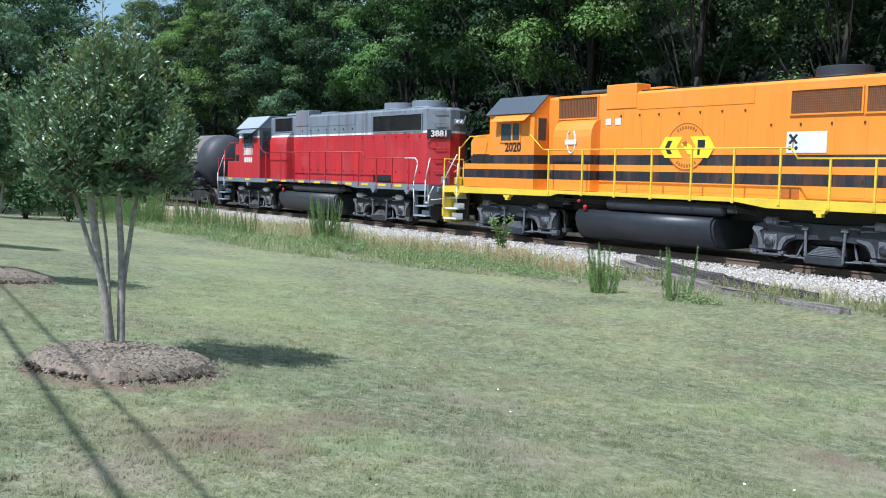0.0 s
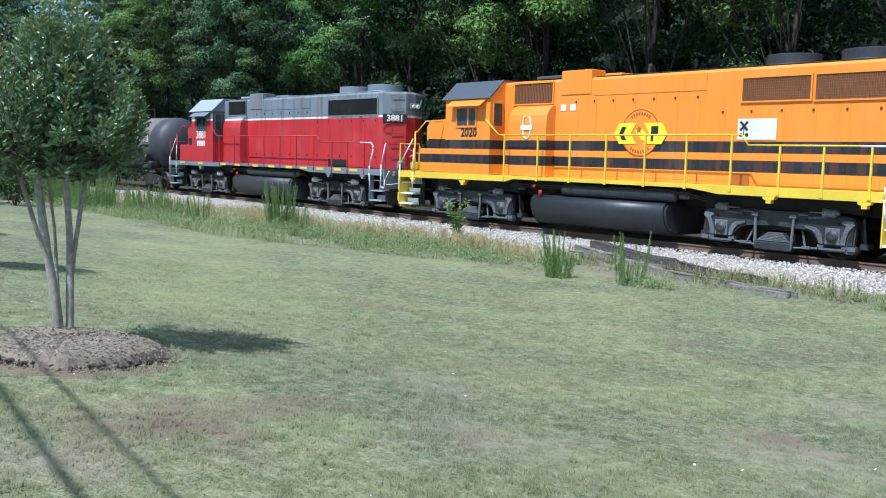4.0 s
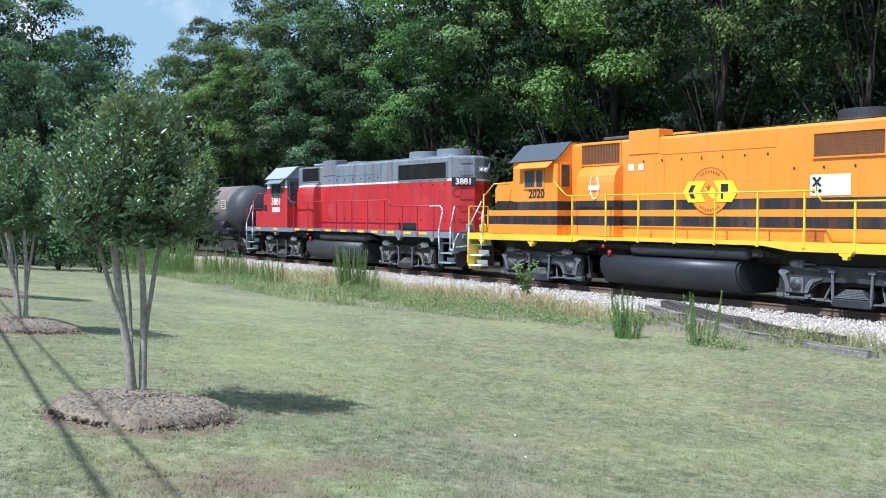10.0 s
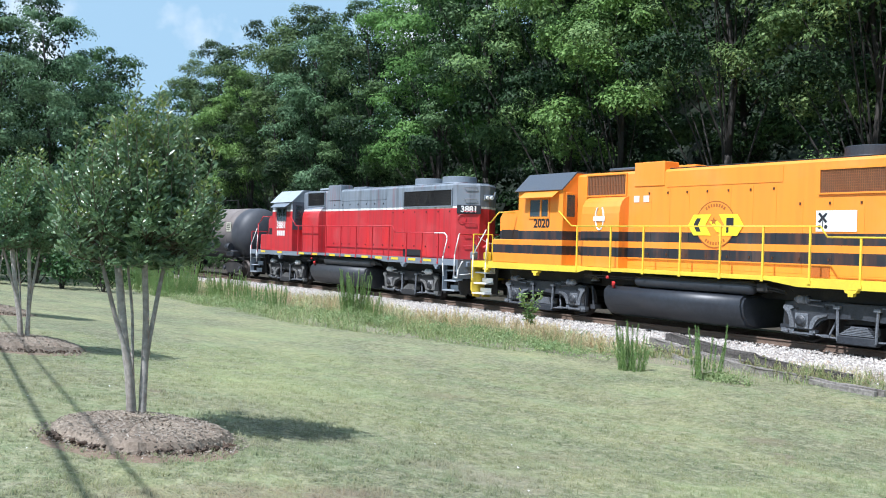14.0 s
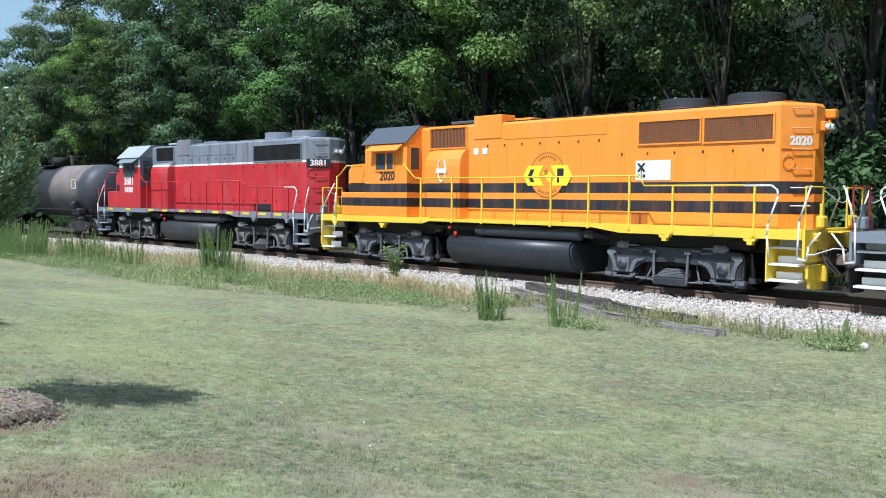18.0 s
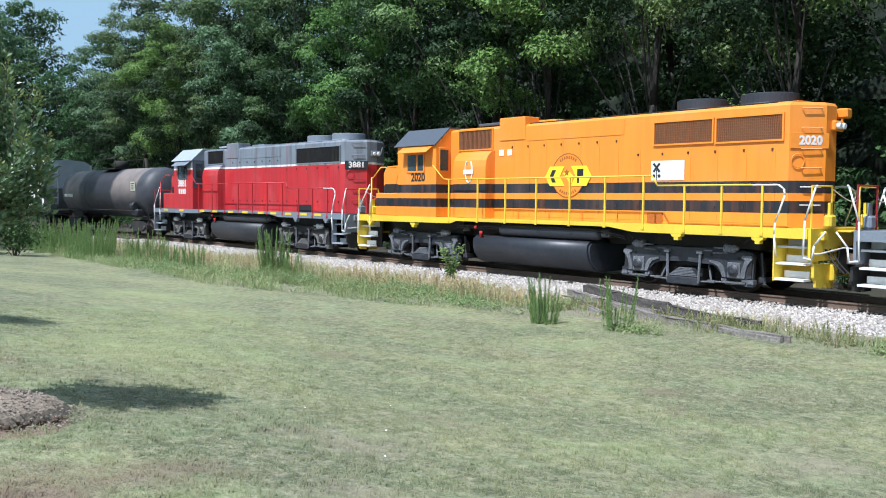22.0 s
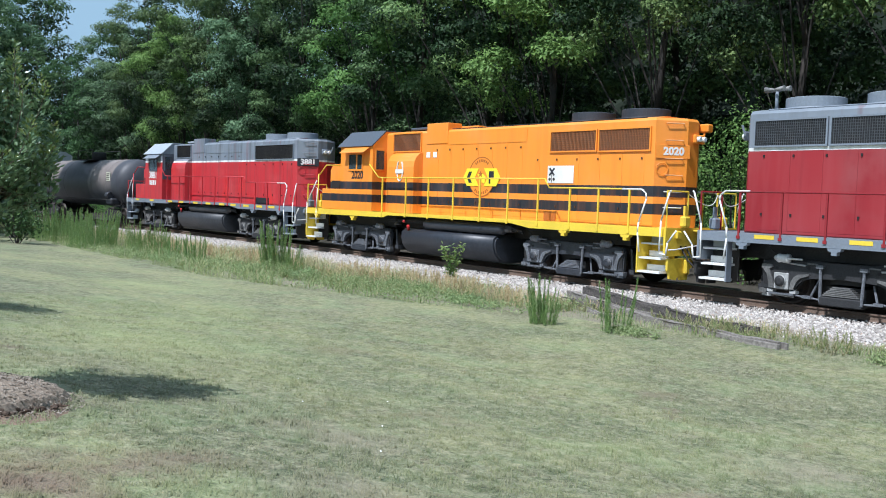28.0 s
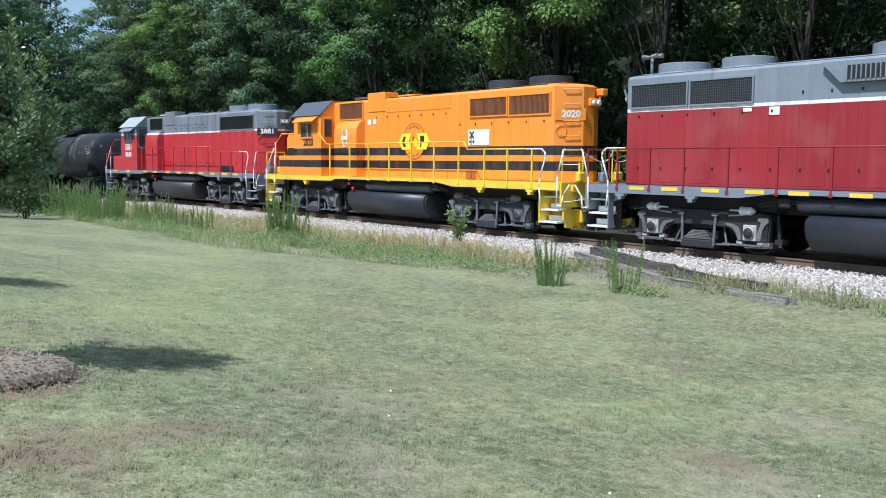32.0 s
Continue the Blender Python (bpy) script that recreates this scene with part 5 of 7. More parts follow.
def tank_car():
    """A black tank car: shell with domed ends, saddle bogies, walkway hatch; origin on the rail under its middle."""
    car = empty("tank_car", "dusty grey-brown tank car with a black waist band round its middle", "tank car")
    wheels = []
    r, L = 1.36, 6.25
    prof = [(-L, 0.05)] + [(-L + 0.75 * (1 - math.cos(a)), r * math.sin(a)) for a in [k * math.pi / 16 for k in range(1, 9)]]
    prof += [(-d, q) for d, q in prof[::-1]]
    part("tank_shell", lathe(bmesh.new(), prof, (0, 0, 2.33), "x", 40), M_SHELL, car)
    for x in (-4.2, -2.1, 2.1, 4.2):
        part("weld_band", lathe(bmesh.new(), [(x - 0.02, r + 0.004), (x - 0.01, r + 0.010), (x + 0.01, r + 0.010), (x + 0.02, r + 0.004)], (0, 0, 2.33), "x", 40), M_SHELL, car)
    hd = lathe(bmesh.new(), [(0, 0.42), (0.42, 0.42), (0.46, 0.36)], (0, 0, 3.70), "z", 20)
    dome = part("manway", hd, M_UNDER, car)
    pl = bmesh.new()
    box(pl, -1.1, 1.1, -0.85, 0.85, 3.66, 3.70)
    for x in (-1.1, 1.1):
        for y in (-0.85, 0.85):
            rod(pl, (x, y, 3.7), (x, y, 4.25), 0.025, 6)
    for y in (-0.85, 0.85):
        rail_tube(pl, [(-1.1, y, 4.25), (1.1, y, 4.25)], 0.022)
    part("hatch_platform", pl, M_UNDER, dome)
    for e in (-1, 1):
        sad = prism(bmesh.new(), [(e * 3.9, 0.92), (e * 5.3, 0.92), (e * 5.15, 1.7), (e * 4.15, 1.7)], "y", -0.75, 0.75)
        part("saddle", sad, M_UNDER, car)
        part("stub_sill", boxed(*sorted((e * 3.5, e * 6.9)), -0.3, 0.3, 0.86, 1.10), M_UNDER, car)
        ld = bmesh.new()
        for y in (-1.35, 1.35):
            rail_tube(ld, [(e * 6.4, y, 0.55), (e * 6.4, y, 1.5)], 0.018)
            rail_tube(ld, [(e * 6.0, y, 1.0), (e * 6.4, y, 1.0), (e * 6.4, -y, 1.0)], 0.018)
        part("end_ladder", ld, M_UNDER, car)
        part("end_step", boxed(*sorted((e * 6.0, e * 6.42)), -1.45, 1.45, 1.06, 1.10), M_UNDER, car)
        bogie(car, e * 4.6, wheels)
    plate = part("label_plate", boxed(4.35, 4.85, -1.385, -1.345, 2.42, 2.90), M_CREAM, car, "pale stencilled data plate")
    for k in range(4):
        part("print_line", boxed(4.40, 4.80 - 0.07 * (k % 2), -1.391, -1.387, 2.79 - 0.10 * k, 2.84 - 0.10 * k), M_UNDER, plate)
    st = bmesh.new()
    for k in range(6):
        box(st, -5.2 + 0.22 * k, -5.05 + 0.22 * k, -1.375, -1.35, 2.06, 2.24)
    part("stencil_marks", st, M_WHITE, car, "white stencil bars")
    rr = bmesh.new()
    for s in (-1, 1):
        rail_tube(rr, [(-5.9, s * 1.42, 1.36), (5.9, s * 1.42, 1.36)], 0.02)
    part("side_rail", rr, M_UNDER, car)
    vl = soft_box(4.3, 5.0, -1.35, -0.8, 1.10, 1.45, 0.06, 1)
    lathe(vl, [(0, 0.2), (0.4, 0.2)], (4.4, -1.3, 1.6), "x", 12)
    part("brake_reservoir", vl, M_TRUCK, car)
    coupler_gear(car, 6.95)
    return car, wheels


def hopper_car():
    """A covered hopper with a pale ribbed side and sloping dark end."""
    car = empty("hopper_car", "pale covered hopper car with ribbed sides", "hopper car")
    wheels = []
    out = [(-7.6, 1.25), (-7.6, 4.1), (7.6, 4.1), (7.6, 2.6), (6.0, 1.25)]
    for s in (-1, 1):
        part("side_wall", prism(bmesh.new(), [(-7.6, 1.25), (-7.6, 4.1), (7.6, 4.1), (7.6, 1.25)], "y", *sorted((s * 1.55, s * 1.50))), M_WHITE, car)
    part("hopper_body", prism(bmesh.new(), out, "y", -1.495, 1.495), M_PALE, car)
    rf = [(-1.55, 4.1), (-1.1, 4.35), (0, 4.45), (1.1, 4.35), (1.55, 4.1)]
    part("roof", prism(bmesh.new(), rf, "x", -7.6, 7.6), M_PALE, car)
    for k in range(9):
        x = -7.0 + 1.75 * k
        for s in (-1, 1):
            part("side_rib", boxed(x - 0.06, x + 0.06, *sorted((s * 1.553, s * 1.64)), 1.3, 4.05), M_WHITE, car)
    el = bmesh.new()
    for y in (-1.2, -0.7):
        rod(el, (7.68, y, 1.1), (7.68, y, 4.2), 0.02, 6)
    for k in range(8):
        rod(el, (7.68, -1.2, 1.2 + 0.4 * k), (7.68, -0.7, 1.2 + 0.4 * k), 0.015, 6)
    part("end_ladder", el, M_PALE, car)
    part("end_platform", boxed(7.0, 8.4, -1.5, 1.5, 1.05, 1.2), M_UNDER, car)
    part("centre_sill", boxed(-8.4, 8.4, -0.3, 0.3, 0.86, 1.2), M_UNDER, car)
    for e in (-1, 1):
        bogie(car, e * 6.2, wheels)
    coupler_gear(car, 8.75)
    return car, wheels


tank, tank_wheels = tank_car()
hopper, hopper_wheels = hopper_car()


# ---- ground, track and verge ----
def ground_sheet():
    xs = sorted(set([-700, -400, -220, -160, -120, -90, -75, -65] + [x * 0.5 - 60 for x in range(0, 180)] + [32, 36, 42, 50, 70, 120, 250, 500]))
    ys = sorted(set([-600, -300, -150, -90, -60, -45, -36, -30] + [-28 + 0.4 * k for k in range(0, 96)] + [11, 13, 16, 20, 26, 35, 60, 120, 300, 700]))
    verts = [(x, y, ground_z(x, y)) for x in xs for y in ys]
    n = len(ys)
    faces = [(i * n + j, (i + 1) * n + j, (i + 1) * n + j + 1, i * n + j + 1) for i in range(len(xs) - 1) for j in range(n - 1)]
    me = mesh_of("ground", verts, faces, M_LAWN)
    me.materials.append(M_DIRT)
    me.materials.append(M_SOIL)
    for p in me.polygons:
        p.use_smooth = True
        if p.center.y > 1.5:
            p.material_index = 1
        elif p.center.y > lawn_edge(p.center.x) + 0.5:
            p.material_index = 2
    return tagged(new("ground", me), "mown summer lawn of mixed green and straw-coloured turf", "lawn", "", "structure")


ground_sheet()


def ballast():
    """The stone bed under the track, a low bank following the bend, with loose stones on its near half."""
    prof = [(-3.9, -0.45), (-3.5, -0.24), (-2.4, -0.195), (-1.4, -0.175), (1.4, -0.175), (2.2, -0.24), (3.2, -0.5)]
    xs = list(range(-160, 61, 2))
    verts, faces = [], []
    for x in xs:
        for y, z in prof:
            wob = 0.12 * noise.noise((x * 0.7, y, 3)) if abs(y) > 2 else 0
            verts.append((x, track_y(x) + y + wob, z))
    n = len(prof)
    for i in range(len(xs) - 1):
        for j in range(n - 1):
            faces.append((i * n + j, i * n + j + 1, (i + 1) * n + j + 1, (i + 1) * n + j))
    bed_mesh = mesh_of("ballast_bed", verts, faces, M_BED)
    bed_mesh.materials.append(M_DARKBED)
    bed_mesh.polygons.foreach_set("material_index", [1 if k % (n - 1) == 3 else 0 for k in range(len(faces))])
    tagged(new("ballast_bed", bed_mesh), "pale crushed-stone ballast bed under the track", "ballast", "", "structure")
    rng = np.random.default_rng(5)
    cnt = 26000
    base = np.array([(1, 0, 0), (-1, 0, 0), (0, 1, 0), (0, -1, 0), (0, 0, 1), (0, 0, -1)], float)
    tri = np.array([(0, 2, 4), (2, 1, 4), (1, 3, 4), (3, 0, 4), (2, 0, 5), (1, 2, 5), (3, 1, 5), (0, 3, 5)])
    u = rng.random(cnt)
    x = 14.5 - 46 * u ** 1.25
    y = -rng.uniform(0.85, 3.9, cnt) - np.where(rng.random(cnt) < 0.06, rng.random(cnt) * 0.8, 0)
    z = np.interp(-y, [0.8, 1.4, 2.4, 3.5, 3.9, 4.8], [-0.175, -0.175, -0.195, -0.235, -0.24, -0.22])
    y = y + np.array([track_y(a) for a in x])
    size = rng.uniform(0.018, 0.042, cnt)
    V = base[None] * (size[:, None, None] * rng.uniform(0.6, 1.25, (cnt, 6, 1)))
    a = rng.uniform(0, 6.28, cnt)
    c, s = np.cos(a)[:, None], np.sin(a)[:, None]
    R = np.stack([V[..., 0] * c - V[..., 1] * s, V[..., 0] * s + V[..., 1] * c, V[..., 2]], -1)
    tilt = rng.uniform(-0.7, 0.7, cnt)[:, None]
    R = np.stack([R[..., 0], R[..., 1] * np.cos(tilt) - R[..., 2] * np.sin(tilt), R[..., 1] * np.sin(tilt) + R[..., 2] * np.cos(tilt)], -1)
    R += np.stack([x, y, z + size * 0.3], -1)[:, None]
    F = (tri[None] + 6 * np.arange(cnt)[:, None, None]).reshape(-1, 3)
    st = new("loose_stones", mesh_of("loose_stones", R.reshape(-1, 3), F, M_STONE))
    tagged(st, "loose pale grey crushed stones on the ballast", "stones", "", "stuff")


def bed_mat():
    m, t, p = shader("ballast_bed_stone")
    v = t.nodes.new("ShaderNodeTexVoronoi")
    tc = t.nodes.new("ShaderNodeTexCoord")
    t.links.new(tc.outputs["Object"], v.inputs["Vector"])
    v.inputs["Scale"].default_value = 17.0
    col = ramp(t, v.outputs["Color"], [(0.0, (0.22, 0.20, 0.185)), (0.5, (0.41, 0.375, 0.345)), (1.0, (0.60, 0.56, 0.52))])
    col = mixed(t, col, (0.13, 0.11, 0.09), ramp(t, v.outputs["Distance"], [(0.45, (0, 0, 0)), (0.8, (0.8,) * 3)]))
    t.links.new(col, p.inputs["Base Color"])
    p.inputs["Roughness"].default_value = 0.9
    bump_on(t, p, v.outputs["Distance"], 0.9, 0.03)
    return m


M_BED = bed_mat()
# darker than the shoulders: the strip of bed that carries the rails
M_DARKBED = plain("dark_track_ballast", (0.060, 0.052, 0.045), 0.85, 0, 0.6, 8, dirt=(0.02, 0.018, 0.016), dirt_amt=0.8, bump=0.9)
ballast()


def track():
    """Two rails on timber sleepers with spike plates."""
    tr_ = empty("railway_track", "rusty rails on dark timber sleepers", "track", "", "structure")
    head = [(-0.036, 0.0), (0.036, 0.0), (0.036, -0.035), (0.009, -0.05), (0.009, -0.145), (0.07, -0.16), (0.07, -0.17), (-0.07, -0.17), (-0.07, -0.16), (-0.009, -0.145), (-0.009, -0.05), (-0.036, -0.035)]
    xs = [-160, -130, -110, -95, -80] + list(range(-70, -8, 4)) + [-8, 60]
    for off in (-0.755, 0.755):
        bm = bmesh.new()
        rings = [[bm.verts.new((x, track_y(x) + off + u, w)) for u, w in head] for x in xs]
        for ra, rb in zip(rings, rings[1:]):
            for k in range(len(head)):
                j = (k + 1) % len(head)
                bm.faces.new((ra[k], ra[j], rb[j], rb[k]))
        part("rail", bm, M_STEEL, tr_)
        sh = bmesh.new()
        for xa, xb in zip(xs, xs[1:]):
            v = [sh.verts.new((x, track_y(x) + off + u, 0.003)) for x, u in ((xa, -0.03), (xb, -0.03), (xb, 0.03), (xa, 0.03))]
            sh.faces.new(v)
        part("rail_head_shine", sh, M_TREAD, tr_)
    bm = soft_box(-0.115, 0.115, -1.3, 1.3, -0.33, -0.165, 0.012, 1)
    for off in (-0.755, 0.755):
        box(bm, -0.09, 0.09, off - 0.18, off + 0.18, -0.165, -0.150)
    first = part("sleeper", bm, M_TIE, tr_)
    first.matrix_basis = on_track(-60.0)
    x, k = -59.5, 0
    while x < 17:
        t = new("sleeper", first.data)
        t.parent = tr_
        t.matrix_basis = on_track(x) @ pose(0, random.uniform(-0.06, 0.06), random.uniform(-0.008, 0.004), 0, 0, random.uniform(-1.2, 1.2))
        x += 0.50
        k += 1


track()


def old_timbers():
    """Discarded sleepers and bridge timbers lying along the ballast."""
    rd = random.Random(88)
    for (xa, ya, za), (xb, yb, zb), w, h, wood in (((1.9, -3.70, 0.10), (4.9, -4.28, -0.02), 0.22, 0.19, M_DARKWOOD), ((4.7, -4.27, -0.08), (7.0, -4.50, -0.13), 0.20, 0.17, M_DARKWOOD),
                                                   ((1.65, -3.92, -0.02), (4.9, -4.92, -0.12), 0.2, 0.18, M_OLDWOOD), ((1.75, -4.22, -0.14), (3.2, -4.42, -0.15), 0.17, 0.14, M_DARKWOOD),
                                                   ((4.4, -4.97, -0.15), (8.2, -5.67, -0.16), 0.22, 0.17, M_OLDWOOD), ((3.1, -4.92, -0.17), (4.1, -5.28, -0.17), 0.18, 0.12, M_OLDWOOD)):
        L = math.dist((xa, ya, za), (xb, yb, zb))
        t = empty("timber", "", "timber")
        d = Vector((xb - xa, yb - ya, zb - za))
        t.matrix_world = Matrix.Translation((xa, ya, za)) @ d.to_track_quat("X", "Z").to_matrix().to_4x4()
        # weathering has split each one along the grain
        for k, (ya_, yb_, za_, zb_) in enumerate(((-0.5, -0.14, -0.5, 0.40), (-0.11, 0.22, -0.5, 0.52), (0.25, 0.5, -0.5, 0.44), (-0.52, -0.16, 0.43, 0.54))):
            x0 = rd.uniform(0.0, 0.28)
            bm = boxed(x0, L - rd.uniform(0.0, 0.35) - (0.5 * L if k == 3 else 0), ya_ * w, yb_ * w, za_ * h, zb_ * h)
            bmesh.ops.subdivide_edges(bm, edges=[e for e in bm.edges if abs(e.verts[0].co.x - e.verts[1].co.x) > 0.1], cuts=14)
            bmesh.ops.bevel(bm, geom=[e for e in bm.edges], offset=0.006, segments=1, affect="EDGES")
            for v in bm.verts:
                v.co += 0.035 * noise.noise_vector(Vector((v.co.x * 1.7 + xa, L, k * 0.35))) + 0.014 * noise.noise_vector(Vector((v.co.x * 3, v.co.y * 14, v.co.z * 14)))
                v.co.z -= 0.05 * math.sin(v.co.x / L * 2.6)
            part("split_board", bm, wood, t)
        tagged(t, "cracked dark grey timber dumped on the ballast edge" if wood is M_DARKWOOD else "pale weathered timber lying in the verge grass", "timber", "discarded timbers")


old_timbers()


# ---- foliage ----
def kites(P, N, size, rng, width=0.55, droop=0.0):
    """Pointed leaves: centres P, facing N, each a bent four-corner kite."""
    n = len(P)
    t = rng.normal(size=(n, 3))
    t[:, 2] -= droop
    N = N / (np.linalg.norm(N, axis=1, keepdims=True) + 1e-9)
    t -= N * (t * N).sum(1, keepdims=True)
    t /= np.linalg.norm(t, axis=1, keepdims=True) + 1e-9
    b = np.cross(N, t)
    s = size[:, None]
    mid = P + N * s * 0.10
    V = np.stack([P - t * s * 0.5, mid + b * s * width * 0.5, P + t * s * 0.5, mid - b * s * width * 0.5], 1).reshape(-1, 3)
    F = np.arange(4 * n).reshape(n, 4)
    return V, F


def lobe_leaves(lobes, per, size, rng, up=0.3, inner=0.84):
    Ps, Ns = [], []
    for (c, r) in lobes:
        m = max(12, int(per * (r[0] * r[1] + r[0] * r[2] + r[1] * r[2]) / 3))
        d = rng.normal(size=(m, 3))
        d[:, 2] += 0.25
        d /= np.linalg.norm(d, axis=1, keepdims=True)
        ragged = 1.0 + 0.16 * np.sin(d[:, :1] * 7 + c[0]) * np.sin(d[:, 1:2] * 6 + c[1] * 2) + 0.1 * np.sin(d[:, 2:] * 9 + c[2])
        Ps.append(np.array(c) + d * np.array(r) * rng.uniform(inner, 1.03, (m, 1)) * ragged)
        Ns.append(d + rng.normal(size=(m, 3)) * 0.38 + np.array([0, 0, up]))
    P, N = np.concatenate(Ps), np.concatenate(Ns)
    return kites(P, N, rng.uniform(*size, len(P)), rng)


def limb(bm, pts, r0, r1, n=7):
    k = len(pts) - 1
    for i in range(k):
        rod(bm, pts[i], pts[i + 1], r0 + (r1 - r0) * i / k, n, r0 + (r1 - r0) * (i + 1) / k)


def leaf_tris(P, N, size, rng, width=0.62):
    """Small pointed leaves, one triangle each: centres P, facing N."""
    n = len(P)
    N = N / (np.linalg.norm(N, axis=1, keepdims=True) + 1e-9)
    t = rng.normal(size=(n, 3))
    t -= N * (t * N).sum(1, keepdims=True)
    t /= np.linalg.norm(t, axis=1, keepdims=True) + 1e-9
    b = np.cross(N, t) * (size * width * 0.5)[:, None]
    t = t * size[:, None]
    return np.stack([P + t * 0.6, P - t * 0.4 + b, P - t * 0.4 - b], 1).reshape(-1, 3)


def tufts(lobes, per, size, rng, scatter, under=0.45):
    """Leaf tufts: each lobe is a flattened cap of leaves, thick on its upper side and open beneath."""
    Ps, Ns = [], []
    for c, r in lobes:
        c, r = np.array(c), np.array(r)
        m = max(14, int(per * r[0] * r[1]))
        d = rng.normal(size=(m, 3)) + np.array([0, -0.35, 0.35])
        flip = (d[:, 2] < -0.1) & (rng.random(m) > under)
        d[flip, 2] *= -1
        d /= np.linalg.norm(d, axis=1, keepdims=True)
        ragged = 1.0 + 0.22 * np.sin(d[:, :1] * 5 + c[0] * 3) * np.sin(d[:, 1:2] * 5 + c[1] * 3) + 0.12 * np.sin(d[:, 2:] * 11 + c[2] * 2)
        Ps.append(c + d * r * ragged * (0.62 + 0.46 * rng.random((m, 1)) ** 0.7))
        Ns.append(d + rng.normal(size=(m, 3)) * scatter + np.array([0, -0.05, 0.2]))
    P, N = np.concatenate(Ps), np.concatenate(Ns)
    return leaf_tris(P, N, rng.uniform(*size, len(P)), rng)


def wood_tree(seed, height, spread, leaf, lit, label, low=0.16, boughs=17, per=330, size=(0.11, 0.21), core=(12, 240, (0.16, 0.32)), lobes_each=(8, 12), reach=(1.0, 2.0)):
    """A broadleaf forest tree: tapered trunk, limbs, a heart of darker shade-coloured leaves and tiers of domed boughs
    with gaps between.
    """
    rng = np.random.default_rng(seed)
    rd = random.Random(seed)
    tree = empty("tree", label, "tree", "trees of the wood")
    bm = bmesh.new()
    bend = [(rd.uniform(-0.35, 0.35) * k / 3, rd.uniform(-0.35, 0.35) * k / 3, height * 0.82 * k / 6) for k in range(7)]
    limb(bm, bend, 0.20, 0.05, 8)

    def width(f):
        return spread * (1.0 if f < 0.5 else math.sqrt(max(0.03, 1 - ((f - 0.5) / 0.52) ** 2))) * (0.72 + 0.28 * min(1, f / 0.2))

    inner = []
    for k in range(core[0]):
        f = (k + 0.5) / core[0]
        a = (k * 2.399) % 6.283
        d = width(f) * rd.uniform(0.1, 0.42)
        r = rd.uniform(1.0, 1.7) * (0.8 + 0.2 * spread / 4) * (0.55 + 0.45 * width(f) / spread)
        inner.append(((math.cos(a) * d, math.sin(a) * d + 1.0, height * (low + 0.03 + (0.90 - low) * f)), (r * 1.1, r, r * 0.8)))
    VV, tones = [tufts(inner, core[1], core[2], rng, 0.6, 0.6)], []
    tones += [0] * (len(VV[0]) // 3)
    for k in range(boughs):
        f = min(0.985, (k + rd.uniform(0.15, 0.85)) / boughs)
        z = height * (low * 0.9 + (0.96 - low * 0.9) * f)
        a = -math.pi / 2 + (((k * 2.399 + 1.0) % 6.283) - 3.1416) * 0.56
        d = width(f) * rd.uniform(0.40, 1.08)
        tip = Vector((math.cos(a) * d, math.sin(a) * d, z))
        root = Vector(bend[min(6, max(1, int(f * 5.2)))])
        limb(bm, [root, root.lerp(tip, 0.5) + Vector((0, 0, 0.35)), tip], 0.05, 0.012, 5)
        side = Vector((-math.sin(a), math.cos(a), 0))
        out = Vector((math.cos(a), math.sin(a), 0))
        R = rd.uniform(*reach) * (0.55 + 0.45 * width(f) / spread)
        lobes = []
        for j in range(rd.randint(*lobes_each)):
            g, q = rd.uniform(0, 6.28), math.sqrt(rd.random())
            u, w = R * 1.15 * q * math.cos(g), R * 0.85 * q * math.sin(g)
            r = rd.uniform(0.34, 0.72) * (0.7 + 0.3 * R)
            c = tip + side * u + out * w + Vector((0, 0, 0.8 * R * (1 - q * q) - 0.42 * R + rd.gauss(0, 0.14)))
            lobes.append((tuple(c), (r * 1.15, r * 1.1, r * 0.74)))
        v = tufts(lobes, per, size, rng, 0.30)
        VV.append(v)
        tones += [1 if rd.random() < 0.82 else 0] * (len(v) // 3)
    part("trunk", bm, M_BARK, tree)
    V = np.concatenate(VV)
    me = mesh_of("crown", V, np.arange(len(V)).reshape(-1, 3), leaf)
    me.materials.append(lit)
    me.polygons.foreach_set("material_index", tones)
    crown = new("crown", me)
    crown.parent = tree
    return tree


def shrub(seed, h, w, leaf, label, per=230, size=(0.10, 0.2)):
    rng = np.random.default_rng(seed)
    rd = random.Random(seed)
    sh = empty("shrub", label, "shrub", "undergrowth")
    bm = bmesh.new()
    lobes = []
    for k in range(11):
        a, d = k * 2.4, w * rd.uniform(0.1, 0.75)
        z = h * rd.uniform(0.22, 0.86)
        c = (math.cos(a) * d, math.sin(a) * d, z)
        lobes.append((c, (w * 0.38, w * 0.38, h * 0.22)))
        limb(bm, [(0.05 * math.cos(a), 0.05 * math.sin(a), -0.1), (c[0] * 0.5, c[1] * 0.5, z * 0.6), c], 0.03, 0.01, 5)
    tagged(part("stem", bm, M_BARK, sh), "", "", "", "stuff")
    V, F = lobe_leaves(lobes, per, size, rng, up=0.3, inner=0.35)
    V[:, 2] = np.maximum(V[:, 2], 0.0)
    cr = new("foliage", mesh_of("foliage", V, F, leaf))
    cr.parent = sh
    return sh


def stand(master, spots):
    """Put the first tree at the first spot and copies at the rest: x, y, scale, turn."""
    for i, (x, y, k, a) in enumerate(spots):
        m = pose(x, y, ground_z(x, y) - 0.05, 0, 0, a)
        ob = master if i == 0 else copy_thing(master, m)
        ob.matrix_basis = m @ Matrix.Diagonal((k, k, k, 1))


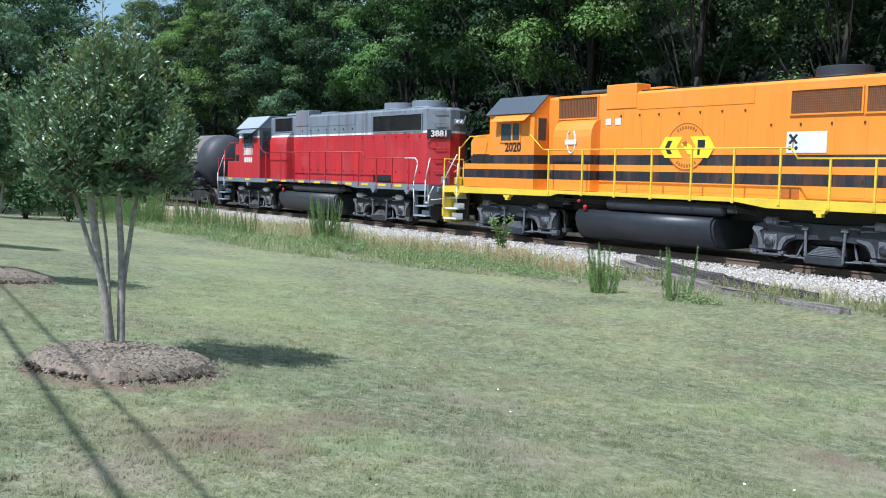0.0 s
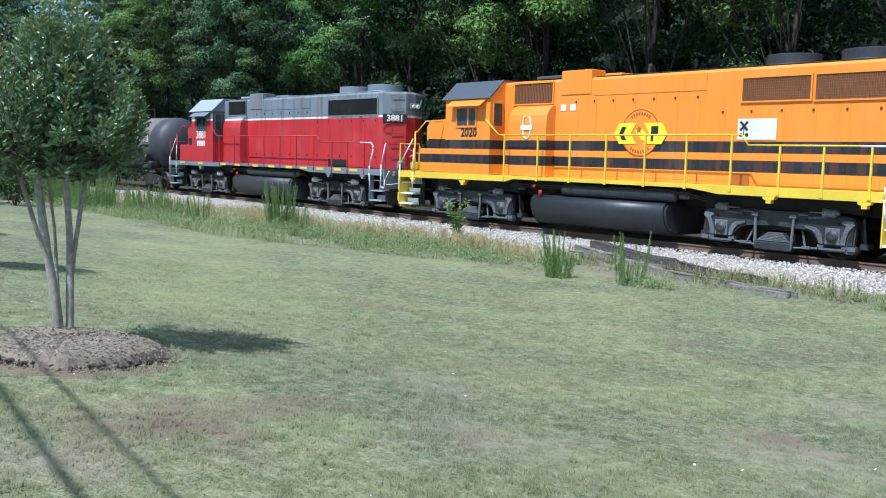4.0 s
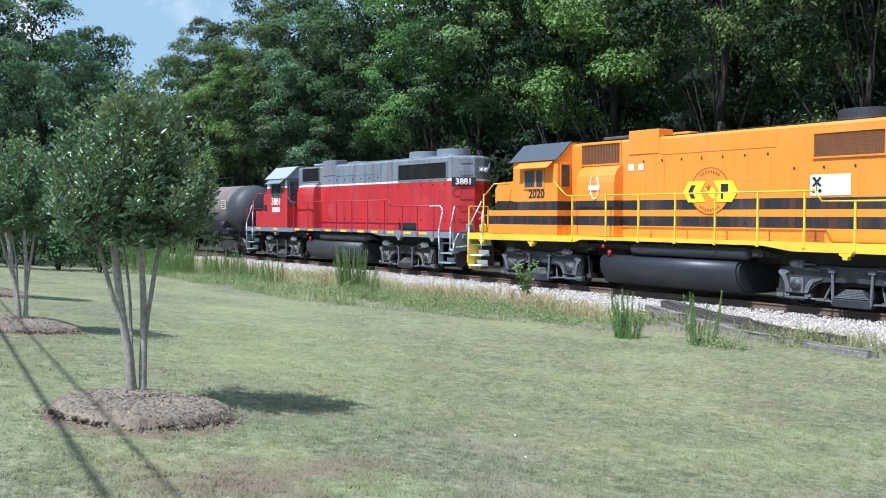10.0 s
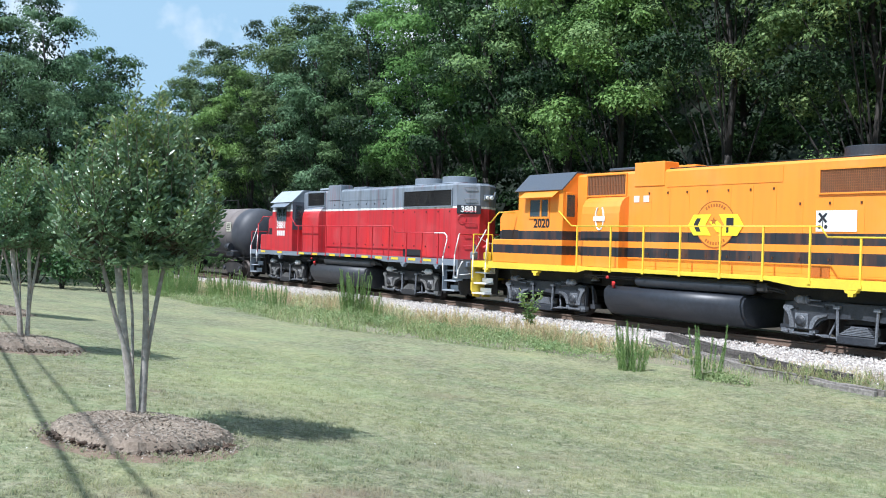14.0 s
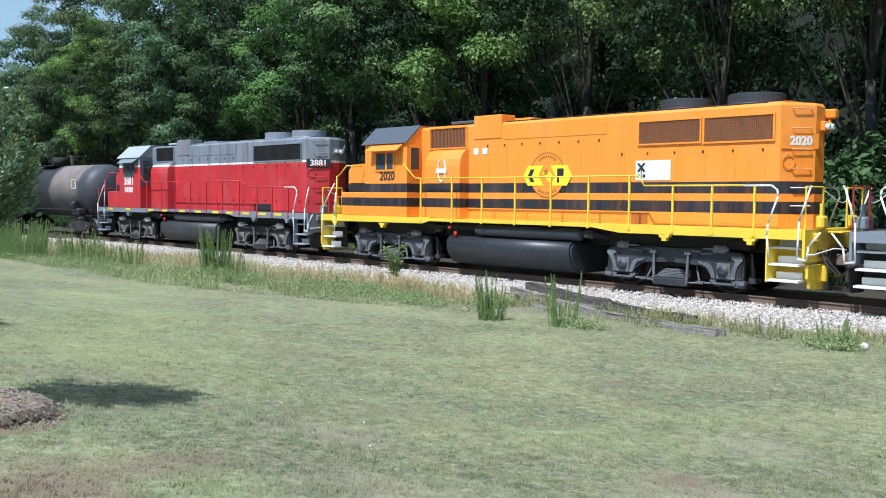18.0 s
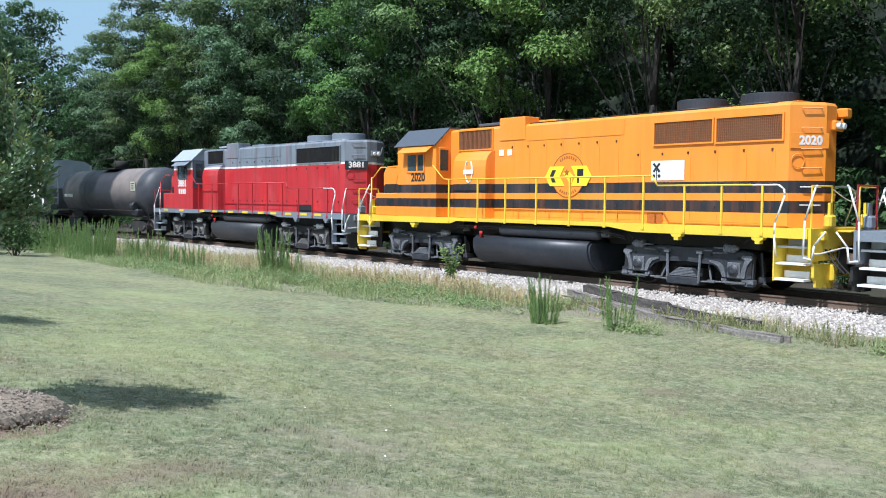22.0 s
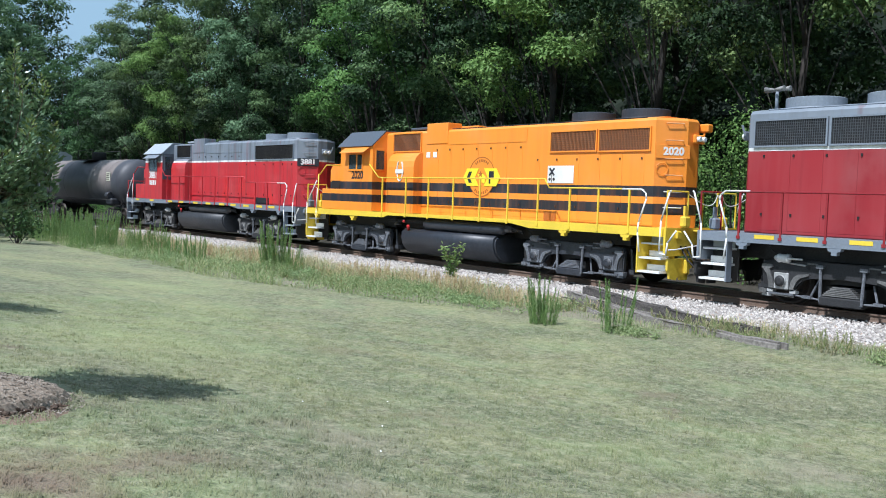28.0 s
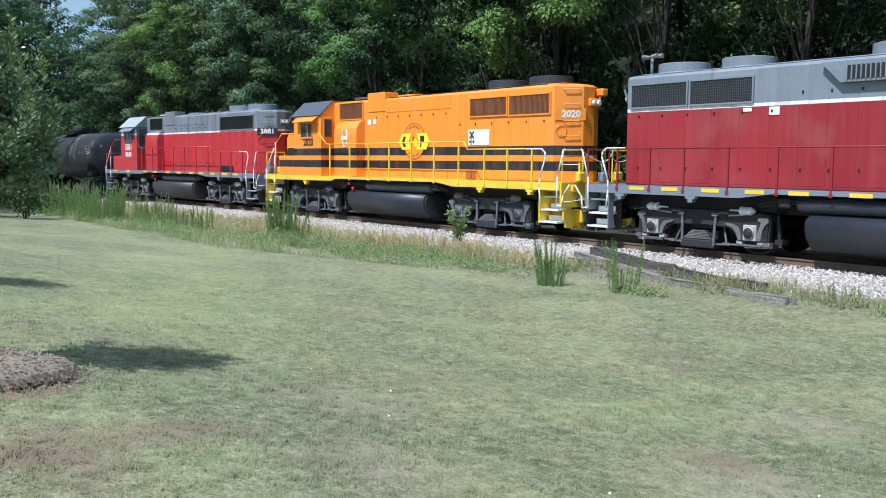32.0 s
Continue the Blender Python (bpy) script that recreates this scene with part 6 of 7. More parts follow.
def woods():
    rd = random.Random(11)
    # leaf pairs: a dark tone for the crown's shade, a lighter for sunlit boughs
    kinds = [wood_tree(21, 20.0, 4.3, M_LEAFSHADE, M_LEAFMID, "tall dark-green oak, bare-trunked at the edge of the wood", 0.42, 17),
             wood_tree(22, 20.5, 4.2, M_LEAFSHADE, M_LEAFFULL, "tall leafy hardwood with dense dark crown", 0.27, 14),
             wood_tree(23, 18.5, 4.1, M_LEAFSHADE, M_LEAFBLUE, "bluish-green hardwood with layered boughs", 0.25, 14),
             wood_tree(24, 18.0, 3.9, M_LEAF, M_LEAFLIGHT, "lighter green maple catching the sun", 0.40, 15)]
    spots = [[], [], [], []]
    row = ((-65, 2), (-59, 1), (-53.5, 3), (-48, 1), (-43, 1), (-38, 2), (-32.5, 1), (-26.5, 3), (-21.5, 1), (-16.5, 0), (-11.4, 3), (-6.3, 0), (-1.0, 0), (4.5, 0), (10, 0), (15.5, 0))
    for x, k in row:
        spots[k].append((x + rd.uniform(-0.4, 0.4), 9.0 + rd.uniform(-0.7, 0.9), rd.uniform(0.94, 1.10) * (0.86 if x < -62 else 0.92 if -56 < x < -31 else 1.0), rd.uniform(-35, 35)))
    for x, y, k, a in NEAR_WOOD:
        sort = rd.choice((2, 3, 2))
        if x < -45 and sort == 1:
            sort, k = 2, k * 1.1
        spots[sort].append((x, y, k, a))
    for m, s in zip(kinds, spots):
        stand(m, s)
    # its heart is coloured for shade too
    far = wood_tree(25, 20.0, 5.0, M_LEAFSHADE, M_LEAF, "tree deep in the wood", 0.04, 11, 190, (0.17, 0.30), (16, 130, (0.22, 0.40)), (5, 8), (1.4, 2.4))
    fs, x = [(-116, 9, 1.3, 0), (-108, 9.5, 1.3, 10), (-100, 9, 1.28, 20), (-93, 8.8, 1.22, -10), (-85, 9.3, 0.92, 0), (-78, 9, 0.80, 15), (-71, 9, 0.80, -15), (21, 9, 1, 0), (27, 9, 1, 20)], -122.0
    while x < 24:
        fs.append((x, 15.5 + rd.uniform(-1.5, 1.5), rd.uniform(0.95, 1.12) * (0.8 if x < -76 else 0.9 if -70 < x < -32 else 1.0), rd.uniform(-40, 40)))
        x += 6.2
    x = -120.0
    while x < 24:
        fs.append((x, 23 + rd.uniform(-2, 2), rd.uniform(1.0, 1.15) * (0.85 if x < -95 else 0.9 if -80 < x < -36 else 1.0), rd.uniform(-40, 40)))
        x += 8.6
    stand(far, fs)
    # the wood goes on: an uneven sheet, near-black with painted shade, closes the distance
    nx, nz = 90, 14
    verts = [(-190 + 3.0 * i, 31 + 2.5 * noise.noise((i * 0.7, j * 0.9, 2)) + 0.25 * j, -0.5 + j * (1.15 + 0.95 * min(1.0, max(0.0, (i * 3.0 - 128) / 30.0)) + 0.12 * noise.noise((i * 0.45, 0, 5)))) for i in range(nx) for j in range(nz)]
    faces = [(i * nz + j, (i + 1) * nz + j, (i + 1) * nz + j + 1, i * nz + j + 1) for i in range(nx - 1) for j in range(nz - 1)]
    tagged(new("backdrop", mesh_of("backdrop", verts, faces, M_DEPTHSHADE)), "near-black sheet for the shade of the wood behind the trees", "woods", "", "structure")
    a = shrub(31, 3.4, 2.2, M_LEAF, "dark undergrowth shrub at the wood's edge", 110, (0.16, 0.30))
    b = shrub(32, 2.6, 1.9, M_LEAFLIGHT, "light green undergrowth shrub", 110, (0.14, 0.28))
    leaning = shrub(33, 5.4, 1.7, M_LEAFLIGHT, "tall light-green bush leaning out of the wood", 700, (0.07, 0.14))
    stand(leaning, [(0.1, 4.9, 1.0, 20), (12.5, 5.4, 0.9, 140), (-33, 4.8, 0.8, 60)])
    sa, sb, x = [], [], -100.0
    while x < 30:
        (sa if rd.random() < 0.8 else sb).append((x, 6.2 + rd.uniform(-0.8, 1.6), rd.uniform(0.7, 1.3), rd.uniform(0, 360)))
        x += rd.uniform(2.4, 4.2)
    x = -62.0
    while x < 18:
        (sa if rd.random() < 0.8 else sb).append((x, 4.6 + rd.uniform(-0.3, 0.5), rd.uniform(0.32, 0.5), rd.uniform(0, 360)))
        x += rd.uniform(1.2, 1.9)
    for x, y, k in ((-20.5, -10.6, 0.62), (-22, -11.8, 0.8), (-22.5, -13.4, 0.85), (-23, -15, 0.9), (-23.5, -16.8, 0.9), (-25, -9.6, 0.7), (-26, -12, 1.1), (-27, -14.5, 1.1), (-30, -10, 0.8), (-34.0, -7.4, 0.85), (-36.2, -6.9, 0.8), (-29.6, -8.6, 0.6), (-33.0, -8.8, 0.9)):
        (sa if rd.random() < 0.75 else sb).append((x, y, k, rd.uniform(0, 360)))
    stand(a, sa)
    stand(b, sb)


NEAR_WOOD = ((-55.0, -7.4, 0.89, 75), (-39.2, -8.8, 0.88, 85), (-28.5, -13.2, 0.70, 70), (-31.0, -16.0, 0.74, 95), (-41.0, -14.0, 0.82, 60), (-37.0, -17.5, 0.85, 85), (-49.0, -17.0, 0.95, 75), (-46.0, -20.0, 0.95, 90), (-30.0, -21.0, 0.8, 100))
woods()


def smooth_path(pts):
    """Points along a curve that passes through pts."""
    path = []
    for i in range(len(pts) - 1):
        a0, a1, a2, a3 = pts[max(0, i - 1)], pts[i], pts[i + 1], pts[min(len(pts) - 1, i + 2)]
        for u in (0, 0.25, 0.5, 0.75):
            path.append(0.5 * ((2 * a1) + (a2 - a0) * u + (2 * a0 - 5 * a1 + 4 * a2 - a3) * u * u + (3 * a1 - a0 - 3 * a2 + a3) * u ** 3))
    return path + [pts[-1]]


def crape_myrtle(seed, stems, h):
    """Young multi-stemmed crape myrtle: smooth stems, and a crown of upright leafy shoots that end in spikes."""
    rng = np.random.default_rng(seed)
    rd = random.Random(seed)
    tree = empty("crape_myrtle", "young crape myrtle with several pale smooth stems on a mulch ring", "tree", "crape myrtles on the lawn")
    tops = []
    for r, pts in stems:
        bm = bmesh.new()
        pts = [Vector(p) for p in pts]
        path = smooth_path(pts)
        tops.append((path[-1], (path[-1] - path[-4]).normalized()))
        rings = []
        for i, c in enumerate(path):
            rr = r * (1.15 - 0.45 * i / len(path)) * (1 + 0.14 * noise.noise((c.x * 9, c.y * 9, c.z * 8 + seed))) * (1.25 if i == 0 else 1.0)
            rings.append([bm.verts.new(c + Vector((math.cos(j * 0.6283) * rr, math.sin(j * 0.6283) * rr, 0))) for j in range(10)])
        for ra, rb in zip(rings, rings[1:]):
            for j in range(10):
                bm.faces.new((ra[j], ra[(j + 1) % 10], rb[(j + 1) % 10], rb[j])).smooth = True
        bm.faces.new(rings[-1])
        part("stem", bm, M_MYRTLE, tree)
    tw = bmesh.new()
    mid = sum((p for p, _ in tops), Vector()) / len(tops) + Vector((0.02, 0.08, 0))
    P, N, T, young = [], [], [], []
    shoots = 215
    for k in range(shoots):
        # the shoot's tip in an egg-shaped crown, its spikes uneven
        f = (k + rd.random()) / shoots
        z = h * (0.50 + 0.50 * f ** 0.9)
        g = (z / h - 0.50) / 0.50
        wide = h * 0.29 * (0.55 + 0.45 * (g / 0.38) ** 0.7 if g < 0.38 else 1 - 0.88 * ((g - 0.38) / 0.62) ** 1.35)
        a, q = k * 2.39996, rd.random() ** 0.5
        tip = Vector((mid.x + math.cos(a) * wide * q, mid.y + math.sin(a) * wide * q, z + (0.30 * rd.random() ** 2 if g > 0.3 else 0)))
        if rd.random() < 0.4:
            tip += Vector((math.cos(a) * 0.7, math.sin(a) * 0.7, 0.6)) * 0.26 * q * rd.random()
        p0, d0 = min(tops, key=lambda tp: (tp[0] - tip).length + rd.uniform(0, 0.35))
        p0 = p0 - d0 * rd.uniform(0, 0.22)
        bow = p0.lerp(tip, 0.55) + Vector((math.cos(a), math.sin(a), -0.35)) * 0.14 * q
        path = smooth_path([p0, bow, tip])
        limb(tw, path[::2], 0.007, 0.0015, 5)
        clothed = [path[i].lerp(path[i + 1], u) for i in range(3, len(path) - 1) for u in (0, 0.17, 0.33, 0.5, 0.67, 0.83)]
        for n, c in enumerate(clothed):
            along = (path[-1] - path[-3]).normalized()
            ends = n / len(clothed)
            for pair in range(3):
                b = rd.uniform(0, 6.28)
                away = Vector((math.cos(b), math.sin(b), rd.uniform(-0.35, 0.55)))
                L = rd.uniform(0.0, 0.12) * (1.0 - 0.8 * ends)
                P.append(c + away * L)
                T.append((away * 0.9 + along * 0.6).normalized())
                N.append(Vector((away.x * 0.5, away.y * 0.5 - 0.15, 0.55)) + Vector((rd.gauss(0, 0.6), rd.gauss(0, 0.6), rd.gauss(0, 0.35))))
                young.append(1 if ends > 0.66 and g > 0.3 and rd.random() < 0.75 else 0)
    part("branchwork", tw, M_TWIG, tree)
    P, N, T = (np.array([tuple(v) for v in w]) for w in (P, N, T))
    N -= T * (N * T).sum(1, keepdims=True)
    N /= np.linalg.norm(N, axis=1, keepdims=True) + 1e-9
    young = np.array(young)
    s = rng.uniform(0.038, 0.066, len(P))[:, None] * np.where(young, 0.72, 1.0)[:, None]
    B = np.cross(N, T) * s * 0.25
    rise = N * s * 0.06
    V = np.stack([P, P + T * s * 0.48 + B + rise, P + T * s - rise, P + T * s * 0.48 - B + rise], 1).reshape(-1, 3)
    me = mesh_of("leaves", V, np.arange(len(V)).reshape(-1, 4), M_LEAFMYRTLE)
    me.materials.append(M_LEAFYOUNG)
    me.polygons.foreach_set("material_index", young.tolist())
    cr = new("leaves", me)
    cr.parent = tree
    return tree


def mulch_ring(x, y, r, seed, h=0.16):
    rng = random.Random(seed)
    bm = bmesh.new()
    rings, n = [], 72
    for f, zf in ((0, 1.0), (0.3, 0.98), (0.55, 0.88), (0.78, 0.70), (0.90, 0.52), (0.965, 0.14), (1.0, -0.35)):
        ring = []
        for k in range(n):
            a = 2 * math.pi * k / n
            rr = r * f * (1 + 0.07 * math.sin(3 * a + seed) + 0.02 * math.sin(9 * a) + 0.035 * noise.noise((math.cos(a) * 6, math.sin(a) * 6, seed)))
            px, py = rr * math.cos(a), rr * math.sin(a)
            ring.append(bm.verts.new((px, py, ground_z(x + px, y + py) - ground_z(x, y) + h * zf + 0.014 * rng.uniform(-1, 1))))
        rings.append(ring)
    for ra, rb in zip(rings, rings[1:]):
        for k in range(n):
            j = (k + 1) % n
            if ra is rings[0]:
                bm.faces.new((ra[k], rb[k], rb[j], ra[j]))
            else:
                bm.faces.new((ra[k], rb[k], rb[j], ra[j]))
    ring_ob = empty("mulch_ring", "low round mound of brown bark mulch on the lawn", "mulch", "mulch rings")
    ring_ob.location = (x, y, ground_z(x, y))
    part("mound", bm, M_MULCH, ring_ob)
    bare = bmesh.new()
    rows = []
    for f in (0.9, 1.1, 1.3):
        row = []
        for k in range(25):
            a = math.radians(-95 + 150 * k / 24)
            w = r * (0.95 + (f - 0.9) * (0.35 + 0.9 * math.sin(math.pi * k / 24)) * (1 + 0.35 * noise.noise((k * 0.6, seed, f * 3))))
            px, py = w * math.cos(a), w * math.sin(a)
            row.append(bare.verts.new((px, py, ground_z(x + px, y + py) - ground_z(x, y) + (0.006 if f < 1.2 else -0.004))))
        rows.append(row)
    for ra, rb in zip(rows, rows[1:]):
        for k in range(24):
            bare.faces.new((ra[k], rb[k], rb[k + 1], ra[k + 1]))
    part("bare_soil", bare, M_CLAY, ring_ob, "bare reddish soil before the mulch")
    g = np.random.default_rng(seed)
    cnt = 3600
    a, f = g.uniform(0, 6.28, cnt), np.sqrt(g.random(cnt)) * 1.16
    px, py = r * f * np.cos(a), r * f * np.sin(a)
    pz = np.array([ground_z(x + u, y + v) - ground_z(x, y) for u, v in zip(px, py)]) + h * np.interp(f, [0, 0.3, 0.55, 0.78, 0.90, 0.965, 1.1], [1, 0.98, 0.88, 0.70, 0.52, 0.14, 0]) + 0.014
    V, F = kites(np.stack([px, py, pz], 1), g.normal(size=(cnt, 3)) * 0.35 + np.array([0, 0, 1.0]), g.uniform(0.010, 0.034, cnt), g, 0.5)
    ch = new("bark_litter", mesh_of("bark_litter", V, F, M_CHIP))
    ch.parent = ring_ob
    tagged(ch, "", "", "", "stuff")
    # small clods, darker than the mulch, along one side of the rim
    rc = random.Random(seed + 50)
    for k in range(120):
        t = rc.uniform(-1.6, 1.0)
        rr = r * rc.uniform(0.90, 1.05)
        px, py = rr * math.cos(t), rr * math.sin(t)
        bm = bmesh.new()
        bmesh.ops.create_icosphere(bm, subdivisions=1, radius=1.0)
        sx, sy, sz = rc.uniform(0.008, 0.034), rc.uniform(0.008, 0.026), rc.uniform(0.006, 0.020)
        for v in bm.verts:
            v.co = Vector((v.co.x * sx, v.co.y * sy, v.co.z * sz)) * rc.uniform(0.75, 1.2)
        bm.transform(pose(px, py, ground_z(x + px, y + py) - ground_z(x, y) + h * rc.uniform(0.02, 0.3), 0, 0, rc.uniform(0, 360)))
        part("soil_clod", bm, M_CLOD, ring_ob)
    return ring_ob


M_CLOD = plain("dark_rim_soil", (0.085, 0.055, 0.038), 0.95, 0, 0.5, 9, bump=0.8)
# stems: thickness and the points they pass, x towards the track's end, y towards the track
STEMS = [(0.036, ((-0.01, -0.01, -0.12), (-0.02, -0.03, 0.25), (-0.03, -0.08, 0.62), (-0.05, -0.12, 1.05), (-0.08, -0.15, 1.42))),
         (0.020, ((0.02, -0.02, -0.12), (0.05, -0.06, 0.40), (0.05, -0.16, 0.74), (0.03, -0.25, 1.10), (0.0, -0.33, 1.40))),
         (0.027, ((0.02, 0.055, -0.12), (0.03, 0.065, 0.30), (0.04, 0.07, 0.72), (0.05, 0.05, 1.15), (0.07, 0.04, 1.45))),
         (0.020, ((0.03, 0.065, -0.12), (0.0, 0.09, 0.42), (-0.02, 0.15, 0.78), (-0.05, 0.22, 1.12), (-0.08, 0.30, 1.40))),
         (0.013, ((-0.05, 0.02, -0.12), (-0.10, 0.01, 0.40), (-0.17, 0.02, 0.80), (-0.24, 0.0, 1.15), (-0.30, 0.0, 1.38)))]
T1, T2, T3 = (8.62, -17.96), (2.35, -17.66), (-5.0, -16.9)
for i, (T, h, r) in enumerate(((T1, 2.36, 0.69), (T2, 2.42, 0.78), (T3, 2.4, 0.76))):
    mulch_ring(T[0] + 0.36 * (i == 0), T[1] - 0.03 * (i == 0), r, 3 + i, 0.145)
    cm = crape_myrtle(41 + i, STEMS, h)
    cm.matrix_basis = pose(T[0], T[1], ground_z(*T) + 0.12, 0, 0, 12 * i)


def blades(P, h, w, lean, rng, swept=None):
    """Grass blades: one bent strip each of two faces; swept: the way that a mower has laid most of them."""
    n = len(P)
    a = rng.uniform(0, 6.28, n) if swept is None else swept + rng.normal(0, 0.75, n)
    d = np.stack([np.cos(a), np.sin(a), np.zeros(n)], 1)
    b = np.stack([-np.sin(a), np.cos(a), np.zeros(n)], 1) * w[:, None] * 0.5
    up = np.array([0, 0, 1.0])
    m = P + up * h[:, None] * 0.6 + d * (lean * h * 0.25)[:, None]
    t = P + up * h[:, None] + d * (lean * h)[:, None]
    V = np.stack([P - b, P + b, m + b * 0.75, m - b * 0.75, t], 1).reshape(-1, 3)
    k = 5 * np.arange(n)[:, None]
    quads = (k + np.array([[0, 1, 2, 3]])).tolist()
    tris = (k + np.array([[3, 2, 4]])).tolist()
    return V, quads + tris


def lawn_grass():
    """Mown grass in tufts of short upright blades, thick before the camera and thinning with distance."""
    rng = np.random.default_rng(8)
    tufts_, per = 50000, 5
    ang, dist = rng.uniform(math.radians(2), math.radians(88), tufts_), 2.7 + 15.0 * rng.random(tufts_) ** 1.4
    ang, dist = np.repeat(ang, per), np.repeat(dist, per)
    n = tufts_ * per
    drift = np.array([noise.noise((a * 1.1, b * 1.1, 4)) + 0.6 * noise.noise((a * 4.5, b * 4.5, 9)) for a, b in zip(16.0 - np.sin(ang[::per]) * dist[::per], -20.3 + np.cos(ang[::per]) * dist[::per])])
    tall = np.repeat(rng.uniform(0.6, 1.3, tufts_) * (1.0 + 0.6 * drift), per)
    x = 16.0 - np.sin(ang) * dist + rng.normal(0, 0.018, n) * (1 + dist * 0.08)
    y = -20.3 + np.cos(ang) * dist + rng.normal(0, 0.018, n) * (1 + dist * 0.08)
    edge = np.array([lawn_edge(a) for a in x])
    clump = np.array([noise.noise((a * 7, b * 7, 2)) for a, b in zip(x[::per], y[::per])])
    keep = (y < edge + 0.3) & np.repeat(clump > rng.uniform(-0.45, 0.15, tufts_), per)
    for T in (T1, T2, T3):
        keep &= np.hypot(x - T[0], y - T[1]) > 0.80
    x, y, dist, tall = x[keep], y[keep], dist[keep], tall[keep]
    z = np.array([ground_z(a, b) for a, b in zip(x, y)])
    m = len(x)
    h = rng.uniform(0.014, 0.036, m) * tall * np.interp(dist, [4, 9, 17], [1.0, 1.0, 0.8])
    V, F = blades(np.stack([x, y, z - 0.004], 1), h, 0.0030 + 0.0007 * dist * rng.uniform(0.5, 1.4, m), rng.uniform(0.3, 1.5, m), rng, 2.3)
    ob = new("turf_blades", mesh_of("turf_blades", V, F, M_BLADE))
    tagged(ob, "short mown grass blades, green and straw", "grass", "", "stuff")
    # clover heads and dry leaves scattered in the turf
    c = 60
    ang, dist = rng.uniform(math.radians(2), math.radians(88), c), 3.0 + 11.0 * rng.random(c)
    x, y = 16.0 - np.sin(ang) * dist, -20.3 + np.cos(ang) * dist
    ok = y < np.array([lawn_edge(a) for a in x])
    x, y = x[ok], y[ok]
    z = np.array([ground_z(a, b) for a, b in zip(x, y)]) + 0.035
    V, F = kites(np.stack([x, y, z], 1), rng.normal(size=(len(x), 3)) * 0.4 + np.array([0, 0, 1.0]), rng.uniform(0.010, 0.022, len(x)), rng, 0.9)
    tagged(new("clover_heads", mesh_of("clover_heads", V, F, M_LITTER)), "tiny white clover heads in the turf", "clover", "", "stuff")


lawn_grass()


def verge_grass():
    """Unmown strip between the lawn and the ballast: tangled green and straw."""
    rng = np.random.default_rng(9)
    n = 190000
    x = 15.0 - 75.0 * rng.random(n) ** 1.3
    e = np.array([lawn_edge(a) for a in x])
    b = np.array([track_y(a) for a in x]) - 3.3
    f = rng.random(n)
    y = e + (b - e) * f
    z = np.array([ground_z(a, c) for a, c in zip(x, y)])
    patch = np.array([noise.noise((a * 0.55, c * 0.8, 7)) + 0.5 * noise.noise((a * 2.1, c * 2.4, 3)) for a, c in zip(x, y)])
    h = (0.05 + 0.34 * rng.random(n) ** 2.2) * (0.5 + 1.1 * np.clip(patch + 0.35, 0, 1.2)) * np.interp(f, [0, 0.08, 0.7, 0.92, 1], [0.35, 1, 1.0, 0.9, 0.4]) * np.interp(x, [-6, 0, 4], [1.0, 0.8, 0.55])
    thin = (rng.random(n) < np.interp(x, [-8, -2, 3, 15], [1.0, 0.9, 0.42, 0.4])) & (patch > rng.uniform(-0.55, 0.15, n))
    for bx, by, br in ((2.7, -6.7, 0.75), (4.35, -6.35, 0.7), (6.2, -6.2, 0.5)):
        thin &= np.hypot((x - bx) * 0.8, y - by) > br * (0.75 + 0.5 * rng.random(n))
    lush = (f + 0.55 * patch + rng.normal(0, 0.24, n)) < 0.50
    dry = (f + 0.5 * -patch + rng.normal(0, 0.28, n)) > 0.58
    for pick, nm, mat, tag in ((thin & ~lush & dry, "verge_straw", M_DRY, "pale and reddish dry straw along the ballast"), (thin & ~lush & ~dry, "verge_grass", M_VERGE, "tangled unmown verge grass, straw-dry near the ballast"), (thin & lush, "verge_greenery", M_LUSH, "lush green weeds and grass along the lawn edge")):
        m = int(pick.sum())
        V, F = blades(np.stack([x[pick], y[pick], z[pick] - 0.01], 1), h[pick], rng.uniform(0.005, 0.014, m), rng.uniform(0.3, 1.7, m), rng)
        tagged(new(nm, mesh_of(nm, V, F, mat)), tag, "grass", "", "stuff")
    c = 26000
    x = 3.0 - 42.0 * rng.random(c) ** 1.25
    e = np.array([lawn_edge(a) for a in x])
    y = e + (-3.6 - e) * rng.random(c) ** 1.5
    patch = np.array([noise.noise((a * 0.5 + 9, b * 0.7, 1)) for a, b in zip(x, y)])
    ok = patch > rng.uniform(-0.3, 0.4, c)
    x, y = x[ok], y[ok]
    z = np.array([ground_z(a, b) for a, b in zip(x, y)]) + rng.uniform(0.02, 0.22, len(x))
    V, F = kites(np.stack([x, y, z], 1), rng.normal(size=(len(x), 3)) * 0.5 + np.array([0, -0.2, 1.0]), rng.uniform(0.035, 0.085, len(x)), rng, 0.5)
    tagged(new("low_weeds", mesh_of("low_weeds", V, F, M_FORB)), "low broad-leaved weeds among the verge grass", "weeds", "", "stuff")


verge_grass()


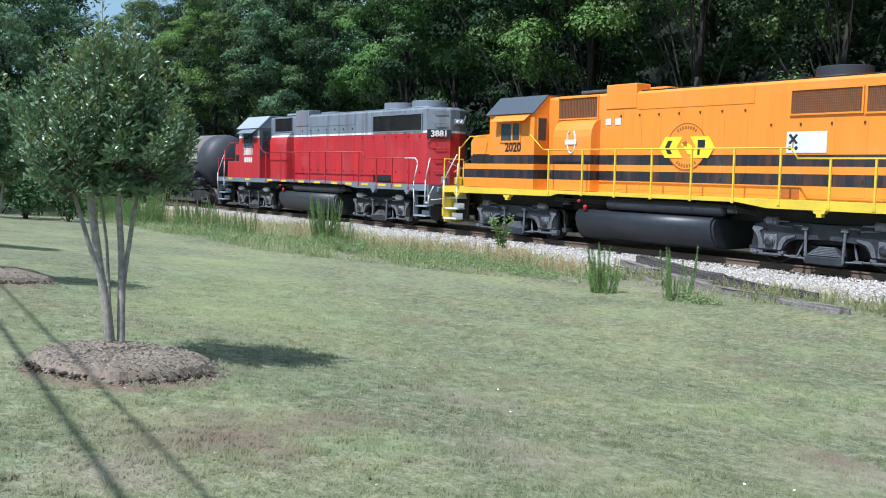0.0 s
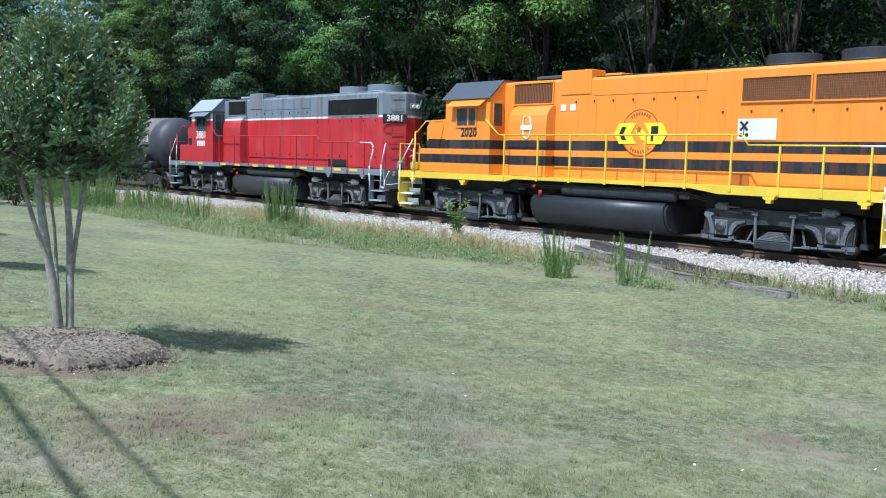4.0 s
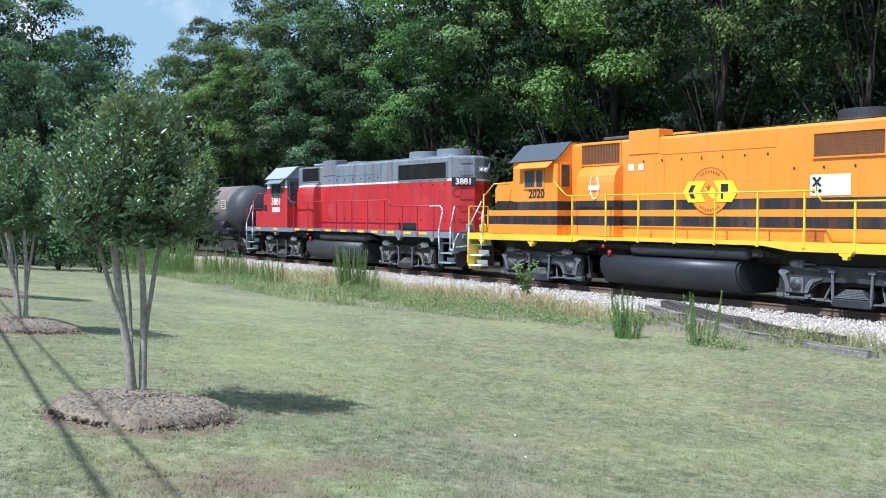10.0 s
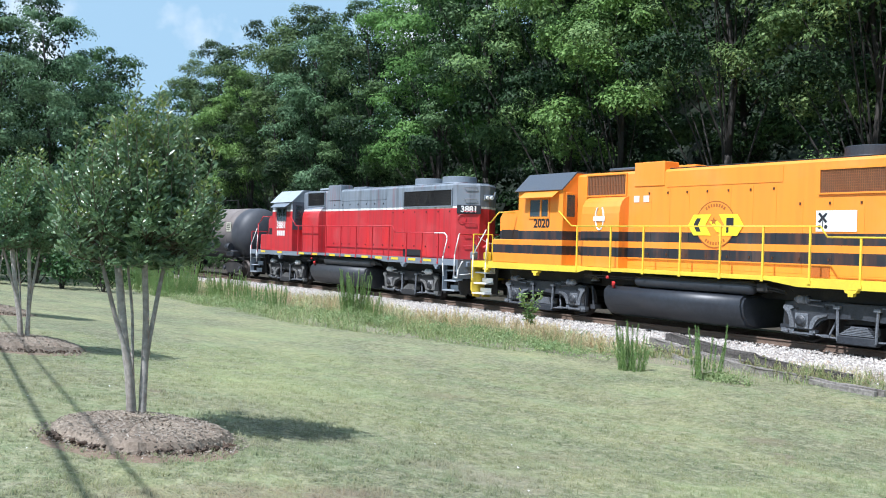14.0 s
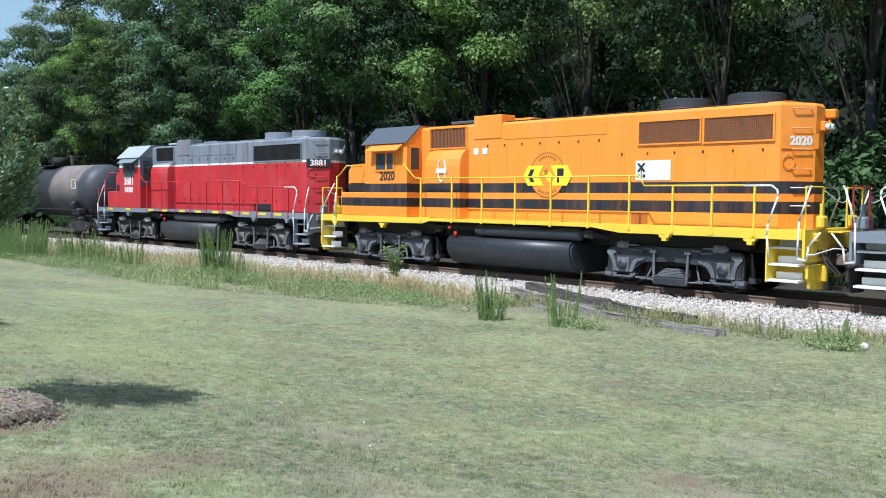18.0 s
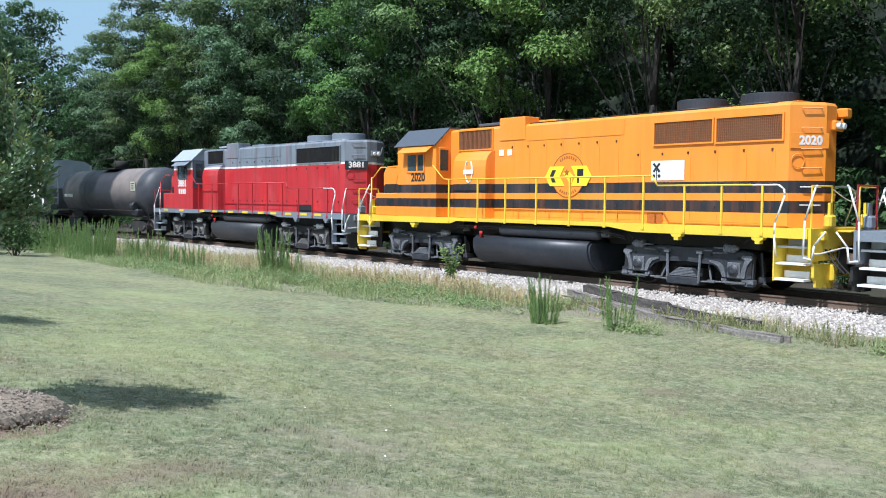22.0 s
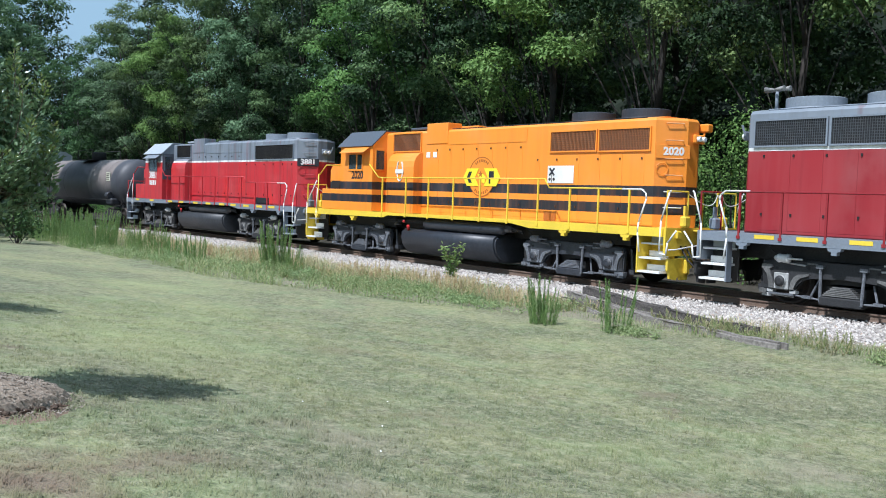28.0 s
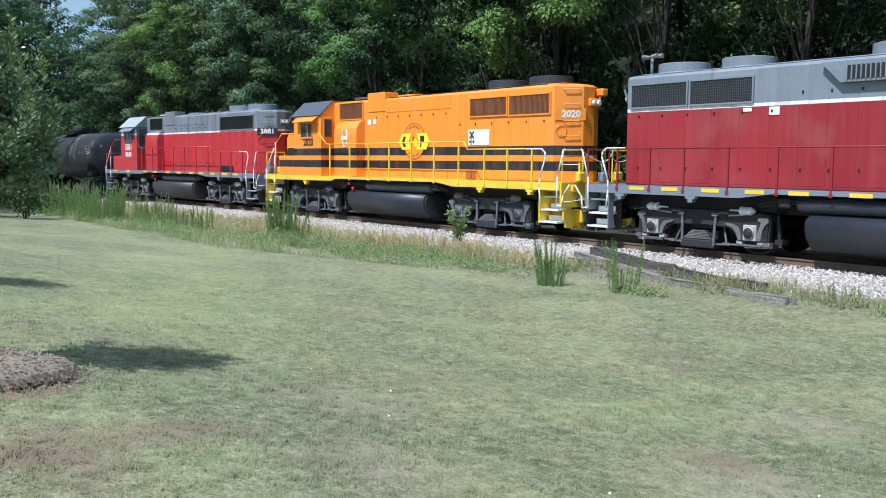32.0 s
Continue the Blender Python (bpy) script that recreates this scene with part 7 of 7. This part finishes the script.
def forb_patch(x, y, w, h, seed):
    """A low mound of broad-leaved weeds at the lawn's edge."""
    rng = np.random.default_rng(seed)
    rd = random.Random(seed)
    p = empty("forb_patch", "low leafy green weeds spreading along the lawn edge", "weeds", "low weed patches on the verge")
    p.location = (x, y, ground_z(x, y) - 0.02)
    bm = bmesh.new()
    lobes = []
    for k in range(14):
        a, d = k * 2.4, w * math.sqrt(rd.random())
        c = (math.cos(a) * d * 1.3, math.sin(a) * d * 0.7, h * rd.uniform(0.25, 0.75) * (1.1 - 0.5 * d / w))
        lobes.append((c, (rd.uniform(0.14, 0.30), rd.uniform(0.14, 0.26), rd.uniform(0.08, 0.17))))
        rod(bm, (c[0] * 0.7, c[1] * 0.7, -0.03), c, 0.005, 4, 0.002)
    tagged(part("stem", bm, M_FORB, p), "", "", "", "stuff")
    V, F = lobe_leaves(lobes, 3200, (0.025, 0.06), rng, up=0.4, inner=0.4)
    V[:, 2] = np.maximum(V[:, 2], 0.0)
    lf = new("leaves", mesh_of("leaves", V, F, M_FORB))
    lf.parent = p


for i, (x, y, w, h) in enumerate(((-6.4, -7.3, 0.7, 0.5), (-5.4, -7.0, 0.6, 0.42), (-7.6, -7.6, 0.6, 0.4), (-4.2, -7.1, 0.7, 0.36), (-3.0, -6.7, 0.7, 0.36), (-1.6, -6.5, 0.8, 0.34), (-0.2, -6.3, 0.8, 0.32), (1.1, -6.5, 0.6, 0.26), (-9.4, -7.9, 0.7, 0.36), (-11.6, -8.3, 0.7, 0.36), (-2.2, -5.7, 0.6, 0.3), (-14.2, -8.5, 0.8, 0.4), (5.75, -6.7, 0.38, 0.12), (9.9, -5.4, 0.3, 0.2))):
    forb_patch(x, y, w, h, 260 + i)


def weed_clump(x, y, h, r, n, seed, name="weed_clump", label="dense clump of tall feathery green weeds", mat=None):
    """Tall upright weeds: many stems clothed in fine leaves."""
    rng = np.random.default_rng(seed)
    rd = random.Random(seed)
    w = empty(name, label, "weeds", "weed clumps on the verge")
    w.location = (x, y, ground_z(x, y) - 0.03)
    bm = bmesh.new()
    P, N = [], []
    for k in range(n):
        a, d = rd.uniform(0, 6.28), r * math.sqrt(rd.random())
        p = Vector((math.cos(a) * d, math.sin(a) * d, 0))
        hh = h * rd.uniform(0.3, 1.12)
        q = p + Vector((math.cos(a) * 0.12 * hh + rd.gauss(0, 0.05), math.sin(a) * 0.12 * hh + rd.gauss(0, 0.05), hh))
        rod(bm, p, q, 0.007, 4, 0.003)
        for j in range(int(240 * hh)):
            f = rd.uniform(0.05, 1.02)
            s = p.lerp(q, f)
            g = rd.uniform(0, 6.28)
            P.append(s + Vector((math.cos(g), math.sin(g), 0.4)) * rd.uniform(0.004, 0.034) * (1.2 - 0.85 * f))
            N.append((math.cos(g), math.sin(g), 0.12))
    tagged(part("stem", bm, mat or M_WEED, w), "", "", "", "stuff")
    P, N = np.array([tuple(p) for p in P]), np.array(N) + rng.normal(size=(len(N), 3)) * 0.35 + np.array([0, 0, 0.35])
    V, F = kites(P, N, rng.uniform(0.04, 0.10, len(P)), rng, 0.10, -3.4)
    lf = new("leaves", mesh_of("leaves", V, F, mat or M_WEED))
    lf.parent = w
    return w


for i, (x, y, h, r, n) in enumerate(((-8.0, -6.4, 1.35, 0.38, 74), (-6.9, -6.5, 0.8, 0.35, 24), (4.05, -7.2, 0.85, 0.25, 38), (5.45, -6.75, 0.9, 0.26, 18), (-11.0, -7.6, 0.9, 0.3, 24),
                                     (-15.2, -7.4, 0.85, 0.8, 54), (-17.0, -7.0, 1.05, 0.7, 70), (-13.4, -7.4, 0.7, 0.6, 36), (-24.6, -8.0, 1.25, 1.0, 90), (-27.0, -7.6, 1.3, 1.0, 80), (-22.8, -8.4, 1.05, 0.9, 70), (-18.6, -8.4, 1.2, 0.9, 90), (-20.4, -7.8, 1.3, 1.0, 90), (-22.5, -7.2, 1.3, 1.0, 70), (9.9, -5.2, 0.5, 0.3, 14), (11.2, -4.7, 0.55, 0.3, 12))):
    weed_clump(x, y, h, r, n, 60 + i)


for i, (x, y, h, r, n) in enumerate(((-2.3, -4.5, 0.42, 0.45, 60), (-1.2, -4.8, 0.36, 0.5, 60), (-3.9, -4.3, 0.34, 0.4, 40), (0.4, -4.9, 0.3, 0.4, 34), (-6.0, -5.2, 0.36, 0.5, 44), (2.6, -5.3, 0.3, 0.4, 30), (6.3, -5.1, 0.34, 0.4, 34), (8.6, -5.0, 0.34, 0.5, 34), (-12.3, -6.2, 0.5, 0.5, 44), (3.2, -4.75, 0.3, 0.4, 24), (5.3, -4.75, 0.3, 0.5, 26), (6.6, -5.15, 0.26, 0.5, 24), (7.6, -5.0, 0.3, 0.5, 26), (-8.9, -5.6, 0.55, 0.6, 60), (-10.2, -6.0, 0.5, 0.6, 60), (-4.6, -5.4, 0.5, 0.6, 60), (-0.4, -5.4, 0.42, 0.6, 50), (1.4, -5.6, 0.36, 0.5, 44), (-16.0, -6.6, 0.5, 0.7, 60))):
    weed_clump(x, y, h, r, n, 160 + i, "dry_grass_tuft", "tuft of half-dry straw and green grass" if x > 2 else "tuft of dry golden grass on the verge", M_VERGE if x > 2 else M_DRY)


def sapling():
    """A broad-leaved seedling growing at the ballast's edge."""
    rng = np.random.default_rng(77)
    rd = random.Random(77)
    s = empty("sapling", "bright green broad-leaved seedling at the ballast edge", "sapling")
    s.location = (-3.2, -3.5, -0.3)
    bm = bmesh.new()
    P, N = [], []
    for k in range(7):
        a = k * 0.9
        q = Vector((math.cos(a) * 0.26, math.sin(a) * 0.26, 1.2 * rd.uniform(0.55, 1.05)))
        limb(bm, [(0, 0, -0.05), q * 0.5, q], 0.012, 0.004, 5)
        for j in range(36):
            f = rd.uniform(0.2, 1.05)
            P.append(tuple(q * f + Vector((rd.gauss(0, 0.07), rd.gauss(0, 0.07), rd.gauss(0, 0.04)))))
            N.append((rd.gauss(0, 0.5), rd.gauss(0, 0.5), 1))
    part("stem", bm, M_WEED, s)
    V, F = kites(np.array(P), np.array(N), rng.uniform(0.09, 0.17, len(P)), rng, 0.55)
    lf = new("leaves", mesh_of("leaves", V, F, M_WEED))
    lf.parent = s


sapling()

litter = bmesh.new()
bmesh.ops.create_icosphere(litter, subdivisions=2, radius=0.06)
for v in litter.verts:
    v.co += 0.015 * noise.noise_vector(v.co * 30)
lt = part("litter", litter, M_LITTER, None, "crumpled white scrap lying on the grass")
lt.location = (10.3, -5.06, ground_z(10.3, -5.06) + 0.05)
tagged(lt, "", "litter")


def overhead_wires():
    """Two service cables on wooden poles behind the camera; their shadows cross the lawn."""
    k = 4.6 / math.tan(radians(SUN_ELEV))
    ux, uy = SUN_AZ[0] / math.hypot(*SUN_AZ) * k, SUN_AZ[1] / math.hypot(*SUN_AZ) * k
    for (xa, ya), (xb, yb), thick in (((4.05, -18.2), (11.29, -18.91), 0.024), ((0.44, -17.54), (11.28, -18.58), 0.016)):
        d = Vector((xb - xa, yb - ya, 0)).normalized()
        mid = Vector(((xa + xb) / 2 + ux, (ya + yb) / 2 + uy, 5.3))
        bm = bmesh.new()
        pts = [mid + d * s + Vector((0, 0, 0.0003 * s * s)) for s in range(-36, 37, 6)]
        rail_tube(bm, pts, thick, 6)
        me = bpy.data.meshes.new("overhead_cable")
        bm.to_mesh(me)
        bm.free()
        me.materials.append(M_CABLE)
        tagged(new("overhead_cable", me), "black overhead service cable above the lawn", "cable", "overhead cables")
        CABLE_ENDS.append((pts[0], pts[-1]))
    for e in (0, 1):
        c = (CABLE_ENDS[0][e] + CABLE_ENDS[1][e]) / 2
        g = ground_z(c.x, c.y)
        bm = rod(bmesh.new(), (0, 0, -0.3), (0, 0, c.z - g + 0.6), 0.16, 12, 0.11)
        pole = part("utility_pole", bm, M_BARK, None, "wooden utility pole carrying the cables")
        pole.location = (c.x, c.y, g)
        tagged(pole, "", "pole", "utility poles")
        span = (CABLE_ENDS[0][e] - CABLE_ENDS[1][e])
        arm = bmesh.new()
        rod(arm, span * 0.5 + Vector((0, 0, c.z - g - 0.06)), span * -0.5 + Vector((0, 0, c.z - g - 0.06)), 0.05, 6)
        part("crossarm", arm, M_BARK, pole)


CABLE_ENDS = []
overhead_wires()


# ---- motion of the train ----
def motions():
    """The whole train creeps off towards -x after thirteen seconds."""
    times = [t for t, _ in ROLL]
    dist = [s for _, s in ROLL]
    grid = [0.0, 13.5, 14.0, 14.5, 15.0] + [15.5 + 0.5 * k for k in range(34)]
    def gone(t):
        return float(np.interp(t, times, dist))
    for car, wheels, x0, half_turn, length, r in ((orange, orange_wheels, 0.0, 0, 10.4, 0.508), (red, red_wheels, -18.03, 0, 10.4, 0.508), (maroon, maroon_wheels, 18.03, 180, 10.4, 0.508),
                                                  (tank, tank_wheels, -34.0, 0, 9.2, 0.457), (hopper, hopper_wheels, -49.75, 0, 12.4, 0.457)):
        walk(car, [(t, on_track(x0 + gone(t), length) @ pose(0, 0, 0, 0, 0, half_turn)) for t in grid])
        sign = -1 if half_turn else 1
        for w in wheels:
            x = w.location.x
            walk(w, [(t, pose(x, 0, r, 0, sign * math.degrees(gone(t) / r), 0)) for t in grid])


motions()
